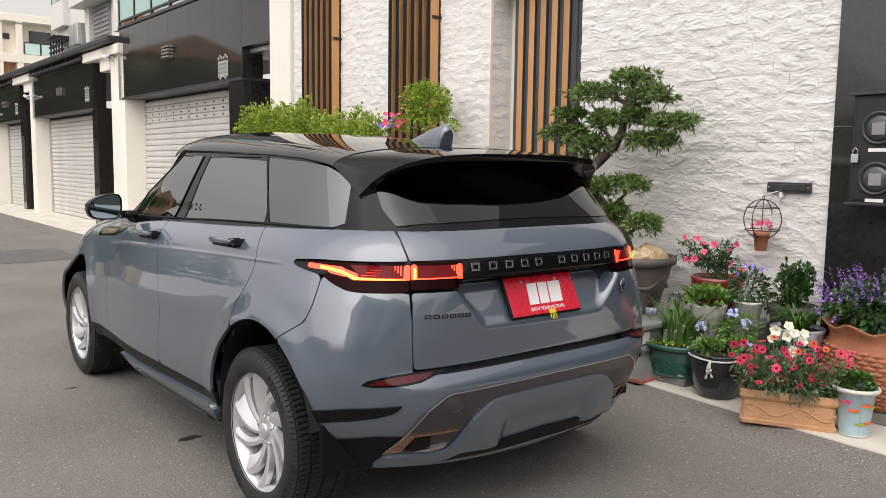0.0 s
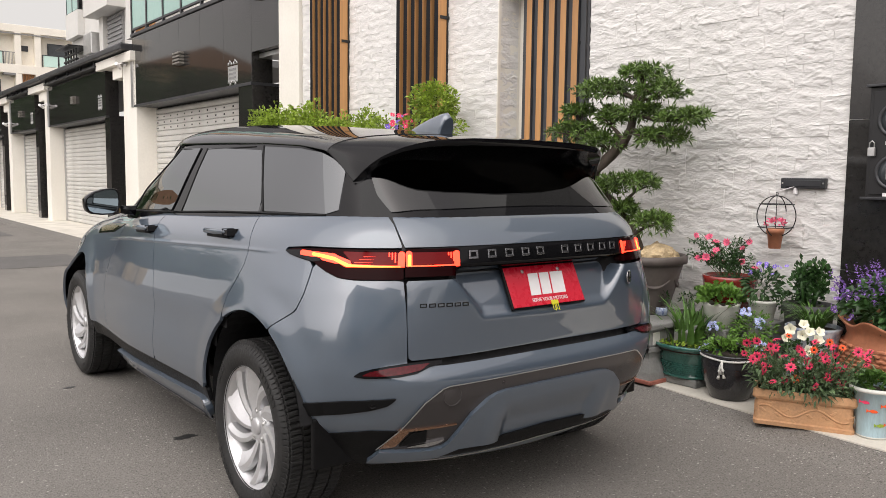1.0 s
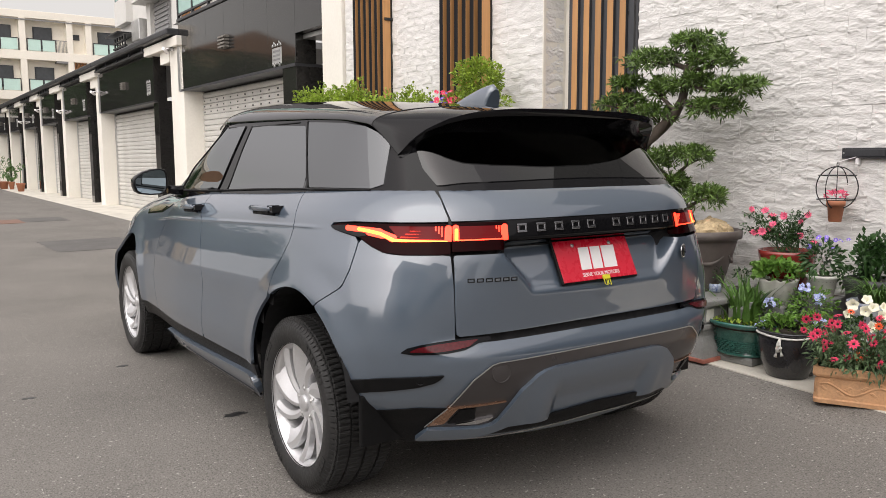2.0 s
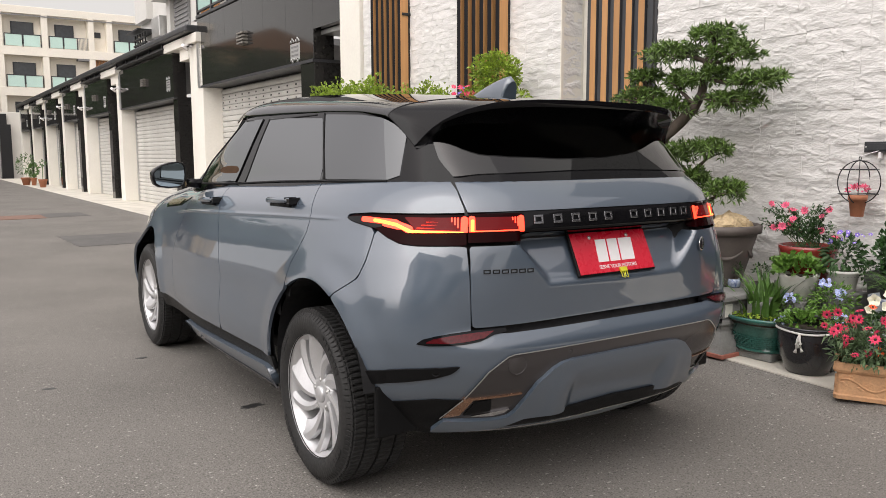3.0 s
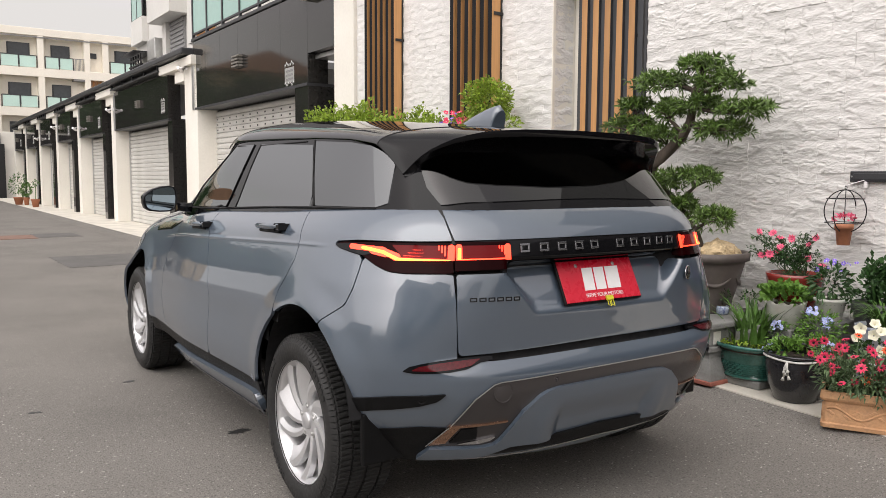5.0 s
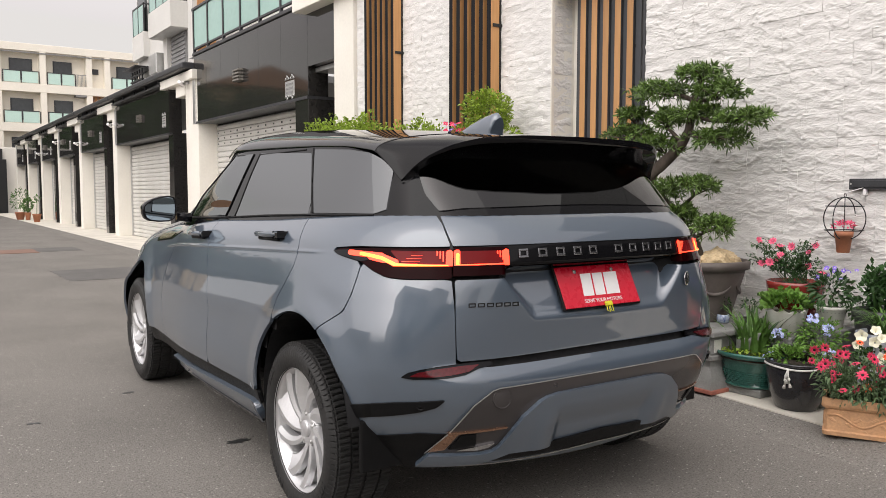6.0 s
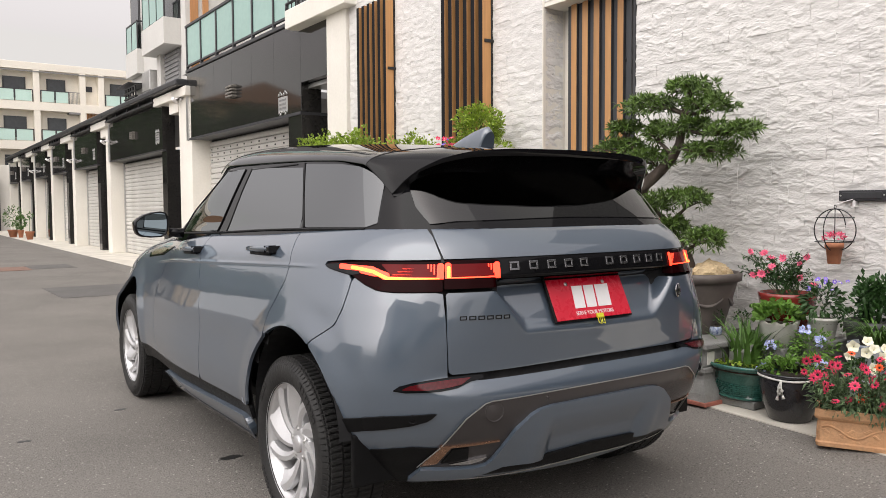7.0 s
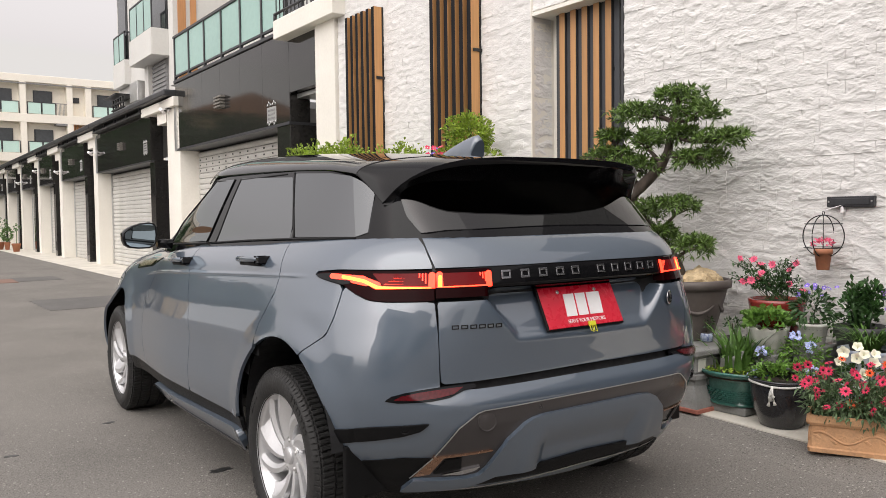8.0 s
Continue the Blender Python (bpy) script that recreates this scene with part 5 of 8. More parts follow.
part("interior_floor", boxm(-0.62, 0.62, -0.30, 1.6, 1.0, 1.04), M_LINER, car)

# ---- roof and spoiler ----
edge_z = curve_of([(-.40, 1.335), (-.30, 1.352), (-.234, 1.385), (0, 1.412), (.331, 1.428), (.8, 1.438), (1.2, 1.444), (1.5, 1.446), (1.7, 1.40)], 0.03)
mid_z = curve_of([(-.55, 1.432), (-.35, 1.455), (-.11, 1.478), (.05, 1.497), (.35, 1.521), (.7, 1.546), (1.1, 1.567), (1.4, 1.566), (1.6, 1.545), (1.75, 1.50)], 0.05)


def roof_point(y, th):
    """A point of the roof: th 0 at the left edge, pi at the right one."""
    ze = edge_z(y)
    a, h = cabin_width(ze) + 0.004, mid_z(y) - ze
    a -= 0.25 * ease((y - 1.25) / 0.6) * 0.35
    c, s = math.cos(th), math.sin(th)
    x = a * math.copysign(abs(c) ** (2 / 2.7), c)
    return Vector((-x, y, ze + h * abs(s) ** (2 / 2.1)))


def sheet(name, rows, mat, parent, label="", closed=False):
    bm = bmesh.new()
    vs = [[bm.verts.new(p) for p in r] for r in rows]
    for r0, r1 in zip(vs, vs[1:]):
        for i in range(len(r0) - 1):
            bm.faces.new((r0[i], r0[i + 1], r1[i + 1], r1[i])).smooth = True
    return part(name, bm, mat, parent, label)


THS = [math.pi * (0.5 - 0.5 * math.cos(math.pi * k / 44)) for k in range(45)]
sheet("roof", [[roof_point(y, t) for t in THS] for y in steps(-0.235, 1.62, 54)], M_ROOF, car, "gloss black roof")
lip_y = curve_of([(0, -.600), (.27, -.592), (.43, -.565), (.52, -.515), (.58, -.445), (.625, -.385), (.652, -.352)], 0.02)
lip_z = curve_of([(0, 1.440), (.27, 1.437), (.43, 1.426), (.52, 1.404), (.58, 1.368), (.62, 1.325), (.652, 1.268)], 0.012)
top_rows, end_row, under_row, glass_row = [], [], [], []
start = [roof_point(-0.240, t) for t in THS]
for i, p in enumerate(start):
    t = THS[i] / math.pi * 2 - 1
    lx = 0.652 * math.sin(t * math.pi / 2)
    end_row.append(Vector((lx, lip_y(abs(lx)), lip_z(abs(lx)))))
for k in range(15):
    q = k / 14
    row = []
    for a, b in zip(start, end_row):
        p = a.lerp(b, q)
        row.append(p + Vector((0, 0, 0.004 * math.sin(math.pi * q))))
    top_rows.append(row)
for b in end_row:
    w = max(0.0, 1 - (abs(b.x) / 0.66) ** 4)
    under_row.append(b + Vector((0, 0.006, -0.022 * w - 0.004)))
    ug = max(1.262, b.z - 0.075 * w - 0.01)
    ux = b.x * 0.965
    ang = abs(ux) / cabin_width(ug)
    gy = YC - (cabin_tail(ug) + YC) * max(0.05, 1 - min(0.999, ang) ** 4) ** 0.25
    glass_row.append(Vector((ux, gy + 0.006, ug)))
mids = [a.lerp(b, 0.5) + Vector((0, 0, 0.012 * max(0, 1 - (abs(a.x) / 0.6) ** 2))) for a, b in zip(under_row, glass_row)]
spoiler = sheet("spoiler", top_rows, M_GLOSS, car, "gloss black roof spoiler")
sheet("lip_edge", [end_row, [a.lerp(b, 0.5) + Vector((0, -0.004, 0)) for a, b in zip(end_row, under_row)], under_row], M_GLOSS, spoiler)
sheet("underside", [under_row, mids, glass_row], M_GLOSS, spoiler, "black underside")
# brake light slit and roof joints
part("roof_joint", tube(bmesh.new(), [p + Vector((0, 0.003, 0.0005)) for p in start], 0.0028, 6), M_LINER, car)
# windscreen and bonnet, mostly hidden
bm = bmesh.new()
rows = [[bm.verts.new((x * (0.70 - 0.10 * q), 1.62 + 0.62 * (1 - q) - 0.10 * x * x, 1.02 + 0.50 * q - 0.05 * x * x)) for x in steps(-1, 1, 12)] for q in steps(0, 1, 8)]
for r0, r1 in zip(rows, rows[1:]):
    for i in range(12):
        bm.faces.new((r0[i], r0[i + 1], r1[i + 1], r1[i])).smooth = True
part("windscreen", bm, M_GLASS, car, "dark tinted windscreen")
bm = bmesh.new()
rows = [[bm.verts.new((x * (0.75 - 0.06 * q * q), 1.85 + 1.62 * q - 0.12 * q * x * x, belt(1.85 + 1.62 * q) + 0.04 * (1 - x * x) - 0.006)) for x in steps(-1, 1, 14)] for q in steps(0, 1, 14)]
for r0, r1 in zip(rows, rows[1:]):
    for i in range(14):
        bm.faces.new((r0[i], r0[i + 1], r1[i + 1], r1[i])).smooth = True
part("bonnet", bm, M_PAINT, car)

# ---- shark fin aerial ----
bm = bmesh.new()
sect = []
for q in steps(0, 1, 14):
    y = 0.20 - 0.27 * q
    base = mid_z(y) - 0.006
    h = 0.098 * (1 - (1 - q) ** 1.35) * (1 if q < 0.93 else 1 - 0.25 * (q - 0.93) / 0.07)
    w = 0.034 * math.sqrt(max(0.02, 1 - (1 - q) ** 2)) if q < 0.6 else 0.034
    sect.append([bm.verts.new((w * math.cos(a), y - 0.03 * q * math.sin(a), base + h * math.sin(a) ** 0.85 if math.sin(a) > 1e-6 else base)) for a in steps(0, math.pi, 14)])
for r0, r1 in zip(sect, sect[1:]):
    for i in range(14):
        bm.faces.new((r0[i], r0[i + 1], r1[i + 1], r1[i])).smooth = True
bm.faces.new(sect[-1])
part("aerial", bm, M_PAINT, car, "grey shark fin aerial")

# ---- wheels ----


def wheel_meshes():
    tyre = bmesh.new()
    R, W = 0.340, 0.128
    prof = [(0.236, -W + 0.012), (0.250, -W - 0.001), (0.283, -W - 0.006), (0.307, -W - 0.002), (0.324, -W + 0.012)]
    tread = []
    for x0, x1 in ((-0.108, -0.066), (-0.058, -0.006), (0.006, 0.058), (0.066, 0.108)):
        tread += [(R - 0.010, x0 - 0.0005), (R, x0 + 0.001), (R, x1 - 0.001), (R - 0.010, x1 + 0.0005)]
    prof = prof + [(0.334, -0.115)] + tread + [(0.334, 0.115)] + [(r, -x) for r, x in reversed(prof)]

    def cuts(a, i):
        k = int(round(a / (2 * math.pi) * 480))
        if i in (4, 5, len(prof) - 6, len(prof) - 5):
            return (0.974, 0) if k % 5 == 0 else (1.0, 0)
        if prof[i][0] > 0.338:
            return (0.980, 0) if (k + i) % 5 == 0 else (1.0, 0)
        return (1.0, 0)

    lathe(tyre, prof, 480, ripple=cuts)
    for f in list(tyre.faces):
        if len(f.verts) > 4:
            tyre.faces.remove(f)
        elif max(v.co.xy.length for v in f.verts) > 0.322:
            f.smooth = False
    # raised bands and letter bars on the sidewall
    for a0, a1 in ((200, 232), (20, 52), (110, 128), (290, 308)):
        for a in range(a0, a1, 5):
            t = radians(a)
            m = Matrix.Rotation(t, 4, "Z") @ pose(0.288, 0, -W - 0.006)
            box(tyre, -0.012, 0.012, -0.009, 0.009, -0.0012, 0.001, turn=m)
    barrel = bmesh.new()
    lathe(barrel, [(0.238, -0.122), (0.241, -0.113), (0.232, -0.106), (0.222, -0.098), (0.210, 0.02), (0.216, 0.10), (0.232, 0.120)], 72)
    for f in list(barrel.faces):
        if len(f.verts) > 4:
            barrel.faces.remove(f)
    spokes = []
    for kind in (0, 1):
        sp = bmesh.new()
        n = 14
        rows = []
        for i in range(n + 1):
            q = i / n
            r = 0.045 + 0.186 * q
            sweep = radians(30) * q ** 1.2 + radians(0 if kind == 0 else 33 + 4 * q)
            w = (0.036 + 0.074 * q ** 1.2) if kind == 0 else (0.022 + 0.034 * q)
            zt = -0.080 - 0.030 * q ** 0.7
            zt2 = zt + (0.034 if kind == 0 else 0.012) * (0.4 + 0.6 * q)
            tang = Vector((-math.sin(sweep), math.cos(sweep), 0))
            c = Vector((r * math.cos(sweep), r * math.sin(sweep), 0))
            ridge = 0.30 if kind == 0 else 0.5
            rows.append([sp.verts.new(c + tang * (-w * 0.5) + Vector((0, 0, zt + 0.030))), sp.verts.new(c + tang * (-w * 0.5) + Vector((0, 0, zt + 0.004))), sp.verts.new(c + tang * (-w * 0.5 + w * ridge) + Vector((0, 0, zt))), sp.verts.new(c + tang * (w * 0.5) + Vector((0, 0, zt2))), sp.verts.new(c + tang * (w * 0.5) + Vector((0, 0, zt + 0.040)))])
        for r0, r1 in zip(rows, rows[1:]):
            for j in range(4):
                sp.faces.new((r0[j], r0[j + 1], r1[j + 1], r1[j]))
        spokes.append(sp)
    hub = bmesh.new()
    lathe(hub, [(0.082, -0.04), (0.080, -0.068), (0.066, -0.082), (0.040, -0.086), (0.034, -0.082)], 40)
    cap = bmesh.new()
    lathe(cap, [(0.033, -0.080), (0.032, -0.090), (0.026, -0.094), (0.0, -0.096)], 32)
    nut = bmesh.new()
    lathe(nut, [(0.017, -0.076), (0.017, -0.0835), (0.012, -0.0838), (0.011, -0.076), (0.009, -0.084), (0.0, -0.087)], 14)
    disc = bmesh.new()
    lathe(disc, [(0.09, -0.012), (0.155, -0.012), (0.155, 0.012), (0.09, 0.012)], 48)
    drum = bmesh.new()
    lathe(drum, [(0.0, 0.0), (0.212, 0.0), (0.212, 0.06), (0.0, 0.06)], 48)
    return tyre, barrel, spokes, hub, cap, nut, disc, drum


wheel_bits = None
for wx, wy, flip in ((-0.790, -0.014, False), (-0.784, 2.635, False), (0.790, -0.014, True), (0.784, 2.635, True)):
    w = new("wheel")
    w.parent, w.empty_display_size = car, 0.1
    w.matrix_basis = pose(wx, wy, 0.320, 0, 90 if not flip else -90, 0) @ pose(0, 0, 0, 0, 0, 8 if wy < 1 else 40)
    if wheel_bits is None:
        tyre, barrel, spokes, hub, cap, nut, disc, drum = wheel_meshes()
        mk = lambda nm, b, mat, sm=False: part(nm, b, mat, w, "", sm)
        tyre_ob = tagged(mk("tyre", tyre, M_TYRE), "black rubber tyre with treaded shoulders")
        rim_ob = tagged(mk("rim", barrel, M_ALLOY), "silver alloy rim")
        sp = [mk("spoke", b, M_ALLOY) for b in spokes]
        wheel_bits = [(tyre_ob, Matrix()), (rim_ob, Matrix())]
        for k in range(5):
            for ob in sp:
                if k == 0:
                    wheel_bits.append((ob, Matrix()))
                else:
                    o2 = new("spoke", ob.data)
                    o2.parent, o2.matrix_basis = w, pose(0, 0, 0, 0, 0, 72 * k)
                    wheel_bits.append((o2, o2.matrix_basis.copy()))
        wheel_bits.append((mk("hub", hub, M_ALLOY), Matrix()))
        wheel_bits.append((mk("hub_cap", cap, M_ALLOY), Matrix()))
        first = mk("wheel_nut", nut, M_STEEL)
        for k in range(5):
            m = pose(0, 0, 0, 0, 0, 72 * k + 24) @ pose(0.056, 0, 0)
            if k == 0:
                first.matrix_basis = m
                wheel_bits.append((first, m))
            else:
                o2 = new("wheel_nut", first.data)
                o2.parent, o2.matrix_basis = w, m
                wheel_bits.append((o2, m))
        wheel_bits.append((tagged(mk("brake_disc", disc, M_STEEL), "steel brake disc"), Matrix()))
        wheel_bits.append((mk("brake_backing", drum, M_LINER), Matrix()))
    else:
        for ob, m in wheel_bits:
            o2 = new(ob.name.split(".")[0], ob.data)
            o2.parent, o2.matrix_basis = w, m
            if ob.get("label"):
                o2["label"] = ob["label"]

# ---- mirrors, handles, trims ----
for side in (-1, 1):
    rim = [(1.069, 1.150), (1.050, 1.172), (1.019, 1.190), (0.972, 1.204), (0.927, 1.209), (0.900, 1.203), (0.888, 1.182), (0.886, 1.140), (0.890, 1.104), (0.902, 1.080), (0.927, 1.068), (0.985, 1.067), (1.036, 1.074), (1.058, 1.088), (1.068, 1.115)]
    mid = Vector((0.975, 0, 1.138))
    bm = bmesh.new()
    rings = []
    for grow, y in ((0.90, 1.712), (0.93, 1.700), (1.0, 1.702), (1.035, 1.722), (1.04, 1.750), (0.99, 1.785), (0.84, 1.815), (0.55, 1.835), (0.1, 1.842)):
        rings.append([bm.verts.new((side * (mid.x + (x - mid.x) * grow), y + 0.10 * (0.975 - x), mid.z + (z - mid.z) * grow)) for x, z in rim])
    for r0, r1 in zip(rings, rings[1:]):
        for k in range(len(rim)):
            q = (r0[k], r1[k], r1[(k + 1) % len(rim)], r0[(k + 1) % len(rim)])
            bm.faces.new(q if side > 0 else q[::-1]).smooth = True
    bm.faces.new(rings[-1])
    bmesh.ops.recalc_face_normals(bm, faces=bm.faces)
    mirror = part("mirror_housing", bm, M_GLOSS, car, "black door mirror")
    bm = bmesh.new()
    faces = [[bm.verts.new((side * (mid.x + (x - mid.x) * 0.91), y + 0.10 * (0.975 - x), mid.z + (z - mid.z) * 0.91)) for x, z in rim] for y in (1.706, 1.711)]
    bm.faces.new(faces[0])
    bm.faces.new(faces[1][::-1])
    for k in range(len(rim)):
        bm.faces.new((faces[0][k], faces[1][k], faces[1][(k + 1) % len(rim)], faces[0][(k + 1) % len(rim)]))
    bmesh.ops.recalc_face_normals(bm, faces=bm.faces)
    part("mirror_glass", bm, M_MIRROR, mirror, "mirror glass")
    part("mirror_arm", tube(bmesh.new(), [(side * 0.88, 1.745, 1.092), (side * 0.80, 1.745, 1.085)], 0.022, 10, radii=[0.022, 0.03]), M_GLOSS, mirror)
    for hy, hz in ((0.42, 1.054), (1.38, 1.014)):
        bx = -body_point(span_of(-0.85, hy), 1.058).x
        bm = bmesh.new()
        pts = [(side * (bx - 0.004), hy + 0.155, hz - 0.008), (side * (bx + 0.022), hy + 0.11, hz - 0.004), (side * (bx + 0.030), hy + 0.0, hz), (side * (bx + 0.030), hy - 0.10, hz + 0.004), (side * (bx + 0.020), hy - 0.13, hz + 0.004)]
        tube(bm, pts, 0.012, 10, radii=[0.008, 0.012, 0.012, 0.012, 0.010])
        handle = part("door_handle", bm, M_PAINT, car, "grey-blue door handle")
        bm = bmesh.new()
        box(bm, side * (bx - 0.01), side * (bx + 0.032), hy - 0.160, hy - 0.112, hz - 0.010, hz + 0.012, bevel=0.005)
        part("handle_base", bm, M_GLOSS, handle)
        # near-black bar drawn in place of the shade behind the handle
        bm = bmesh.new()
        tube(bm, [(side * (bx + 0.002), hy + 0.12, hz - 0.022), (side * (bx + 0.010), hy - 0.12, hz - 0.014)], 0.011, 8)
        part("handle_hollow", bm, M_LINER, handle)
    vent = poly_sz([(-.87, 2.475, .948), (-.86, 2.38, .975), (-.853, 1.867, 1.005), (-.86, 1.95, .975), (-.87, 2.05, .945), (-.88, 2.42, .915)])
    v_ob = panel("side_vent", body_point, steps(2.2, 2.75, 50), steps(0.90, 1.10, 40), M_GLOSS, car, lambda flat, pts: inside_of(vent, flat), side, offset=0.004, label="dark gold side vent")
    vent2 = poly_sz([(-.87, 2.40, .945), (-.86, 2.34, .966), (-.853, 2.0, .985), (-.87, 2.08, .953), (-.88, 2.36, .928)])
    panel("vent_insert", body_point, steps(2.2, 2.75, 50), steps(0.90, 1.10, 40), M_VENT, v_ob, lambda flat, pts: inside_of(vent2, flat), side, offset=0.007)

# round parking sensors and tow cover
for x, z, r, mat in ((-.735, .530, .012, M_TRIM), (-.26, .562, .006, M_SILVER)):
    s0 = math.asin(min(1, abs(x) / 0.95)) / (math.pi / 2)
    lo, hi = 0.0, 1.0
    for _ in range(40):
        mid = (lo + hi) / 2
        if -body_point(mid, z).x < abs(x):
            lo = mid
        else:
            hi = mid
    c = body_point(lo, z)
    n = (body_point(lo + 0.01, z) - body_point(lo - 0.01, z)).cross(Vector((0, 0, 1))).normalized()
    if n.y > 0:
        n = -n
    bm = lathe(bmesh.new(), [(r + 0.004, 0.0), (r + 0.004, 0.006), (r, 0.0065), (r, 0.005), (r * 0.7, 0.005), (r * 0.7, 0.007), (0, 0.0075)], 20)
    bm.transform(Matrix.Translation(c) @ n.to_track_quat("Z", "Y").to_matrix().to_4x4())
    part("parking_sensor", bm, mat, car)
c = body_point(0.290, 0.543)
n = (body_point(0.300, 0.543) - body_point(0.280, 0.543)).cross(Vector((0, 0, 1))).normalized()
n = -n if n.y > 0 else n
bm = lathe(bmesh.new(), [(0.036, 0.0), (0.036, 0.0075), (0.0335, 0.008), (0.0325, 0.0065), (0.030, 0.0075), (0.0, 0.0085)], 32)
bm.transform(Matrix.Translation(c) @ n.to_track_quat("Z", "Y").to_matrix().to_4x4())
part("tow_cover", bm, M_SILVER, car, "round satin tow eye cover")

# ---- number plate and badges: names stand as plain raised frames ----
plate_m = Matrix.Translation((0.0, -0.692, 0.888)) @ Matrix.Rotation(radians(90 - 26), 4, "X")
bm = bmesh.new()
box(bm, -0.196, 0.196, -0.084, 0.084, -0.012, 0.0, bevel=0.004)
bm.transform(plate_m)
holder = part("plate_holder", bm, M_TRIM, car)
bm = bmesh.new()
box(bm, -0.190, 0.190, -0.079, 0.079, 0.0005, 0.004, bevel=0.0015)
bm.transform(plate_m)
plate = part("number_plate", bm, M_PLATERED, holder, "red dealer plate with white bars and a slogan")
bm = bmesh.new()
for x0, x1 in ((-0.088, -0.036), (-0.028, 0.022), (0.030, 0.098)):
    slant = 0.012
    prism(bm, [(x0, -0.038), (x1, -0.038), (x1 + slant, 0.048), (x0 + slant, 0.048)], 0.0012, plate_m @ Matrix.Translation((0, 0, 0.0042)))
part("print", bm, M_PLATEWHITE, plate, "white printed bars")
words = bpy.data.curves.new("slogan", "FONT")
words.body, words.size, words.extrude, words.space_character = "SERVE YOUR MOTORS", 0.0205, 0.0004, 0.94
writer = new("slogan_curve", words)
bpy.context.view_layer.update()
slogan_mesh = bpy.data.meshes.new_from_object(writer.evaluated_get(bpy.context.evaluated_depsgraph_get()))
bpy.data.objects.remove(writer)
reach = [v.co.x for v in slogan_mesh.vertices]
slogan_mesh.transform(plate_m @ Matrix.Translation((0.004, -0.064, 0.0046)) @ Matrix.Scale(0.19 / (max(reach) - min(reach)), 4, (1, 0, 0)) @ Matrix.Translation((-(max(reach) + min(reach)) / 2, 0, 0)))
slogan_mesh.materials.clear()
slogan_mesh.materials.append(M_PLATEWHITE)
slogan = new("slogan", slogan_mesh)
slogan.parent = plate
tagged(slogan, "small white printed words")
for x in (-0.10, 0.09):
    b = lathe(bmesh.new(), [(0.008, 0.004), (0.007, 0.007), (0, 0.008)], 12)
    b.transform(plate_m @ Matrix.Translation((x, 0.058, 0)))
    part("screw", b, M_STEEL, plate)
bm = bmesh.new()
box(bm, 0.0, 0.034, -0.084, -0.066, 0.004, 0.014, bevel=0.003)
for x in (0.004, 0.022):
    tube(bm, [(x, -0.082, 0.009), (x - 0.006, -0.102, 0.012), (x + 0.006, -0.108, 0.012), (x + 0.010, -0.084, 0.009)], 0.0016, 6)
bm.transform(plate_m)
tagged(part("paper_clip", bm, M_YELLOW, holder), "small yellow clip on the plate")


def on_body(x, z, lift):
    lo, hi = 0.0, 1.0
    for _ in range(40):
        mid = (lo + hi) / 2
        if -body_point(mid, z).x < abs(x):
            lo = mid
        else:
            hi = mid
    p, q = body_point(lo, z), body_point(min(1, lo + 0.004), z)
    up = (body_point(lo, z + 0.006) - p).normalized()
    p = Vector((math.copysign(p.x, x) if abs(x) > 1e-6 else 0.0, p.y, p.z))
    right = (p - Vector((math.copysign(q.x, x), q.y, q.z))).normalized() if x < 0 else (Vector((math.copysign(q.x, x), q.y, q.z)) - p).normalized()
    nrm = right.cross(up).normalized()
    m = Matrix((right, up, nrm)).transposed().to_4x4()
    return Matrix.Translation(p + nrm * lift) @ m


def hollow(a, b, w, h):
    """A plain rectangular frame, a and b its half sides, w its bar's width."""
    bm = bmesh.new()
    for x0, x1, y0, y1 in ((-a, a, b - w, b), (-a, a, -b, w - b), (-a, w - a, w - b, b - w), (a - w, a, w - b, b - w)):
        box(bm, x0, x1, y0, y1, 0, h, bevel=h * 0.25)
    return bm


letters = [-0.372, -0.292, -0.212, -0.132, -0.056, 0.076, 0.152, 0.226, 0.298, 0.366]
for k, x in enumerate(letters):
    bm = hollow(0.019, 0.0155, 0.0075, 0.005)
    bm.transform(on_body(x, 0.998, 0.003))
    part("badge_frame", bm, M_BADGE, car, "raised grey metal frame")
for k in range(6):
    bm = hollow(0.0125, 0.007, 0.0035, 0.003)
    bm.transform(on_body(-0.573 + 0.032 * k, 0.838 - 0.0008 * k, 0.0))
    part("badge_frame", bm, M_BADGEBLACK, car, "raised black frame")
badge_m = Matrix.Translation(on_body(0.478, 0.864, 0.004).translation) @ Matrix.Rotation(radians(24), 4, "Z") @ Matrix.Rotation(radians(87), 4, "X")
bm = lathe(bmesh.new(), [(0.034, 0.0), (0.034, 0.003), (0.031, 0.004), (0.029, 0.003), (0.0, 0.003)], 32, squash=(1, 0.84))
bm.transform(badge_m)
badge = part("badge", bm, M_CHROME, car, "small oval badge with chrome rim")
bm = lathe(bmesh.new(), [(0.027, 0.003), (0.027, 0.0045), (0.0, 0.005)], 28, squash=(1, 0.84))
bm.transform(badge_m)
part("badge_field", bm, M_BADGEBLACK, badge)

# ---- plants and pots along the wall ----
M_LEAF = surface("leaf_green", (0.075, 0.155, 0.030), 0.42, vary=0.25, scale=9.0, fine=60.0, random_island=0.38, spec=0.4)
M_LEAFLIGHT = surface("leaf_fresh_green", (0.12, 0.235, 0.040), 0.42, vary=0.22, scale=9.0, fine=60.0, random_island=0.35, spec=0.4)
M_LEAFDARK = surface("leaf_dark_green", (0.035, 0.085, 0.022), 0.40, vary=0.25, scale=9.0, fine=60.0, random_island=0.42, spec=0.4)
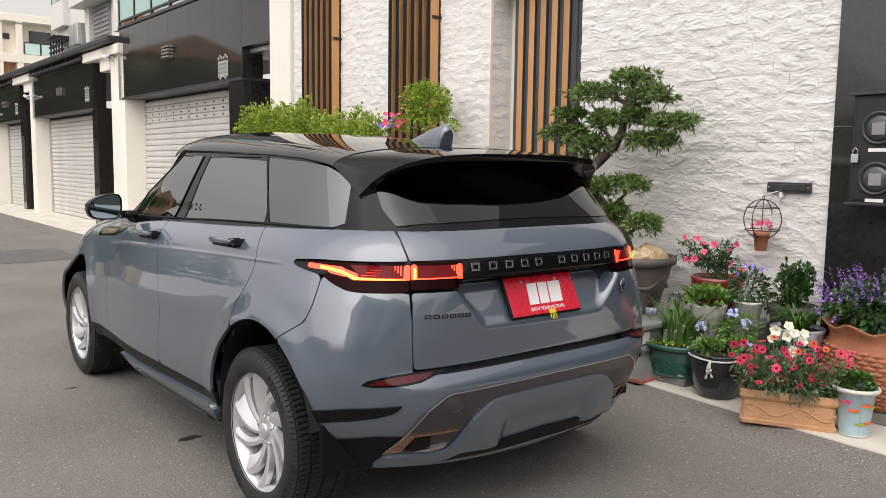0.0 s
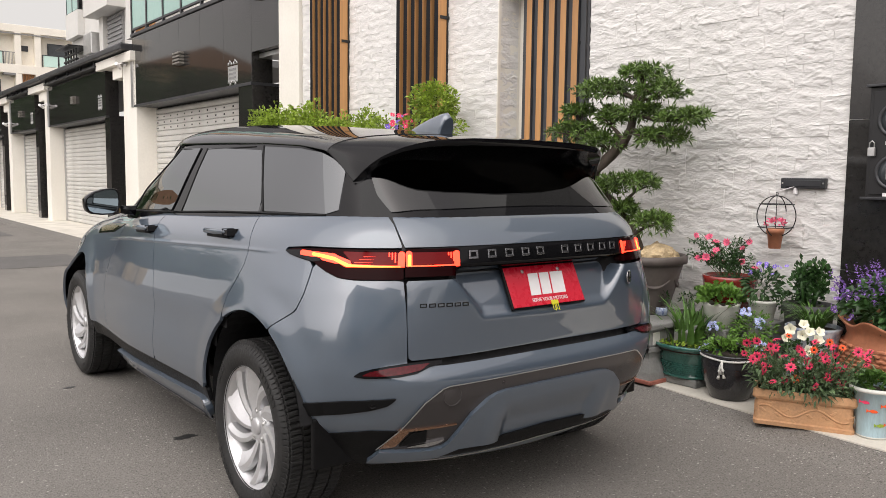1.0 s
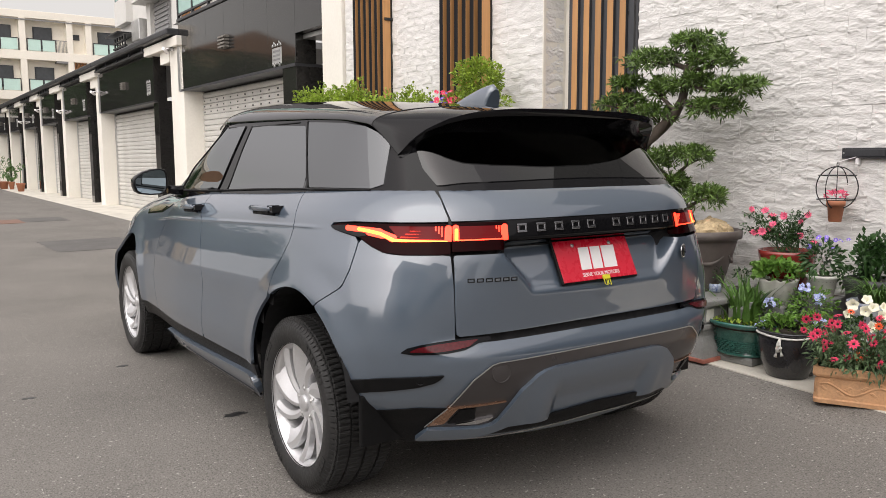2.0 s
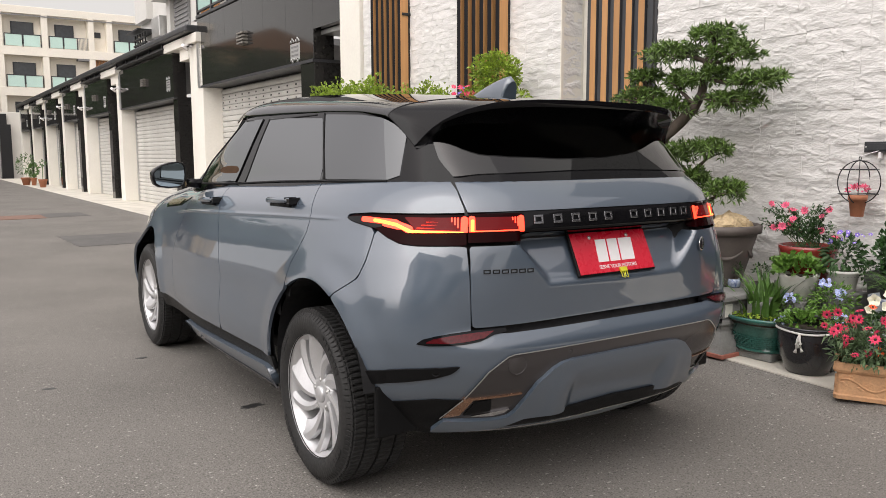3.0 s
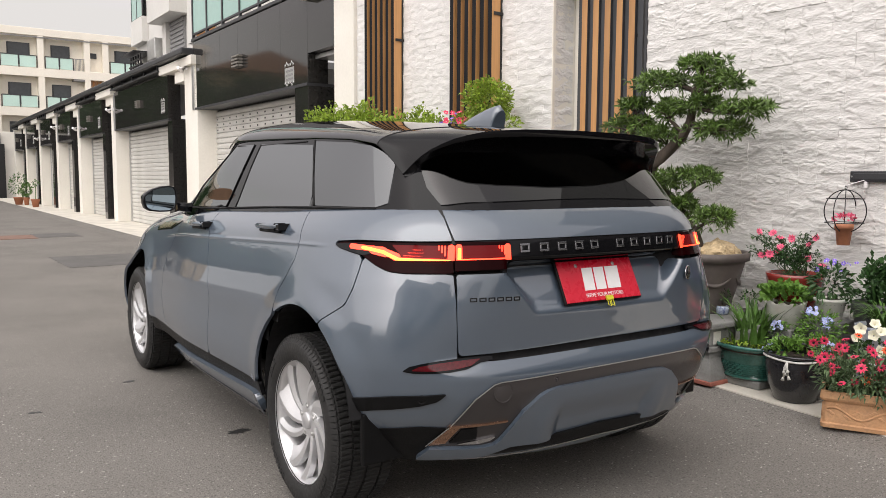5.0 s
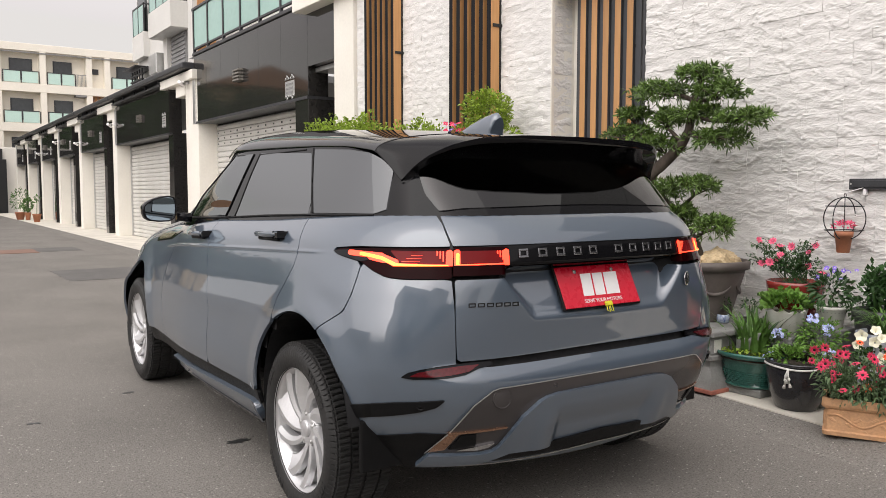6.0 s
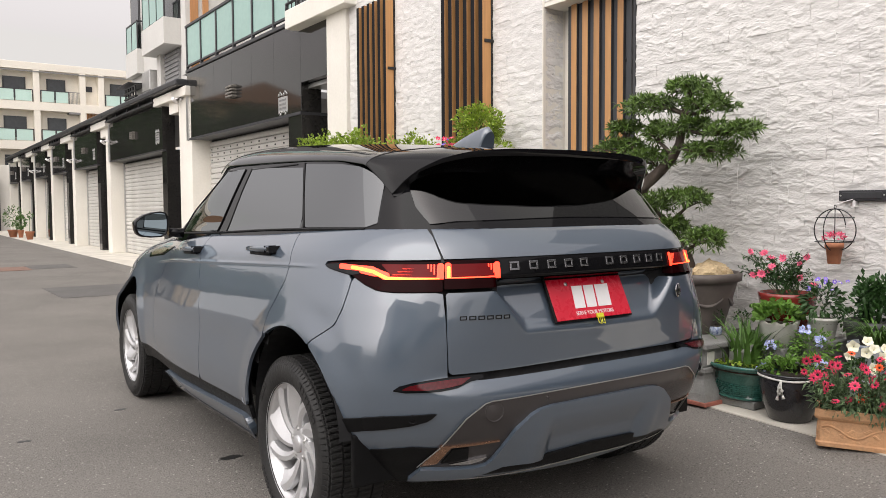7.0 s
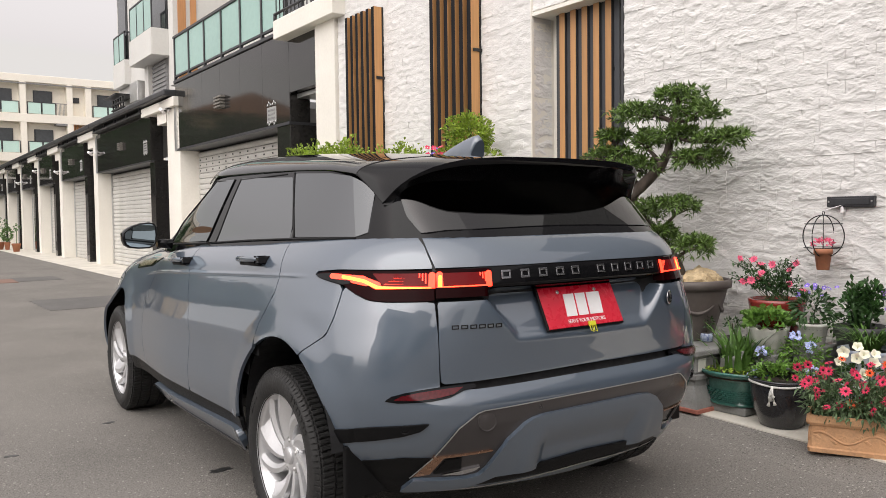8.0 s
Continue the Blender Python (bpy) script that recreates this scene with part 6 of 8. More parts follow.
M_LEAFLIME = surface("leaf_lime", (0.245, 0.345, 0.038), 0.42, vary=0.22, scale=9.0, fine=60.0, random_island=0.35, spec=0.4)
M_LEAFGREY = surface("leaf_grey_green", (0.10, 0.16, 0.07), 0.5, vary=0.2, scale=9.0, fine=60.0, random_island=0.35)
M_NEEDLE = surface("podocarpus_leaf", (0.095, 0.160, 0.032), 0.38, vary=0.28, scale=7.0, fine=60.0, random_island=0.50, spec=0.45)
M_BARK = surface("bark", (0.075, 0.058, 0.045), 0.85, vary=0.25, scale=14.0, fine=80.0, bump=0.006, bump_scale=50.0, stretch=(1, 1, 0.35))
M_SOIL = surface("soil", (0.035, 0.026, 0.018), 0.95, vary=0.3, scale=30.0, fine=200.0, bump=0.01, bump_scale=70.0)
M_PEBBLE = surface("white_gravel", (0.68, 0.66, 0.62), 0.7, vary=0.12, scale=30.0, fine=120.0, random_island=0.15, bump=0.004, bump_scale=90.0)
M_ROCK = surface("tan_rock", (0.52, 0.40, 0.24), 0.8, vary=0.25, scale=14.0, fine=90.0, bump=0.012, bump_scale=40.0)
M_CEMENT = surface("grey_cement", (0.235, 0.235, 0.225), 0.85, vary=0.14, scale=7.0, fine=90.0, bump=0.004, bump_scale=60.0, dirt=(0.12, 0.12, 0.105), dirt_scale=5.0, dirt_amount=0.5)
M_REDTILE = surface("red_clay_tile", (0.34, 0.12, 0.085), 0.7, vary=0.15, scale=9.0, fine=80.0)
M_BROWNPOT = surface("taupe_plastic_pot", (0.105, 0.088, 0.080), 0.55, vary=0.08, scale=6.0, fine=60.0, dirt=(0.25, 0.22, 0.19), dirt_scale=6.0, dirt_amount=0.25)
M_GREENPOT = surface("green_glaze", (0.035, 0.13, 0.105), 0.16, vary=0.25, scale=12.0, fine=80.0, coat=0.5)
M_BLACKPOT = surface("black_glaze", (0.018, 0.018, 0.022), 0.22, vary=0.2, scale=9.0, fine=60.0, coat=0.4, dirt=(0.08, 0.075, 0.07), dirt_scale=8.0, dirt_amount=0.25)
M_WHITEPOT = surface("white_pot", (0.66, 0.65, 0.60), 0.45, vary=0.07, scale=8.0, fine=60.0, dirt=(0.36, 0.34, 0.28), dirt_scale=9.0, dirt_amount=0.4)
M_REDPOT = surface("red_glaze", (0.23, 0.028, 0.022), 0.22, vary=0.15, scale=6.0, fine=50.0, coat=0.4)
M_TERRACOTTA = surface("terracotta", (0.42, 0.165, 0.085), 0.72, vary=0.14, scale=8.0, fine=70.0, random_island=0.10, dirt=(0.24, 0.11, 0.07), dirt_scale=7.0, dirt_amount=0.4)
M_SANDPOT = surface("sand_terracotta", (0.56, 0.32, 0.17), 0.75, vary=0.14, scale=10.0, fine=80.0, bump=0.004, bump_scale=40.0, dirt=(0.40, 0.20, 0.09), dirt_scale=8.0, dirt_amount=0.6)
M_PALEGLAZE = surface("blue_white_glaze", (0.55, 0.58, 0.62), 0.2, vary=0.12, scale=14.0, fine=60.0, coat=0.4, dirt=(0.10, 0.14, 0.26), dirt_scale=26.0, dirt_amount=0.9)
M_BLUEGLAZE = surface("cobalt_white_glaze", (0.40, 0.46, 0.56), 0.2, vary=0.12, scale=30.0, fine=90.0, coat=0.4, dirt=(0.03, 0.06, 0.22), dirt_scale=60.0, dirt_amount=1.0)
M_FISHPOT = surface("pale_blue_pot", (0.36, 0.48, 0.52), 0.35, vary=0.12, scale=10.0, fine=60.0, stretch=(6, 6, 0.4))
M_GREYPOT = surface("dark_grey_bowl", (0.055, 0.055, 0.058), 0.5, vary=0.15, scale=9.0, fine=60.0)
M_PINK = surface("pink_petal", (0.80, 0.13, 0.24), 0.55, vary=0.12, random_island=0.25)
M_RED = surface("crimson_petal", (0.70, 0.045, 0.12), 0.55, vary=0.12, random_island=0.25)
M_FLAME = surface("orange_red_petal", (0.78, 0.10, 0.02), 0.55, vary=0.12, random_island=0.2)
M_PURPLE = surface("purple_petal", (0.23, 0.12, 0.42), 0.6, vary=0.15, random_island=0.4)
M_BLUE = surface("pale_blue_petal", (0.42, 0.47, 0.78), 0.6, vary=0.1, random_island=0.2)
M_VIOLET = surface("violet_petal", (0.22, 0.14, 0.62), 0.6, vary=0.1, random_island=0.25)
M_CREAM = surface("cream_petal", (0.80, 0.78, 0.62), 0.55, vary=0.06, random_island=0.1)
M_CORD = surface("white_cord", (0.70, 0.69, 0.65), 0.8, vary=0.1, scale=60.0)


def leaf(bm, base, tip_dir, up, length, width, mat=0, droop=0.25, fold=0.25):
    """One leaf: a folded blade of four faces with a pointed end."""
    d = tip_dir.normalized()
    side = d.cross(up)
    if side.length < 1e-4:
        side = d.cross(Vector((1, 0, 0)))
    side.normalize()
    n = side.cross(d)
    mid = base + d * length * 0.5 + n * length * 0.05
    end = base + d * length - Vector((0, 0, 1)) * length * droop
    l0 = bm.verts.new(mid + side * width * 0.5 + n * width * fold)
    r0 = bm.verts.new(mid - side * width * 0.5 + n * width * fold)
    b0, m0, e0 = bm.verts.new(base), bm.verts.new(mid), bm.verts.new(end)
    for tri in ((b0, m0, l0), (b0, r0, m0), (m0, e0, l0), (m0, r0, e0)):
        f = bm.faces.new(tri)
        f.material_index = mat


def unit(rng, up=0.0):
    while True:
        v = Vector((rng.uniform(-1, 1), rng.uniform(-1, 1), rng.uniform(-1, 1)))
        if 0.05 < v.length < 1:
            v.normalize()
            v.z += up
            return v.normalized()


def clump(bm, rng, centre, radii, count, length, width, up=0.35, mat=0, shell=0.45, droop=0.25, top=False):
    """Leaves spread through a rounded volume, thickest near its outside."""
    c = Vector(centre)
    for _ in range(count):
        d = unit(rng)
        if top and d.z < -0.25:
            d.z = -d.z
        q = shell + (1 - shell) * rng.random() ** 0.6
        wob = 1 + 0.22 * noise.noise(Vector(centre) * 3 + d * 2.2)
        p = c + Vector((d.x * radii[0], d.y * radii[1], d.z * radii[2])) * q * wob
        leaf(bm, p, d + Vector((0, 0, up)) + unit(rng) * 0.5, unit(rng, 0.6), length * rng.uniform(0.65, 1.25), width * rng.uniform(0.7, 1.2), mat, droop)


def rosette(bm, rng, p, d, count, length, width, mat=0):
    """A tuft of narrow leaves at a shoot's end."""
    for k in range(count):
        out = (d * rng.uniform(0.25, 1.0) + unit(rng) * 0.9).normalized()
        leaf(bm, p, out, unit(rng, 0.8), length * rng.uniform(0.7, 1.15), width, mat, droop=0.08, fold=0.1)


def flower(petals, radius, centre_r, mats, cup=0.25, layers=1, seed=1):
    """A flower head facing +z, its petals separate blades round a small button."""
    rng = random.Random(seed)
    bm = bmesh.new()
    for ly in range(layers):
        r = radius * (1 - 0.28 * ly)
        for k in range(petals):
            a = 2 * math.pi * (k + 0.5 * ly) / petals + rng.uniform(-0.08, 0.08)
            d = Vector((math.cos(a), math.sin(a), cup + 0.35 * ly))
            leaf(bm, Vector((math.cos(a), math.sin(a), 0)) * centre_r * 0.6, d, Vector((0, 0, 1)), r * rng.uniform(0.9, 1.08), r * 4.4 / petals, 0, droop=0.05, fold=0.1)
    lathe(bm, [(centre_r, -0.002), (centre_r, 0.002 + radius * 0.12), (centre_r * 0.5, radius * 0.2), (0, radius * 0.22)], 8, mat=1)
    me = bpy.data.meshes.new("flower")
    bm.to_mesh(me)
    bm.free()
    for m in mats:
        me.materials.append(m)
    return me


def blooms(parent, data, spots, rng, scale=(0.8, 1.15), lean=0.8, towards=(-0.6, -0.5, 0.6), name="flower"):
    for p in spots:
        d = (Vector(towards) + unit(rng) * lean).normalized()
        ob = new(name, data)
        ob.parent = parent
        s = rng.uniform(*scale)
        ob.matrix_basis = Matrix.Translation(p) @ d.to_track_quat("Z", "Y").to_matrix().to_4x4() @ Matrix.Rotation(rng.uniform(0, 6.28), 4, "Z") @ Matrix.Scale(s, 4)


def pot(parent, profile, mat, steps_n=36, soil=None, label="", squash=(1, 1), ripple=None, name="pot"):
    ob = part(name, lathe(bmesh.new(), profile, steps_n, squash=squash, ripple=ripple), mat, parent, label)
    if soil:
        bm = bmesh.new()
        lathe(bm, [(soil[0], soil[1] - 0.02), (soil[0], soil[1]), (soil[0] * 0.6, soil[1] + 0.008), (0.0, soil[1] + 0.012)], 24, squash=squash)
        part("soil", bm, M_SOIL, parent)
    return ob


def at(x, y, z=0.028, turn=0.0):
    return STREET @ pose(x, y, z, 0, 0, turn)


# concrete pedestal
ped = thing("pedestal", "stacked grey cement blocks on red tiles carrying pots", "pedestal", m=STREET @ Matrix.Diagonal((1, 1, 0.87, 1)) @ Matrix.Translation((0, 0, 0.004)))
part("tile_base", boxm(1.775, 2.46, 0.09, 0.86, 0.028, 0.055, bevel=0.004), M_REDTILE, ped, "flat red clay tiles")
bm = bmesh.new()
rows = [[(1.79, 0.105), (2.44, 0.105), (2.44, 0.84), (1.79, 0.84)], [(1.80, 0.115), (2.43, 0.115), (2.43, 0.83), (1.80, 0.83)], [(1.835, 0.15), (2.40, 0.15), (2.40, 0.80), (1.835, 0.80)], [(1.835, 0.15), (2.40, 0.15), (2.40, 0.80), (1.835, 0.80)]]
vs = [[bm.verts.new((x, y, z)) for x, y in r] for r, z in zip(rows, (0.056, 0.105, 0.20, 0.245))]
for r0, r1 in zip(vs, vs[1:]):
    for k in range(4):
        bm.faces.new((r0[k], r0[(k + 1) % 4], r1[(k + 1) % 4], r1[k]))
bm.faces.new(vs[0][::-1])
bm.faces.new(vs[-1])
part("block", bm, M_CEMENT, ped)
part("block", boxm(1.815, 2.42, 0.13, 0.82, 0.247, 0.285, bevel=0.006), M_CEMENT, ped)
part("block", boxm(1.83, 2.41, 0.145, 0.81, 0.287, 0.41, bevel=0.008), M_CEMENT, ped)
part("inset", boxm(1.86, 1.93, 0.141, 0.149, 0.30, 0.39, bevel=0.004), M_WHITEPOT, ped, "pale ornamental inset")
part("cap", boxm(1.80, 2.45, 0.11, 0.85, 0.412, 0.455, bevel=0.01), M_CEMENT, ped)
part("side_block", boxm(2.02, 2.56, -0.03, 0.108, 0.03, 0.40, bevel=0.01), M_CEMENT, ped)

# bonsai podocarpus in the taupe pot
POT = (2.20, 0.52)
tree = thing("bonsai_tree", "old cloud-pruned podocarpus in a taupe pot with white gravel", "tree", m=at(POT[0], POT[1], 0.400))
pot(tree, [(0.195, 0.0), (0.20, 0.01), (0.285, 0.315), (0.288, 0.330), (0.300, 0.335), (0.315, 0.340), (0.318, 0.385), (0.30, 0.393), (0.288, 0.385), (0.282, 0.345)], M_BROWNPOT, 48, label="large taupe pot with raised swags")
for k in range(6):
    a0 = math.pi * 2 * k / 6
    bm = bmesh.new()
    pts = []
    for i in range(9):
        a = a0 + (i - 4) * 0.105
        z = 0.235 - 0.05 * (1 - ((i - 4) / 4) ** 2)
        r = 0.20 + (0.285 - 0.20) * (z / 0.315) + 0.002
        pts.append((r * math.cos(a), r * math.sin(a), z))
    tube(bm, pts, 0.010, 6, radii=[0.004, 0.007, 0.010, 0.013, 0.015, 0.013, 0.010, 0.007, 0.004])
    part("swag", bm, M_BROWNPOT, tree)
rng = random.Random(11)
bm = bmesh.new()
lathe(bm, [(0.285, 0.340), (0.285, 0.355), (0.15, 0.363), (0, 0.365)], 32)
for _ in range(260):
    a, r = rng.uniform(0, 6.283), 0.27 * math.sqrt(rng.random())
    m = Matrix.Translation((r * math.cos(a), r * math.sin(a), 0.361)) @ Euler((rng.uniform(0, 3), rng.uniform(0, 3), 0)).to_matrix().to_4x4() @ Matrix.Diagonal((1, 0.8, 0.6, 1))
    bmesh.ops.create_icosphere(bm, subdivisions=1, radius=rng.uniform(0.008, 0.016), matrix=m)
tagged(part("gravel", bm, M_PEBBLE, tree, "white gravel"), kind="stuff")
for k, (dx, dy, sz) in enumerate(((-0.06, -0.16, 0.085), (0.05, -0.10, 0.11), (-0.15, -0.05, 0.06), (0.12, -0.16, 0.06))):
    bm = bmesh.new()
    bmesh.ops.create_icosphere(bm, subdivisions=3, radius=sz)
    for v in bm.verts:
        v.co *= 1 + 0.35 * noise.noise(v.co * 22 + Vector((k, 0, 0))) + 0.2 * noise.noise(v.co * 60)
        v.co.z = v.co.z * 0.75 + 0.385
        v.co.x += dx
        v.co.y += dy
    part("rock", bm, M_ROCK, tree, "knobbly tan rock")
part("tag", boxm(-0.22, -0.215, -0.17, -0.10, 0.36, 0.435, bevel=0.002), M_STEEL, tree, "grey metal plant tag")


def rel(y, z, dx=0.0):
    return Vector((dx, y - POT[1], z - 0.400))


trunk_pts = [rel(0.52, 0.74), rel(0.60, 0.90, 0.02), rel(0.74, 1.06, 0.03), rel(0.88, 1.20, 0.0), rel(0.93, 1.30, -0.02), rel(0.88, 1.40), rel(0.78, 1.47), rel(0.68, 1.56), rel(0.63, 1.64), rel(0.61, 1.74), rel(0.60, 1.84), rel(0.55, 1.94), rel(0.53, 2.0)]
bm = tube(bmesh.new(), trunk_pts, 0.03, 10, radii=[0.058, 0.05, 0.045, 0.043, 0.042, 0.042, 0.038, 0.034, 0.03, 0.027, 0.023, 0.016, 0.01])
PADS = [(0.52, 2.02, 0.21, 0.07), (0.86, 1.95, 0.26, 0.065), (0.37, 1.89, 0.20, 0.075), (0.19, 1.72, 0.22, 0.05), (0.5, 1.77, 0.2, 0.06), (1.11, 1.67, 0.27, 0.065), (0.84, 1.57, 0.2, 0.08), (0.36, 1.60, 0.27, 0.06), (1.07, 1.81, 0.16, 0.04), (0.77, 1.75, 0.11, 0.08), (0.83, 1.25, 0.17, 0.09), (0.55, 1.30, 0.21, 0.065), (0.64, 1.11, 0.11, 0.06), (0.40, 1.035, 0.16, 0.06)]
PADS = [(y + 0.03, z - 0.03, hy * 0.85, hz * 0.88) for y, z, hy, hz in PADS]
for i, (y, z, hy, hz) in enumerate(PADS):
    end = rel(y, z - hz * 0.5, rng.uniform(-0.06, 0.06))
    near = min(trunk_pts, key=lambda p: (p - end).length + (0.5 if p.z > end.z + 0.1 else 0))
    mid = near.lerp(end, 0.5) + Vector((rng.uniform(-0.03, 0.03), 0, rng.uniform(-0.02, 0.03)))
    tube(bm, [near, mid, end], 0.012, 7, radii=[0.018, 0.013, 0.006])
    for k in range(5):
        tip = rel(y + rng.uniform(-0.8, 0.8) * hy, z + rng.uniform(-0.3, 0.5) * hz, rng.uniform(-0.16, 0.16))
        tube(bm, [mid.lerp(end, 0.6), (mid.lerp(end, 0.6) + tip) / 2 + Vector((0, 0, 0.012)), tip], 0.005, 5, radii=[0.007, 0.005, 0.003])
part("trunk", bm, M_BARK, tree, "gnarled dark trunk with bare limbs")
crown = bmesh.new()
for i, (y, z, hy, hz) in enumerate(PADS):
    count = int(60 + 400 * hy)
    for _ in range(count):
        d = unit(rng)
        if d.z < -0.35 and rng.random() < 0.7:
            d.z = -d.z
        q = rng.random() ** 0.4
        wob = 1 + 0.35 * noise.noise(Vector((y * 4, z * 4, i)) + d * 1.8)
        p = rel(y + d.y * hy * q * wob, z + d.z * hz * q * wob * 1.15, d.x * min(hy, 0.2) * 0.95 * q * wob)
        rosette(crown, rng, p, (d + Vector((0, 0, 0.5))).normalized(), 9, 0.056, 0.0105)
part("crown", crown, M_NEEDLE, tree, "clouds of narrow dark green leaves")


def block_stand(x, y, w, z1, mat=M_CEMENT, label="rough grey cement block used as a stand"):
    b = thing("cement_block", label, "block", "cement blocks", at(x, y))
    part("block", boxm(-w / 2, w / 2, -w / 2, w / 2, 0.0, z1 - 0.028, bevel=0.008), mat, b)


# green oval pot of iris
block_stand(2.06, 0.0, 0.24, 0.075)
iris = thing("potted_iris", "sword-leaved iris in a green glazed basket-weave pot", "potted plant", "potted plants", at(2.05, 0.02, 0.075))
pot(iris, [(0.13, 0.0), (0.150, 0.004), (0.152, 0.016), (0.142, 0.022), (0.158, 0.10), (0.162, 0.105), (0.165, 0.15), (0.185, 0.175), (0.205, 0.185), (0.212, 0.198), (0.205, 0.210), (0.192, 0.205), (0.185, 0.18)], M_GREENPOT, 48, soil=(0.185, 0.185), label="green glazed oval pot", squash=(0.9, 1.12))
weave = bmesh.new()
for row in range(6):
    for k in range(34):
        a = 2 * math.pi * (k + 0.5 * (row % 2)) / 34
        r = 0.143 + 0.016 * (row / 5) + 0.002
        m = Matrix.Translation((r * 0.9 * math.cos(a), r * 1.12 * math.sin(a), 0.030 + row * 0.0125)) @ Matrix.Rotation(a, 4, "Z")
        box(weave, -0.003, 0.004, -0.011, 0.011, -0.0042, 0.0042, turn=m)
tagged(part("weave", weave, M_GREENPOT, iris, "raised woven pattern"), kind="stuff")
rng = random.Random(21)
bm = bmesh.new()
for _ in range(64):
    a, r = rng.uniform(0, 6.28), 0.13 * math.sqrt(rng.random())
    base = Vector((r * math.cos(a), r * math.sin(a), 0.185))
    out = Vector((math.cos(a) * 0.45 + rng.uniform(-0.3, 0.3), math.sin(a) * 0.5 + rng.uniform(-0.3, 0.3), 0)) * 0.55
    h, w = rng.uniform(0.22, 0.44), rng.uniform(0.008, 0.014)
    side = Vector((-math.sin(a), math.cos(a), 0)) * w
    prev = None
    for i in range(6):
        q = i / 5
        p = base + out * q * q * 0.42 + Vector((0, 0, h * (q - 0.28 * q * q * (1 if rng.random() < 0.9 else 2))))
        cur = (bm.verts.new(p - side * (1 - q ** 2.5) + Vector((0, 0, 0.001))), bm.verts.new(p + side * (1 - q ** 2.5)))
        if prev:
            bm.faces.new((prev[0], prev[1], cur[1], cur[0]))
        prev = cur
part("sword_leaves", bm, M_LEAF, iris, "long green sword leaves")
bm = bmesh.new()
for _ in range(210):
    a, r = rng.uniform(0, 6.28), 0.18 * math.sqrt(rng.random())
    leaf(bm, Vector((r * 0.9 * math.cos(a), r * 1.1 * math.sin(a), 0.19 + rng.uniform(0, 0.02))), unit(rng, 0.5), Vector((0, 0, 1)), 0.03, 0.022, droop=0.1)
part("ground_cover", bm, M_LEAFLIME, iris, "small round-leaved ground cover")

# black round pot with cord
blk = thing("potted_plant", "low leafy plant in a round black pot tied with white cord", "potted plant", "potted plants", at(1.96, -0.33))
pot(blk, [(0.105, 0.0), (0.112, 0.004), (0.145, 0.09), (0.165, 0.19), (0.166, 0.225), (0.158, 0.25), (0.170, 0.257), (0.172, 0.268), (0.160, 0.272), (0.150, 0.262), (0.148, 0.24)], M_BLACKPOT, 44, soil=(0.15, 0.245), label="round black glazed pot")
bm = bmesh.new()
ring = [(0.1685 * math.cos(a), 0.1685 * math.sin(a), 0.246 + 0.004 * math.sin(3 * a)) for a in steps(0, 6.283, 40)]
tube(bm, ring, 0.006, 6)
k0 = Vector((-0.165, -0.045, 0.245))
for dy, dz in ((-0.012, -0.075), (0.014, -0.085), (0.004, -0.055)):
    tube(bm, [k0, k0 + Vector((-0.012, dy * 0.6, dz * 0.4)), k0 + Vector((-0.006, dy, dz))], 0.0055, 6)
    bmesh.ops.create_icosphere(bm, subdivisions=1, radius=0.010, matrix=Matrix.Translation(k0 + Vector((-0.008, dy * 0.8, dz * 0.7))))
    tube(bm, [k0 + Vector((-0.006, dy, dz)), k0 + Vector((-0.004, dy * 1.5, dz - 0.022))], 0.008, 6, radii=[0.004, 0.010])
part("cord", bm, M_CORD, blk, "knotted white cord")
rng = random.Random(31)
bm = bmesh.new()
clump(bm, rng, (0.02, 0.02, 0.275), (0.15, 0.15, 0.05), 260, 0.04, 0.028, up=0.6, top=True)
part("leaves", bm, M_LEAFLIGHT, blk, "fleshy green leaves")

# terracotta trough of zinnias
ang = math.degrees(math.atan2(-0.41, 0.21))
trough = thing("flower_trough", "sand-coloured terracotta trough full of red zinnias", "planter", "potted plants", at(1.80, -0.845, 0.028, ang))
L2, D2, H2 = 0.235, 0.095, 0.185
bm = bmesh.new()
loops = []
for ex, ey, z in ((0, 0, 0.0), (0.003, 0.003, 0.02), (-0.006, -0.006, 0.026), (-0.008, -0.008, 0.13), (0.004, 0.004, 0.138), (0.010, 0.010, 0.150), (0.006, 0.006, H2), (-0.012, -0.012, H2), (-0.014, -0.014, 0.15)):
    loops.append([bm.verts.new((sx * (L2 + ex) - sx * cx, sy * (D2 + ey) - sy * cy, z)) for sx, sy, cx, cy in ((-1, -1, 0.012, 0), (1, -1, 0.012, 0), (1, -1, 0, 0.012), (1, 1, 0, 0.012), (1, 1, 0.012, 0), (-1, 1, 0.012, 0), (-1, 1, 0, 0.012), (-1, -1, 0, 0.012))])
for r0, r1 in zip(loops, loops[1:]):
    for k in range(8):
        bm.faces.new((r0[k], r0[(k + 1) % 8], r1[(k + 1) % 8], r1[k]))
bm.faces.new(loops[0][::-1])
box_ob = part("trough", bm, M_SANDPOT, trough, "terracotta trough with moulded vines")
bm = bmesh.new()
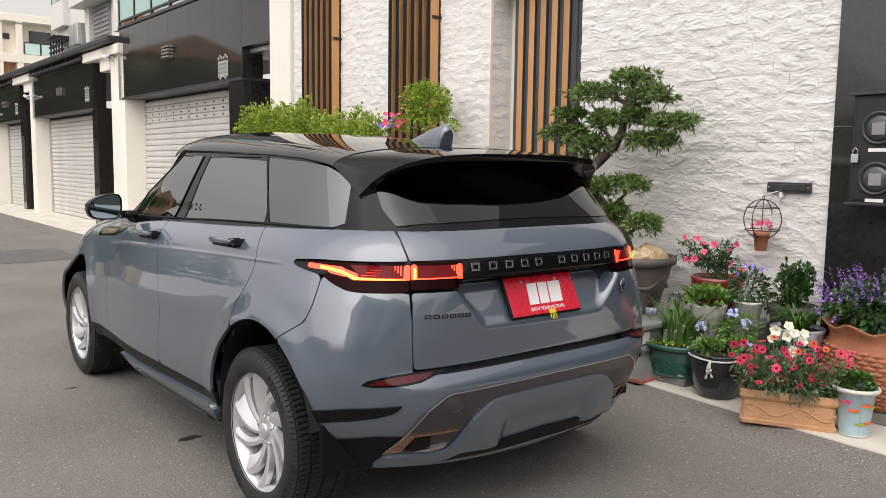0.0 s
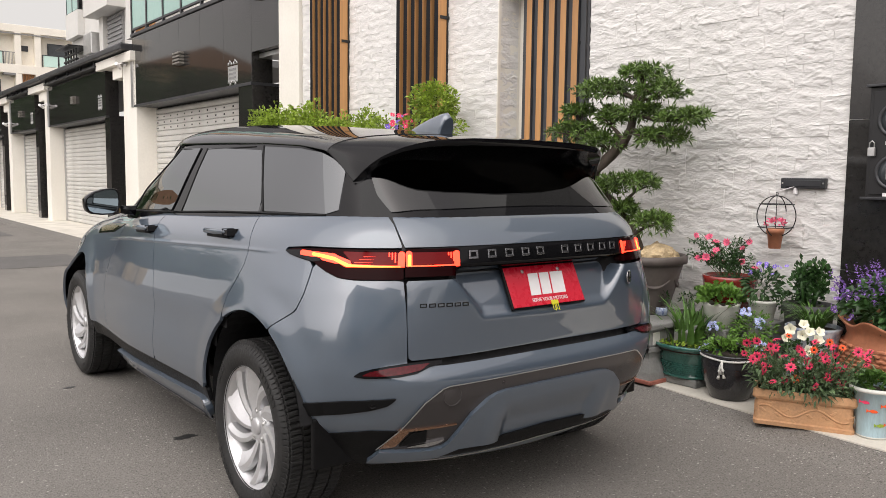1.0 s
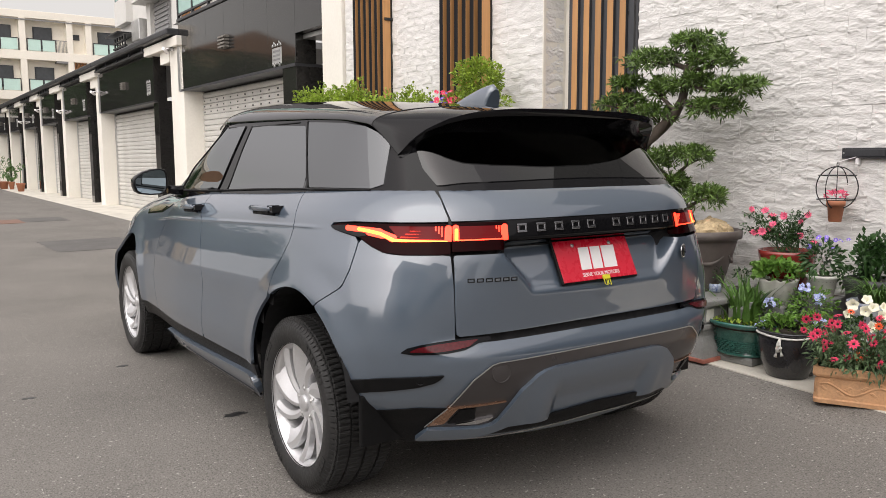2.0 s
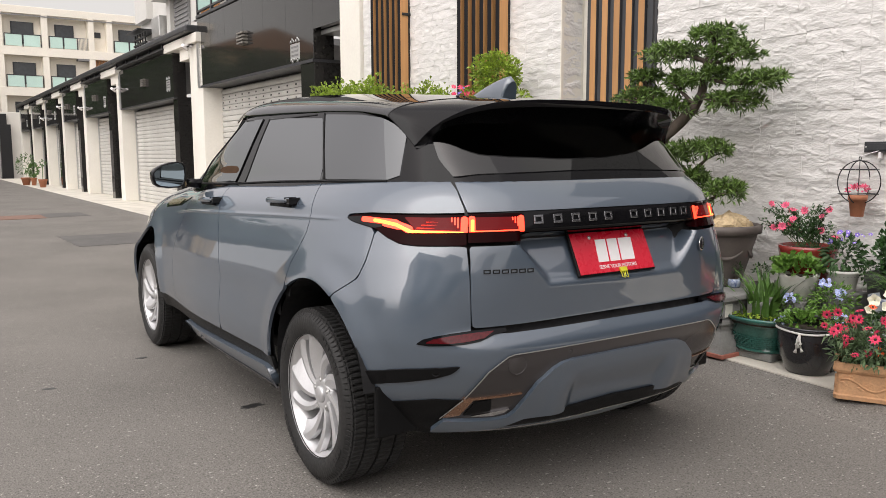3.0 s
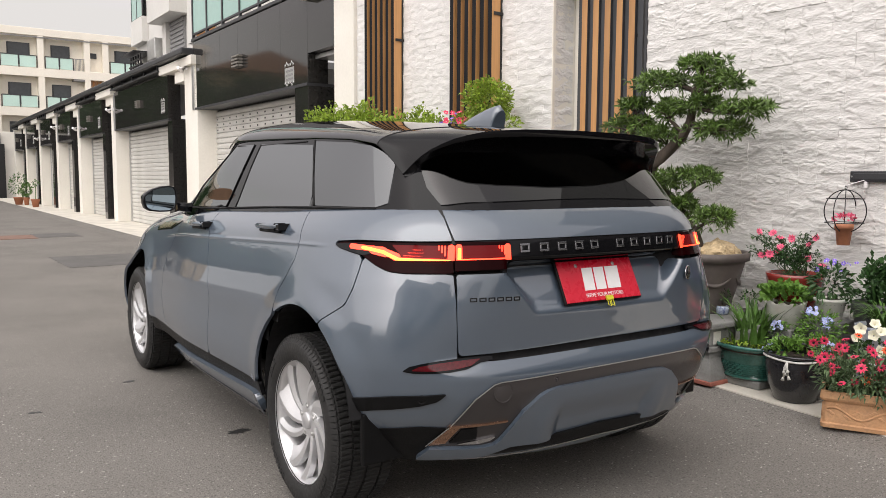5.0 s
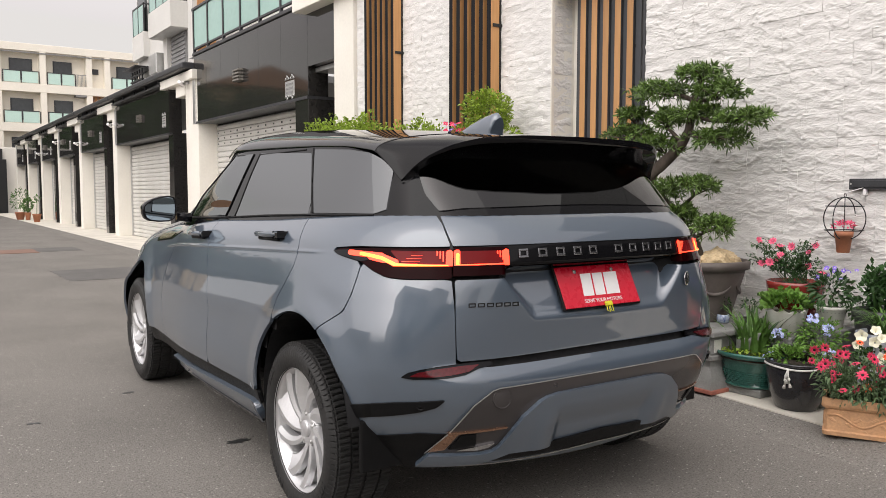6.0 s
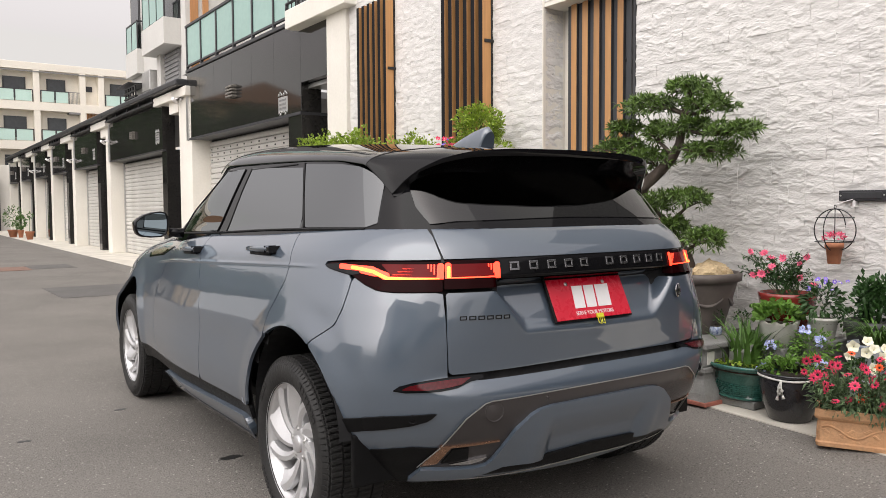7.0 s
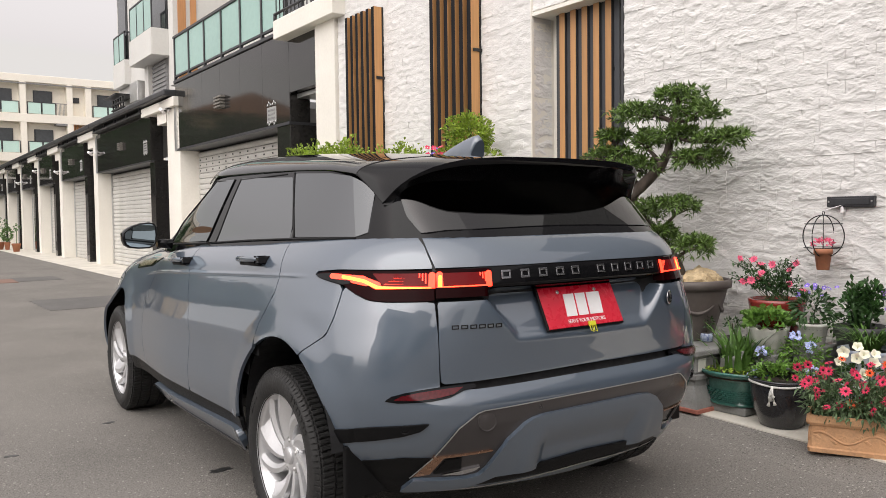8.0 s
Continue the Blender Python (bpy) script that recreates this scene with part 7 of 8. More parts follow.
for face in (-1, 1):
    vine = [(x, face * (D2 + 0.0005 - 0.008), 0.078 + 0.026 * math.sin(x * 26)) for x in steps(-0.21, 0.21, 36)]
    tube(bm, vine, 0.006, 6)
    for k in range(12):
        x = -0.20 + k * 0.037
        z = 0.078 + 0.026 * math.sin(x * 26)
        s = 1 if k % 2 else -1
        for j in range(3):
            bmesh.ops.create_icosphere(bm, subdivisions=1, radius=0.0095, matrix=Matrix.Translation((x + 0.008 * j, face * (D2 - 0.008), z + s * (0.018 + 0.006 * j))) @ Matrix.Diagonal((1.4, 0.5, 0.8, 1)))
for end in (-1, 1):
    tube(bm, [(end * (L2 - 0.007), -0.06, 0.05), (end * (L2 - 0.007), 0.0, 0.10), (end * (L2 - 0.007), 0.06, 0.05)], 0.008, 6)
part("relief", bm, M_SANDPOT, box_ob, "moulded vine relief")
part("soil", boxm(-L2 + 0.016, L2 - 0.016, -D2 + 0.016, D2 - 0.016, 0.10, 0.165), M_SOIL, trough)
rng = random.Random(41)
bm = bmesh.new()
stems = []
for _ in range(95):
    b = Vector((rng.uniform(-0.20, 0.20), rng.uniform(-0.07, 0.07), 0.165))
    t = Vector((b.x * 1.35 + rng.uniform(-0.06, 0.06), b.y * 2.1 + rng.uniform(-0.09, 0.06), 0.165 + rng.uniform(0.06, 0.27)))
    tube(bm, [b, b.lerp(t, 0.6) + Vector((0, 0, 0.03)), t], 0.0022, 4, cap=False)
    stems.append(t)
    for k in range(9):
        q = rng.uniform(0.25, 1.0)
        leaf(bm, b.lerp(t, q), unit(rng, 0.2), Vector((0, 0, 1)), rng.uniform(0.035, 0.06), 0.015, droop=0.2)
clump(bm, rng, (0, -0.02, 0.24), (0.27, 0.14, 0.09), 800, 0.045, 0.016, up=0.3)
part("leaves", bm, M_LEAFGREY, trough, "grey-green stems and leaves")
zinnia = flower(10, 0.028, 0.007, (M_RED, M_SOIL), 0.12, 2, 5)
zinnia2 = flower(10, 0.028, 0.007, (M_FLAME, M_SOIL), 0.12, 2, 6)
blooms(trough, zinnia, [s + Vector((0, 0, 0.008)) for s in stems[:62]], rng, (0.62, 0.98), 0.75, (-0.1, -0.75, 0.6))
blooms(trough, zinnia2, [s + Vector((0, 0, 0.012)) for s in stems[62:67]], rng, (0.65, 0.9), 0.6, (-0.1, -0.7, 0.7))

# white beaker pot with fish
fish = thing("potted_plant", "green seedlings in a pale blue pot painted with fishes", "potted plant", "potted plants", at(1.90, -1.15))
pot(fish, [(0.068, 0.0), (0.074, 0.003), (0.076, 0.012), (0.072, 0.02), (0.092, 0.225), (0.110, 0.232), (0.112, 0.252), (0.102, 0.256), (0.092, 0.250), (0.088, 0.22)], M_FISHPOT, 40, soil=(0.09, 0.232), label="tapered pot with white rim")
bm = bmesh.new()
tube(bm, [(0.105 * math.cos(a), 0.105 * math.sin(a), 0.245) for a in steps(0, 6.2832, 40)], 0.011, 8)
part("rim", bm, M_WHITEPOT, fish, "white rolled rim")
part("foot_ring", tube(bmesh.new(), [(0.072 * math.cos(a), 0.072 * math.sin(a), 0.008) for a in steps(0, 6.2832, 32)], 0.006, 6), M_WHITEPOT, fish)
for k, (a, z, mt) in enumerate(((200, 0.145, M_FLAME), (238, 0.175, M_FLAME), (225, 0.075, M_LEAFLIME), (176, 0.185, M_RED), (262, 0.16, M_LEAFLIME), (255, 0.08, M_FLAME))):
    r = 0.072 + 0.02 * z / 0.22 + 0.0015
    m = Matrix.Rotation(radians(a), 4, "Z") @ Matrix.Translation((r, 0, z)) @ pose(0, 0, 0, 90, 0, 90)
    bm = bmesh.new()
    prism(bm, [(-0.028, 0.010), (-0.017, 0.002), (0.0, 0.009), (0.017, 0.006), (0.024, 0.0), (0.017, -0.006), (0.0, -0.009), (-0.017, -0.002), (-0.028, -0.010)], 0.0015, m)
    part("fish_shape", bm, mt, fish)
rng = random.Random(51)
bm = bmesh.new()
clump(bm, rng, (0, 0, 0.262), (0.072, 0.072, 0.055), 170, 0.045, 0.036, up=0.5, top=True)
part("leaves", bm, M_LEAF, fish, "rounded green leaves")

# large basket-weave terracotta pot with plectranthus
part("slab", boxm(-0.24, 0.24, -0.28, 0.28, 0.0, 0.06, bevel=0.006), M_CEMENT, thing("cement_slab", "flat grey cement slab under the large pot", "slab", m=at(2.40, -1.07)))
big = thing("potted_plant", "purple-flowered shrub in a large wavy-rimmed terracotta pot", "potted plant", "potted plants", at(2.39, -1.11, 0.088) @ Matrix.Scale(1.12, 4))
wave = lambda a, i: (1.0 + (0.035 * math.sin(a * 9) if i >= 6 else 0), (0.016 * math.sin(a * 9 + 0.5) if i >= 6 else 0.0))
pot(big, [(0.19, 0.0), (0.20, 0.006), (0.255, 0.10), (0.292, 0.21), (0.285, 0.29), (0.262, 0.335), (0.275, 0.372), (0.302, 0.40), (0.308, 0.412), (0.292, 0.410), (0.262, 0.375), (0.250, 0.34)], M_TERRACOTTA, 108, soil=(0.255, 0.35), ripple=wave, label="terracotta pot with frilled rim")
weave = bmesh.new()
for row in range(13):
    z = 0.035 + row * 0.0215
    r = float(np.interp(z, [0.006, 0.10, 0.21, 0.29, 0.335], [0.20, 0.255, 0.292, 0.285, 0.262])) + 0.001
    for k in range(30):
        a = 2 * math.pi * (k + 0.5 * (row % 2)) / 30
        m = Matrix.Translation((r * math.cos(a), r * math.sin(a), z)) @ Matrix.Rotation(a, 4, "Z") @ Matrix.Diagonal((0.012, 0.031 * r / 0.29, 0.0105, 1))
        bmesh.ops.create_icosphere(weave, subdivisions=1, radius=1.0, matrix=m)
tagged(part("weave", weave, M_TERRACOTTA, big, "raised basket weave"), kind="stuff")
rng = random.Random(61)
bm = bmesh.new()
clump(bm, rng, (0, 0, 0.485), (0.28, 0.28, 0.14), 1000, 0.055, 0.036, up=0.3, shell=0.3, droop=0.3)
part("leaves", bm, M_LEAFDARK, big, "dense dark green leaves")
bm = bmesh.new()
for _ in range(95):
    a, r = rng.uniform(0, 6.28), 0.32 * math.sqrt(rng.random())
    b = Vector((r * math.cos(a), r * math.sin(a), 0.50 + 0.08 * (1 - (r / 0.32) ** 2)))
    t = b + Vector((math.cos(a) * 0.05, math.sin(a) * 0.05, rng.uniform(0.06, 0.14)))
    for k in range(16):
        q = k / 15
        p = b.lerp(t, q)
        leaf(bm, p, unit(rng, 0.2), Vector((0, 0, 1)), 0.020 * (1.2 - 0.6 * q), 0.010, droop=0.1)
tagged(part("flower_spike_mass", bm, M_PURPLE, big), "purple flower spikes", kind="stuff")

# ruffled white pot
block_stand(2.20, -0.10, 0.22, 0.385, M_CEMENT)
ruf = thing("potted_plant", "round-leaved green plant in a ruffled white pot", "potted plant", "potted plants", at(2.20, -0.10, 0.385))
pot(ruf, [(0.085, 0.0), (0.09, 0.003), (0.118, 0.135), (0.124, 0.15), (0.116, 0.152), (0.108, 0.13)], M_WHITEPOT, 60, soil=(0.11, 0.13), ripple=lambda a, i: (1.0 + (0.02 * math.sin(a * 11) if i >= 2 else 0), 0.008 * math.sin(a * 11) if i >= 3 else 0), label="white pot with scalloped rim")
rng = random.Random(71)
bm = bmesh.new()
clump(bm, rng, (0, 0, 0.175), (0.135, 0.135, 0.075), 300, 0.044, 0.044, up=0.4, top=True, droop=0.08)
part("leaves", bm, M_LEAFLIGHT, ruf, "rounded bright green leaves")

# red pot of roses
block_stand(2.42, -0.02, 0.26, 0.46, M_CEMENT)
red = thing("potted_rose", "pink roses in a glossy red pot by the wall", "potted plant", "potted plants", at(2.40, -0.04, 0.46))
pot(red, [(0.11, 0.0), (0.115, 0.004), (0.155, 0.12), (0.168, 0.20), (0.172, 0.225), (0.160, 0.228), (0.155, 0.20)], M_REDPOT, 44, soil=(0.155, 0.205), label="glossy dark red pot")
rng = random.Random(81)
bm = bmesh.new()
tips = []
for _ in range(44):
    a = rng.uniform(0, 6.28)
    b = Vector((0.06 * math.cos(a), 0.06 * math.sin(a), 0.21))
    t = Vector((rng.uniform(-0.10, 0.05), rng.uniform(-0.16, 0.30), 0.21 + rng.uniform(0.06, 0.27)))
    m2 = b.lerp(t, 0.55) + Vector((0, 0, 0.04))
    tube(bm, [b, m2, t], 0.002, 4, cap=False)
    tips.append(t)
    for k in range(24):
        q = rng.uniform(0.3, 1.0)
        leaf(bm, (b.lerp(m2, q * 2) if q < 0.5 else m2.lerp(t, q * 2 - 1)) + unit(rng) * 0.012, unit(rng, 0.2), Vector((0, 0, 1)), rng.uniform(0.018, 0.032), 0.015, droop=0.15)
part("leaves", bm, M_LEAFDARK, red, "thin stems with small dark leaves")
rose = flower(9, 0.024, 0.006, (M_PINK, M_PINK), 0.5, 3, 7)
blooms(red, rose, [t + Vector((-0.01, 0, 0.005)) for t in tips[:13]], rng, (0.8, 1.35), 0.6)

# white pot with violet flowers
block_stand(2.30, -0.34, 0.18, 0.45, M_CEMENT)
vio = thing("potted_plant", "violet-flowered plant in a small white pot", "potted plant", "potted plants", at(2.29, -0.33, 0.45))
pot(vio, [(0.06, 0.0), (0.064, 0.003), (0.082, 0.105), (0.090, 0.11), (0.092, 0.124), (0.082, 0.126), (0.078, 0.11)], M_WHITEPOT, 36, soil=(0.08, 0.112))
rng = random.Random(91)
bm = bmesh.new()
clump(bm, rng, (0, 0, 0.22), (0.10, 0.10, 0.09), 170, 0.055, 0.024, up=0.3)
part("leaves", bm, M_LEAFDARK, vio, "pointed dark leaves")
spots = [Vector((rng.uniform(-0.09, 0.05), rng.uniform(-0.12, 0.1), 0.28 + rng.uniform(0, 0.07))) for _ in range(13)]
blooms(vio, flower(5, 0.014, 0.003, (M_VIOLET, M_CREAM), 0.2, 1, 8), spots, rng, (0.8, 1.3), 0.7)

# dark bowl with pale blue plumbago
block_stand(2.16, -0.30, 0.26, 0.24, M_CEMENT)
bowl = thing("potted_plant", "pale blue plumbago in a wide dark grey bowl", "potted plant", "potted plants", at(2.14, -0.29, 0.24))
pot(bowl, [(0.12, 0.0), (0.125, 0.003), (0.19, 0.085), (0.208, 0.095), (0.21, 0.108), (0.198, 0.11), (0.186, 0.09)], M_GREYPOT, 44, soil=(0.19, 0.092), label="wide dark grey bowl", squash=(0.8, 1.05))
rng = random.Random(101)
bm = bmesh.new()
clump(bm, rng, (0.02, -0.06, 0.17), (0.10, 0.13, 0.10), 330, 0.036, 0.016, up=0.4, shell=0.2)
clump(bm, rng, (-0.05, 0.12, 0.12), (0.08, 0.10, 0.05), 130, 0.034, 0.016, up=0.4)
clump(bm, rng, (-0.12, -0.16, 0.10), (0.08, 0.08, 0.06), 90, 0.034, 0.016, up=0.3)
part("leaves", bm, M_LEAFLIGHT, bowl, "loose light green leaves")
spots = []
for cx, cy, cz in ((-0.10, 0.13, 0.17), (-0.20, 0.12, 0.06), (-0.10, -0.17, 0.10), (0.0, -0.02, 0.27), (-0.02, -0.12, 0.22)):
    spots += [Vector((cx, cy, cz)) + unit(rng, 0.3) * 0.028 for _ in range(13)]
blooms(bowl, flower(5, 0.013, 0.002, (M_BLUE, M_CREAM), 0.1, 1, 9), spots, rng, (0.8, 1.2), 0.5)

# jade plant in a tall dark pot
jade = thing("potted_plant", "upright jade plant in a tall dark pot", "potted plant", "potted plants", at(2.40, -0.56))
pot(jade, [(0.09, 0.0), (0.10, 0.004), (0.135, 0.48), (0.15, 0.50), (0.152, 0.54), (0.138, 0.545), (0.132, 0.50)], M_GREYPOT, 36, soil=(0.13, 0.52), label="tall dark pot")
rng = random.Random(111)
bm = bmesh.new()
for _ in range(8):
    x, y, h = rng.uniform(-0.04, 0.04), rng.uniform(-0.06, 0.06), rng.uniform(0.10, 0.24)
    tube(bm, [(x * 0.5, y * 0.5, 0.52), (x, y, 0.52 + h)], 0.010, 6)
    clump(bm, rng, (x, y, 0.54 + h * 0.75), (0.05, 0.05, 0.09), 62, 0.036, 0.030, up=0.7, shell=0.3, droop=0.0)
clump(bm, rng, (-0.04, 0.10, 0.55), (0.09, 0.09, 0.05), 120, 0.034, 0.024, up=0.3)
part("leaves", bm, M_LEAFDARK, jade, "thick dark green leaves")

# porcelain pots: grass, and white petunias
block_stand(2.22, -0.70, 0.22, 0.20, M_CEMENT)
grass = thing("potted_plant", "arching grass plant in a blue and white porcelain pot", "potted plant", "potted plants", at(2.22, -0.68, 0.20))
pot(grass, [(0.085, 0.0), (0.09, 0.004), (0.135, 0.16), (0.138, 0.22), (0.150, 0.26), (0.152, 0.275), (0.140, 0.278), (0.132, 0.25)], M_PALEGLAZE, 40, soil=(0.135, 0.255), label="blue and white porcelain pot")
rng = random.Random(121)
bm = bmesh.new()
for _ in range(150):
    a = rng.uniform(0, 6.28)
    base = Vector((0.05 * math.cos(a) * rng.random(), 0.05 * math.sin(a) * rng.random(), 0.255))
    reach, h, w = rng.uniform(0.08, 0.24), rng.uniform(0.14, 0.26), rng.uniform(0.003, 0.005)
    side = Vector((-math.sin(a), math.cos(a), 0)) * w
    prev = None
    for i in range(7):
        q = i / 6
        p = base + Vector((math.cos(a), math.sin(a), 0)) * reach * q + Vector((0, 0, h * (1.55 * q - 1.1 * q * q)))
        cur = (bm.verts.new(p - side * (1 - q ** 3)), bm.verts.new(p + side * (1 - q ** 3)))
        if prev:
            bm.faces.new((prev[0], prev[1], cur[1], cur[0]))
        prev = cur
part("foliage", bm, M_LEAF, grass, "thin arching blades")
spots = [Vector((rng.uniform(-0.1, 0.05), rng.uniform(-0.28, -0.12), 0.42 + rng.uniform(-0.08, 0.1))) for _ in range(36)]
blooms(grass, flower(5, 0.013, 0.002, (M_PURPLE, M_CREAM), 0.2, 1, 10), spots, rng, (0.7, 1.2), 0.9)
pet = thing("potted_plant", "white petunias in a blue and white porcelain pot", "potted plant", "potted plants", at(2.05, -0.73))
pot(pet, [(0.07, 0.0), (0.075, 0.004), (0.11, 0.22), (0.115, 0.27), (0.125, 0.29), (0.115, 0.295), (0.108, 0.27)], M_PALEGLAZE, 36, soil=(0.11, 0.275), label="blue and white porcelain pot")
rng = random.Random(131)
bm = bmesh.new()
clump(bm, rng, (0, 0, 0.33), (0.12, 0.12, 0.07), 200, 0.04, 0.020, up=0.3)
part("leaves", bm, M_LEAFDARK, pet, "dark green leaves")
petunia = bmesh.new()
lathe(petunia, [(0.004, -0.03), (0.008, -0.012), (0.020, 0.0), (0.034, 0.004)], 20, ripple=lambda a, i: (1 + 0.12 * math.cos(5 * a) * (i / 3), 0.003 * math.cos(5 * a) * (i / 3)))
for f in list(petunia.faces):
    if len(f.verts) > 4:
        petunia.faces.remove(f)
pm = bpy.data.meshes.new("petunia")
petunia.to_mesh(pm)
petunia.free()
pm.materials.append(M_CREAM)
spots = [Vector((-0.08 + rng.uniform(-0.03, 0.03), y, z)) for y, z in ((0.09, 0.40), (0.05, 0.46), (0.0, 0.43), (-0.05, 0.46), (-0.09, 0.42), (0.0, 0.49), (-0.06, 0.36), (-0.11, 0.47))]
blooms(pet, pm, spots, rng, (0.68, 0.9), 0.35, (-0.7, -0.6, 0.3))

# little pots on the pedestal
for x, y, r, h, mt, lab, leafm, lh in ((2.16, 0.30, 0.040, 0.055, M_BLUEGLAZE, "tiny bonsai in a blue and white porcelain pot", M_LEAFDARK, 0.09), (1.86, 0.42, 0.045, 0.045, M_GREYPOT, "small seedling in a shallow grey pot", M_LEAF, 0.06), (2.20, 0.135, 0.06, 0.05, M_GREYPOT, "small dark-leaved bonsai in a brown dish", M_LEAFDARK, 0.10)):
    t = thing("potted_plant", lab, "potted plant", "small pots", at(x, y, 0.400))
    pot(t, [(r * 0.75, 0.0), (r * 0.95, 0.006), (r, h * 0.6), (r * 0.92, h), (r * 0.8, h), (r * 0.8, h * 0.8)], mt, 20, soil=(r * 0.85, h * 0.9))
    rng = random.Random(int(x * 1000))
    bm = bmesh.new()
    tube(bm, [(0, 0, h * 0.8), (0.012, 0.01, h + lh * 0.4), (-0.008, 0.0, h + lh * 0.8)], 0.004, 6, radii=[0.007, 0.005, 0.003])
    part("trunk", bm, M_BARK, t)
    bm = bmesh.new()
    clump(bm, rng, (0, 0, h + lh * 0.8), (0.045, 0.05, 0.035), 70, 0.022, 0.012, up=0.4)
    part("leaves", bm, leafm, t)

# hanging globe with a clay pot
hang = thing("hanging_basket", "black wire globe on a wall hook holding a small clay pot", "hanging basket", m=at(2.53, -0.26, 1.075))
bm = bmesh.new()
R = 0.128
for ang in (0, 90):
    tube(bm, [(R * math.cos(a) * math.cos(radians(ang)), R * math.cos(a) * math.sin(radians(ang)), R * math.sin(a)) for a in steps(0, 6.2832, 40)], 0.0035, 6)
for z in (0.075, -0.07):
    r = math.sqrt(R * R - z * z)
    tube(bm, [(r * math.cos(a), r * math.sin(a), z) for a in steps(0, 6.2832, 36)], 0.003, 6)
tube(bm, [(0, 0, R), (0, 0, -R)], 0.003, 6)
tube(bm, [(0.012 * math.cos(a), 0.0, R + 0.012 + 0.012 * math.sin(a)) for a in steps(0, 6.2832, 14)], 0.003, 6)
part("globe", bm, M_BLACKMETAL, hang, "thin black wire rings")
bm = bmesh.new()
tube(bm, [(0.0, 0.0, R + 0.024), (0.03, -0.03, R + 0.04), (0.10, -0.065, R + 0.06)], 0.003, 6)
box(bm, 0.09, 0.12, -0.075, -0.055, R + 0.01, R + 0.075, bevel=0.004)
part("hook", bm, M_PLATEWHITE, hang, "white wall hook")
part("pot", lathe(bmesh.new(), [(0.034, -0.205), (0.036, -0.203), (0.047, -0.11), (0.053, -0.108), (0.054, -0.075), (0.048, -0.075), (0.046, -0.10)], 28), M_TERRACOTTA, hang, "small clay pot")
bm = bmesh.new()
rng = random.Random(141)
clump(bm, rng, (0, 0, -0.05), (0.05, 0.05, 0.028), 70, 0.03, 0.014, up=0.6, top=True)
part("succulent", bm, M_PINK, hang, "reddish succulent leaves")

# ---- shrubs beyond the car ----


def shrub(name, label, x, y0, y1, z0, z1, depth, mat, seed, count, lsize, category="shrub"):
    s = thing(name, label, category, "shrubs", at(x, (y0 + y1) / 2, 0.028))
    rng = random.Random(seed)
    half = (y1 - y0) / 2
    bm = bmesh.new()
    for _ in range(7):
        b = Vector((rng.uniform(-0.05, 0.05), rng.uniform(-0.3, 0.3) * half, 0.0))
        t = Vector((rng.uniform(-0.5, 0.5) * depth, rng.uniform(-0.8, 0.8) * half, z0 + (z1 - z0) * rng.uniform(0.3, 0.8)))
        tube(bm, [b, b.lerp(t, 0.5) + Vector((0.02, 0, 0.05)), t], 0.015, 6, radii=[0.02, 0.014, 0.005])
    part("stems", bm, M_BARK, s)
    bm = bmesh.new()
    n = max(2, int((y1 - y0) / 0.22))
    for k in range(n):
        y = -half + (k + 0.5) * 2 * half / n
        h = z1 - rng.uniform(0.0, 0.10)
        clump(bm, rng, (rng.uniform(-0.1, 0.1) * depth, y, (z0 + h) / 2), (depth, half / n * 1.5, (h - z0) / 2), count // n, lsize, lsize * 0.62, up=0.25, shell=0.35)
    part("foliage", bm, mat, s, "dense small leaves")
    return s


shrub("shrub", "bright green hedge shrub with small leaves by the wall", 2.22, 4.95, 6.35, 1.2, 2.13, 0.24, M_LEAFLIME, 151, 12000, 0.048)
shrub("shrub", "low spreading lime-green shrub against the stone wall", 2.25, 3.6, 5.0, 1.1, 1.96, 0.22, M_LEAFLIME, 152, 10000, 0.046)
topi = thing("topiary", "small rounded green tree with red flowers in a pot below it", "topiary", "shrubs", at(2.28, 2.92, 0.028))
rng = random.Random(161)
bm = tube(bmesh.new(), [(0, 0, 0.5), (0.03, 0.02, 1.2), (0.0, 0.0, 1.85)], 0.02, 8, radii=[0.03, 0.022, 0.012])
part("trunk", bm, M_BARK, topi)
pot(topi, [(0.14, 0.0), (0.15, 0.004), (0.20, 0.5), (0.21, 0.53), (0.19, 0.53)], M_BROWNPOT, 32, soil=(0.19, 0.5))
bm = bmesh.new()
clump(bm, rng, (0, -0.02, 1.94), (0.23, 0.22, 0.19), 1700, 0.042, 0.026, up=0.4, shell=0.3)
clump(bm, rng, (-0.02, 0.25, 1.76), (0.16, 0.16, 0.07), 160, 0.045, 0.026, up=0.4)
clump(bm, rng, (0.0, -0.22, 1.72), (0.16, 0.18, 0.08), 190, 0.045, 0.026, up=0.4)
part("foliage", bm, M_LEAFLIME, topi, "rounded bright foliage")
spots = [Vector((-0.12 + rng.uniform(-0.05, 0.05), 0.36 + rng.uniform(-0.14, 0.14), 1.76 + rng.uniform(-0.03, 0.09))) for _ in range(16)]
blooms(topi, flower(6, 0.03, 0.004, (M_RED, M_CREAM), 0.3, 1, 12), spots[:10], rng, (0.8, 1.2), 0.6)
blooms(topi, flower(6, 0.03, 0.004, (M_VIOLET, M_CREAM), 0.3, 1, 13), spots[10:], rng, (0.8, 1.2), 0.6)

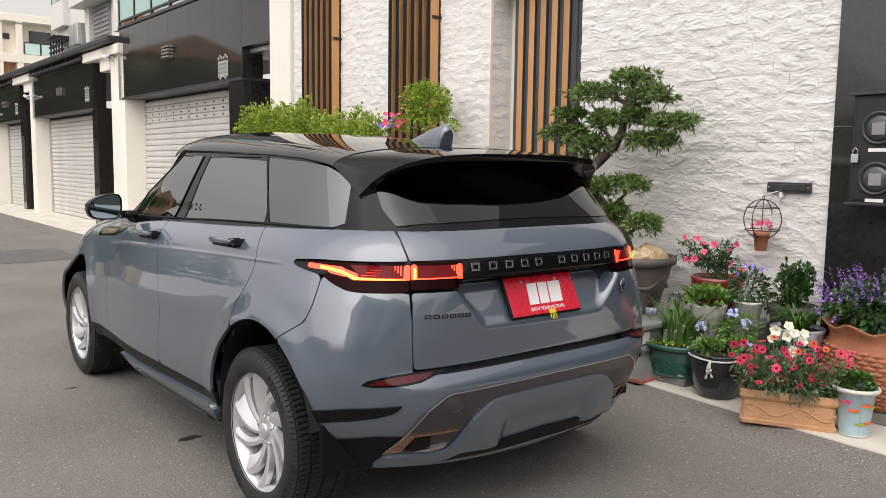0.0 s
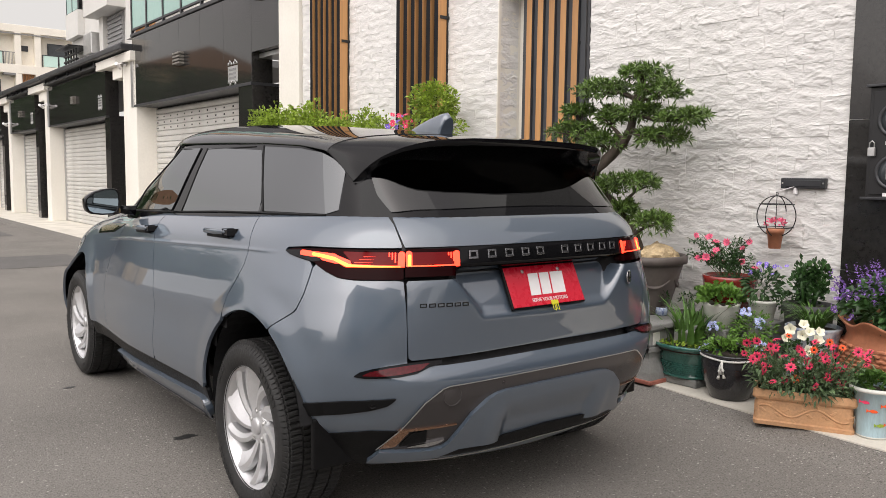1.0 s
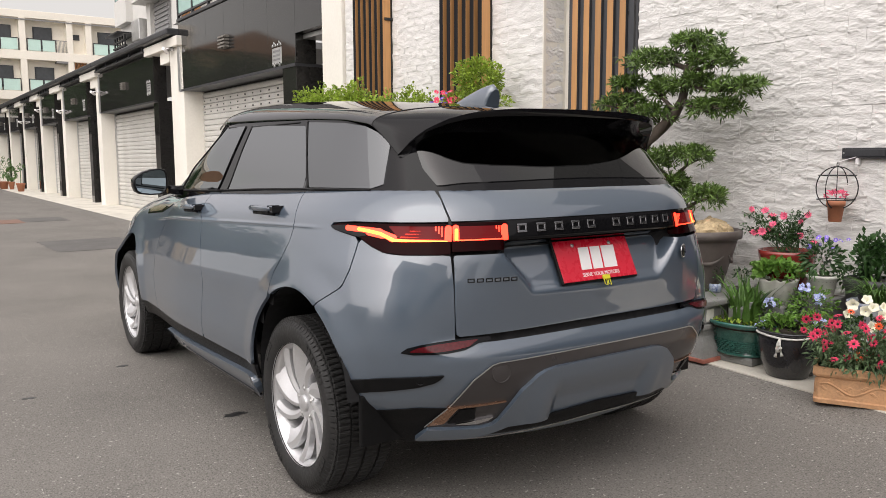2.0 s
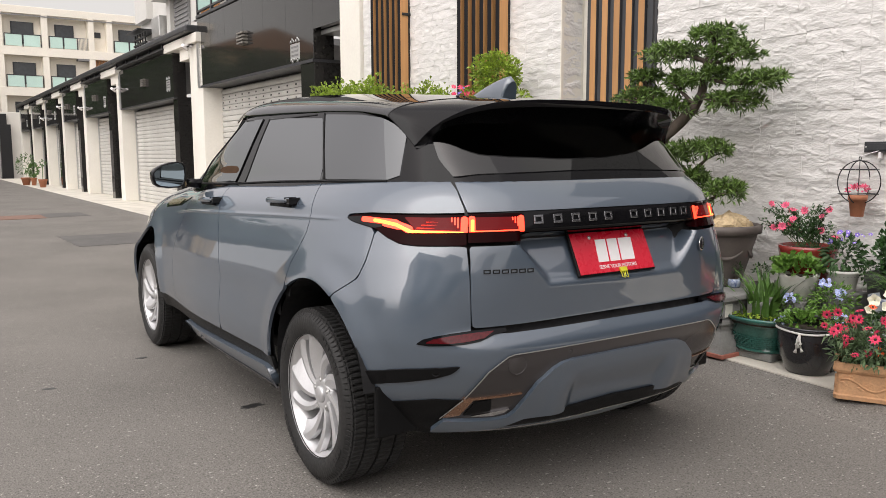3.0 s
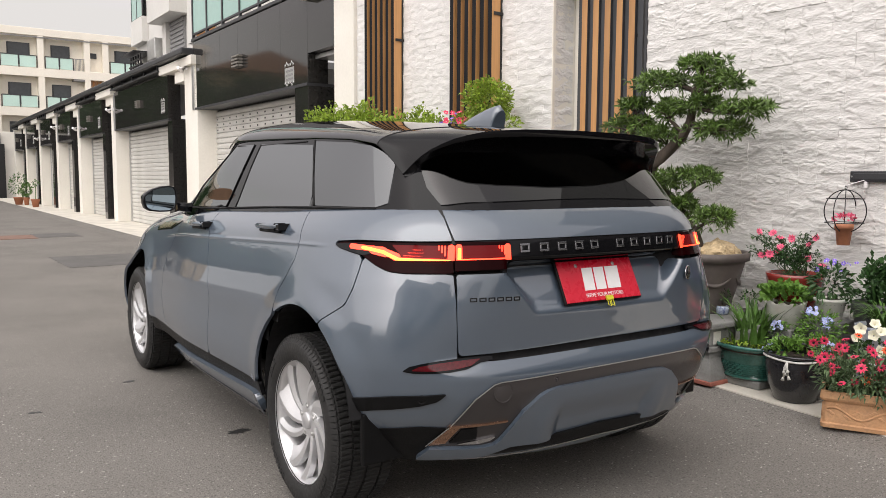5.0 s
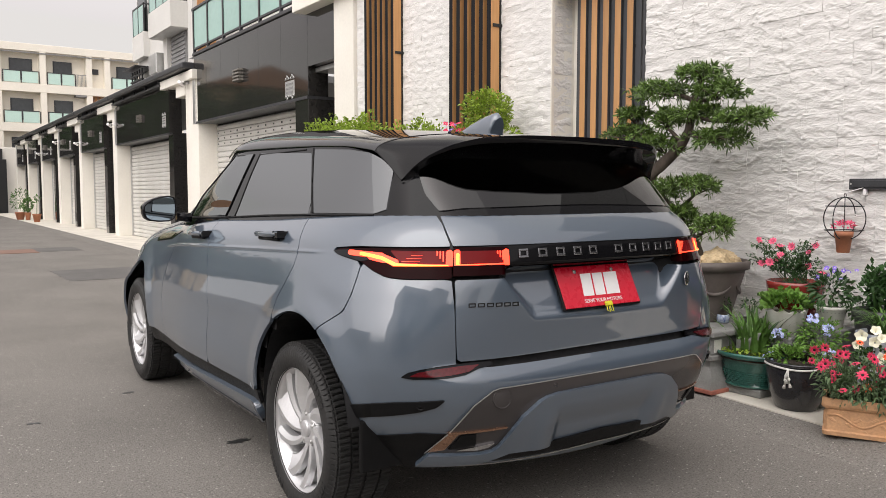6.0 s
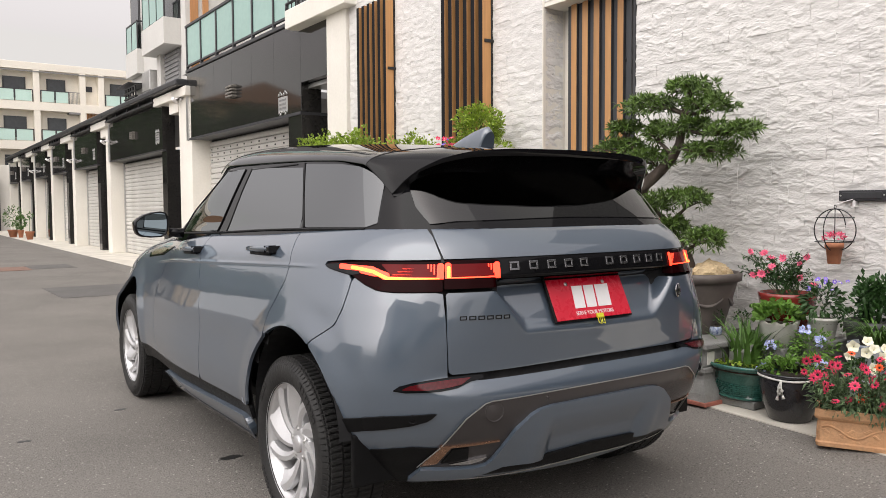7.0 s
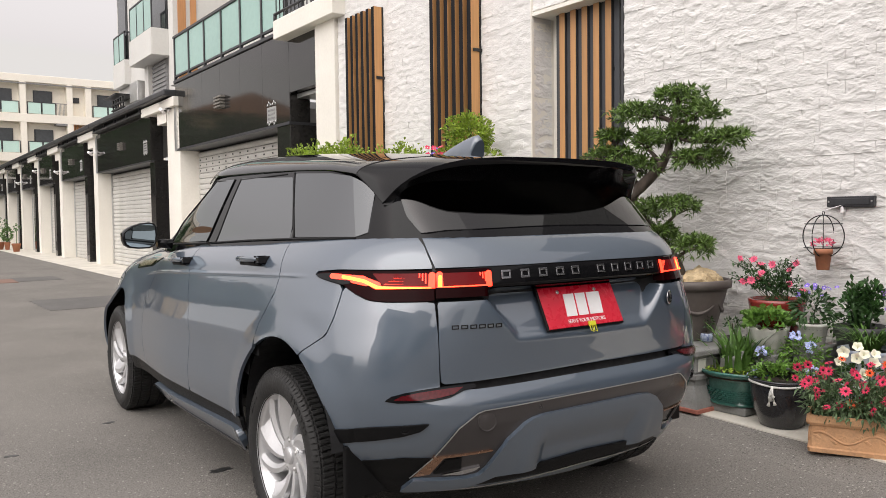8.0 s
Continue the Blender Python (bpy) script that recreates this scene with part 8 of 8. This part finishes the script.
# pots far down the lane
for x, y, h, lab in ((1.98, 34.6, 0.75, "leafy green plant in a clay pot before a pillar"), (2.2, 34.0, 0.45, "small leafy plant in a clay pot"), (2.2, 31.4, 0.6, "thin seedling in a small clay pot")):
    t = thing("potted_plant", lab, "potted plant", "lane pots", at(x, y))
    s = h / 0.75
    pot(t, [(0.13 * s, 0.0), (0.19 * s, 0.26), (0.21 * s, 0.27), (0.21 * s, 0.32), (0.18 * s, 0.32)], M_TERRACOTTA, 20, soil=(0.18 * s, 0.3))
    rng = random.Random(int(y * 10))
    bm = bmesh.new()
    if "thin" in lab:
        tube(bm, [(0, 0, 0.3), (0.03, 0.05, 0.9)], 0.012, 5)
        clump(bm, rng, (0.03, 0.05, 0.95), (0.1, 0.12, 0.1), 30, 0.1, 0.05)
    else:
        clump(bm, rng, (0, 0, 0.3 + h * 0.75), (0.36 * s, 0.4 * s, h * 0.6), 260, 0.11, 0.05, up=0.4)
    part("foliage", bm, M_LEAF, t)

# trees on the other side, seen only in reflections
for k, (x, y, h) in enumerate(((-12.0, 8.0, 2.2), (-12.0, 13.0, 2.4), (-11.0, 18.0, 2.6), (-8.4, 25.0, 6.0), (-8.6, 28.5, 6.5), (-8.9, 32.0, 6.8), (-7.2, 34.0, 6.2), (-7.2, 39.0, 6.8), (-7.4, 45.0, 6.4), (-5.2, 41.5, 7.6), (-3.8, 45.6, 7.8), (-2.6, 56.0, 8.6), (-8.2, -6.5, 4.0), (-7.4, -15.0, 4.8), (-8.0, -24.0, 5.6))):
    t = thing("tree", "round leafy garden tree across the lane", "tree", "garden trees", at(x, y, GROUND))
    rng = random.Random(200 + k)
    bm = tube(bmesh.new(), [(0, 0, 0), (0.1, 0.1, h * 0.4), (0, 0, h * 0.7)], 0.1, 8, radii=[0.16, 0.11, 0.05])
    for j in range(5):
        a = j * 1.3
        tube(bm, [(0.1, 0.1, h * 0.4), (math.cos(a) * 0.5, math.sin(a) * 0.5, h * 0.62), (math.cos(a) * 1.0, math.sin(a) * 1.0, h * 0.75)], 0.04, 6, radii=[0.06, 0.04, 0.02])
    part("trunk", bm, M_BARK, t)
    bm = bmesh.new()
    for j in range(9):
        a, r = rng.uniform(0, 6.28), rng.uniform(0, 0.34 * h)
        clump(bm, rng, (r * math.cos(a), r * math.sin(a), h * rng.uniform(0.45, 0.88)), (0.22 * h, 0.22 * h, 0.16 * h), 1000, 0.028 * h, 0.018 * h, up=0.3, shell=0.25)
    part("crown", bm, M_LEAFDARK, t)

# ---- split stones of the house front ----
rng = random.Random(5)
bed = thing("stone_cladding", "white split-face ledge stones with wavy broken faces", "wall cladding", m=STREET)
bed["kind"] = "structure"


def relief(y, z):
    """The broken face of the cladding: short wavy ledges that swell downwards and are cut off sharply beneath."""
    sway = noise.noise(Vector((y * 6.0, z * 8.0, 1.0)))
    phase = z / 0.040 + 2.4 * sway + 1.9 * noise.noise(Vector((y * 15.0, z * 9.0, 4.0)))
    saw = phase - math.floor(phase)
    swell = (1 - saw) if saw > 0.16 else saw / 0.16 * 0.84
    gate = ease((noise.noise(Vector((y * 9.5, z * 17.0, 7.0))) + 0.15) / 0.30)
    return 0.0088 * gate * swell + 0.006 * noise.noise(Vector((y * 11.0, z * 18.0, 9.0))) + 0.0025 * noise.noise(Vector((y * 45.0, z * 60.0, 2.0)))


def stone_mesh(bm, length, height, seed, place, cell=0.012):
    """One split stone between thin joints."""
    nx, nz = max(3, int(length / cell)), max(3, int(height / (cell * 0.62)))
    r = random.Random(seed)
    level = r.choice((0, 0, 0, 0.0005, -0.0005, 0.0015, -0.0015, 0.003, -0.002)) + 0.012
    origin = place.translation
    across = place.to_3x3() @ Vector((0, 1, 0))
    grid = []
    for i in range(nx + 1):
        col = []
        for j in range(nz + 1):
            a, b = 0.0007 + i / nx * (length - 0.0014), 0.0006 + j / nz * (height - 0.0012)
            x = -max(0.001, level + relief(origin.y + a * across.y + origin.x + a * across.x, origin.z + b))
            col.append(bm.verts.new(place @ Vector((x, a, b))))
        grid.append(col)
    for i in range(nx):
        for j in range(nz):
            bm.faces.new((grid[i][j], grid[i][j + 1], grid[i + 1][j + 1], grid[i + 1][j])).smooth = True
    ring = [grid[i][0] for i in range(nx + 1)] + [grid[nx][j] for j in range(1, nz + 1)] + [grid[i][nz] for i in range(nx - 1, -1, -1)] + [grid[0][j] for j in range(nz - 1, 0, -1)]
    inv = place.inverted()
    back = []
    lip = [bm.verts.new(v.co) for v in ring]
    for v in ring:
        q = inv @ v.co
        back.append(bm.verts.new(place @ Vector((0.004, q.y, q.z))))
    for k in range(len(ring)):
        m = (k + 1) % len(ring)
        bm.faces.new((lip[m], lip[k], back[k], back[m]))


LENGTHS = (0.12, 0.18, 0.24, 0.32)
HEIGHTS = (0.058, 0.070, 0.084)
rest = bmesh.new()
single = 0


def lay(y0, y1, z0, z1, x, near):
    """Panels of three courses between two edges; the stones of the nearest stretch are pieces of their own."""
    global single
    z = z0
    while z < z1:
        y = y0
        while y < y1 - 0.01:
            le = rng.uniform(0.40, 0.72)
            if y1 - y - le < 0.25:
                le = y1 - y
            zz = z
            for he in rng.sample(HEIGHTS, 3):
                yy = y
                while yy < y + le - 0.01:
                    want = rng.choice(LENGTHS)
                    left = y + le - yy
                    size = left if left - want < 0.09 else want
                    place, seed = Matrix.Translation((x, yy, zz)), rng.randrange(10000)
                    if near(yy, zz) and single < 300:
                        bm = bmesh.new()
                        stone_mesh(bm, size, he, seed, place)
                        part("stone", bm, M_STONE, bed)
                        single += 1
                    else:
                        stone_mesh(rest, size, he, seed, place, 0.012 if y1 < 1.5 else 0.020)
                    yy += size
                zz += he
            y += le
        z += sum(HEIGHTS)


near = lambda y, z: -0.62 <= y < 1.42 and 0.95 < z < 2.35
lay(-0.62, 1.405, 0.03, 3.6, WALL + 0.02, near)
lay(2.462, 6.05, 1.2, 4.9, WALL + 0.02, lambda y, z: False)
lay(1.405, 2.462, 3.03, 4.6, WALL + 0.02, lambda y, z: False)
ob = part("stones", rest, M_STONE, bed)
ob["kind"] = "stuff"
# the reveal beside the recess is faced with the same stone
reveal = bmesh.new()
z = 0.9
while z < 2.97:
    he = rng.choice(HEIGHTS)
    stone_mesh(reveal, 0.225, min(he, 2.985 - z), rng.randrange(10000), pose(WALL + 0.24, 2.472, z, 0, 0, 90))
    z += he
ob = part("stones", reveal, M_STONE, bed)
ob["kind"] = "stuff"
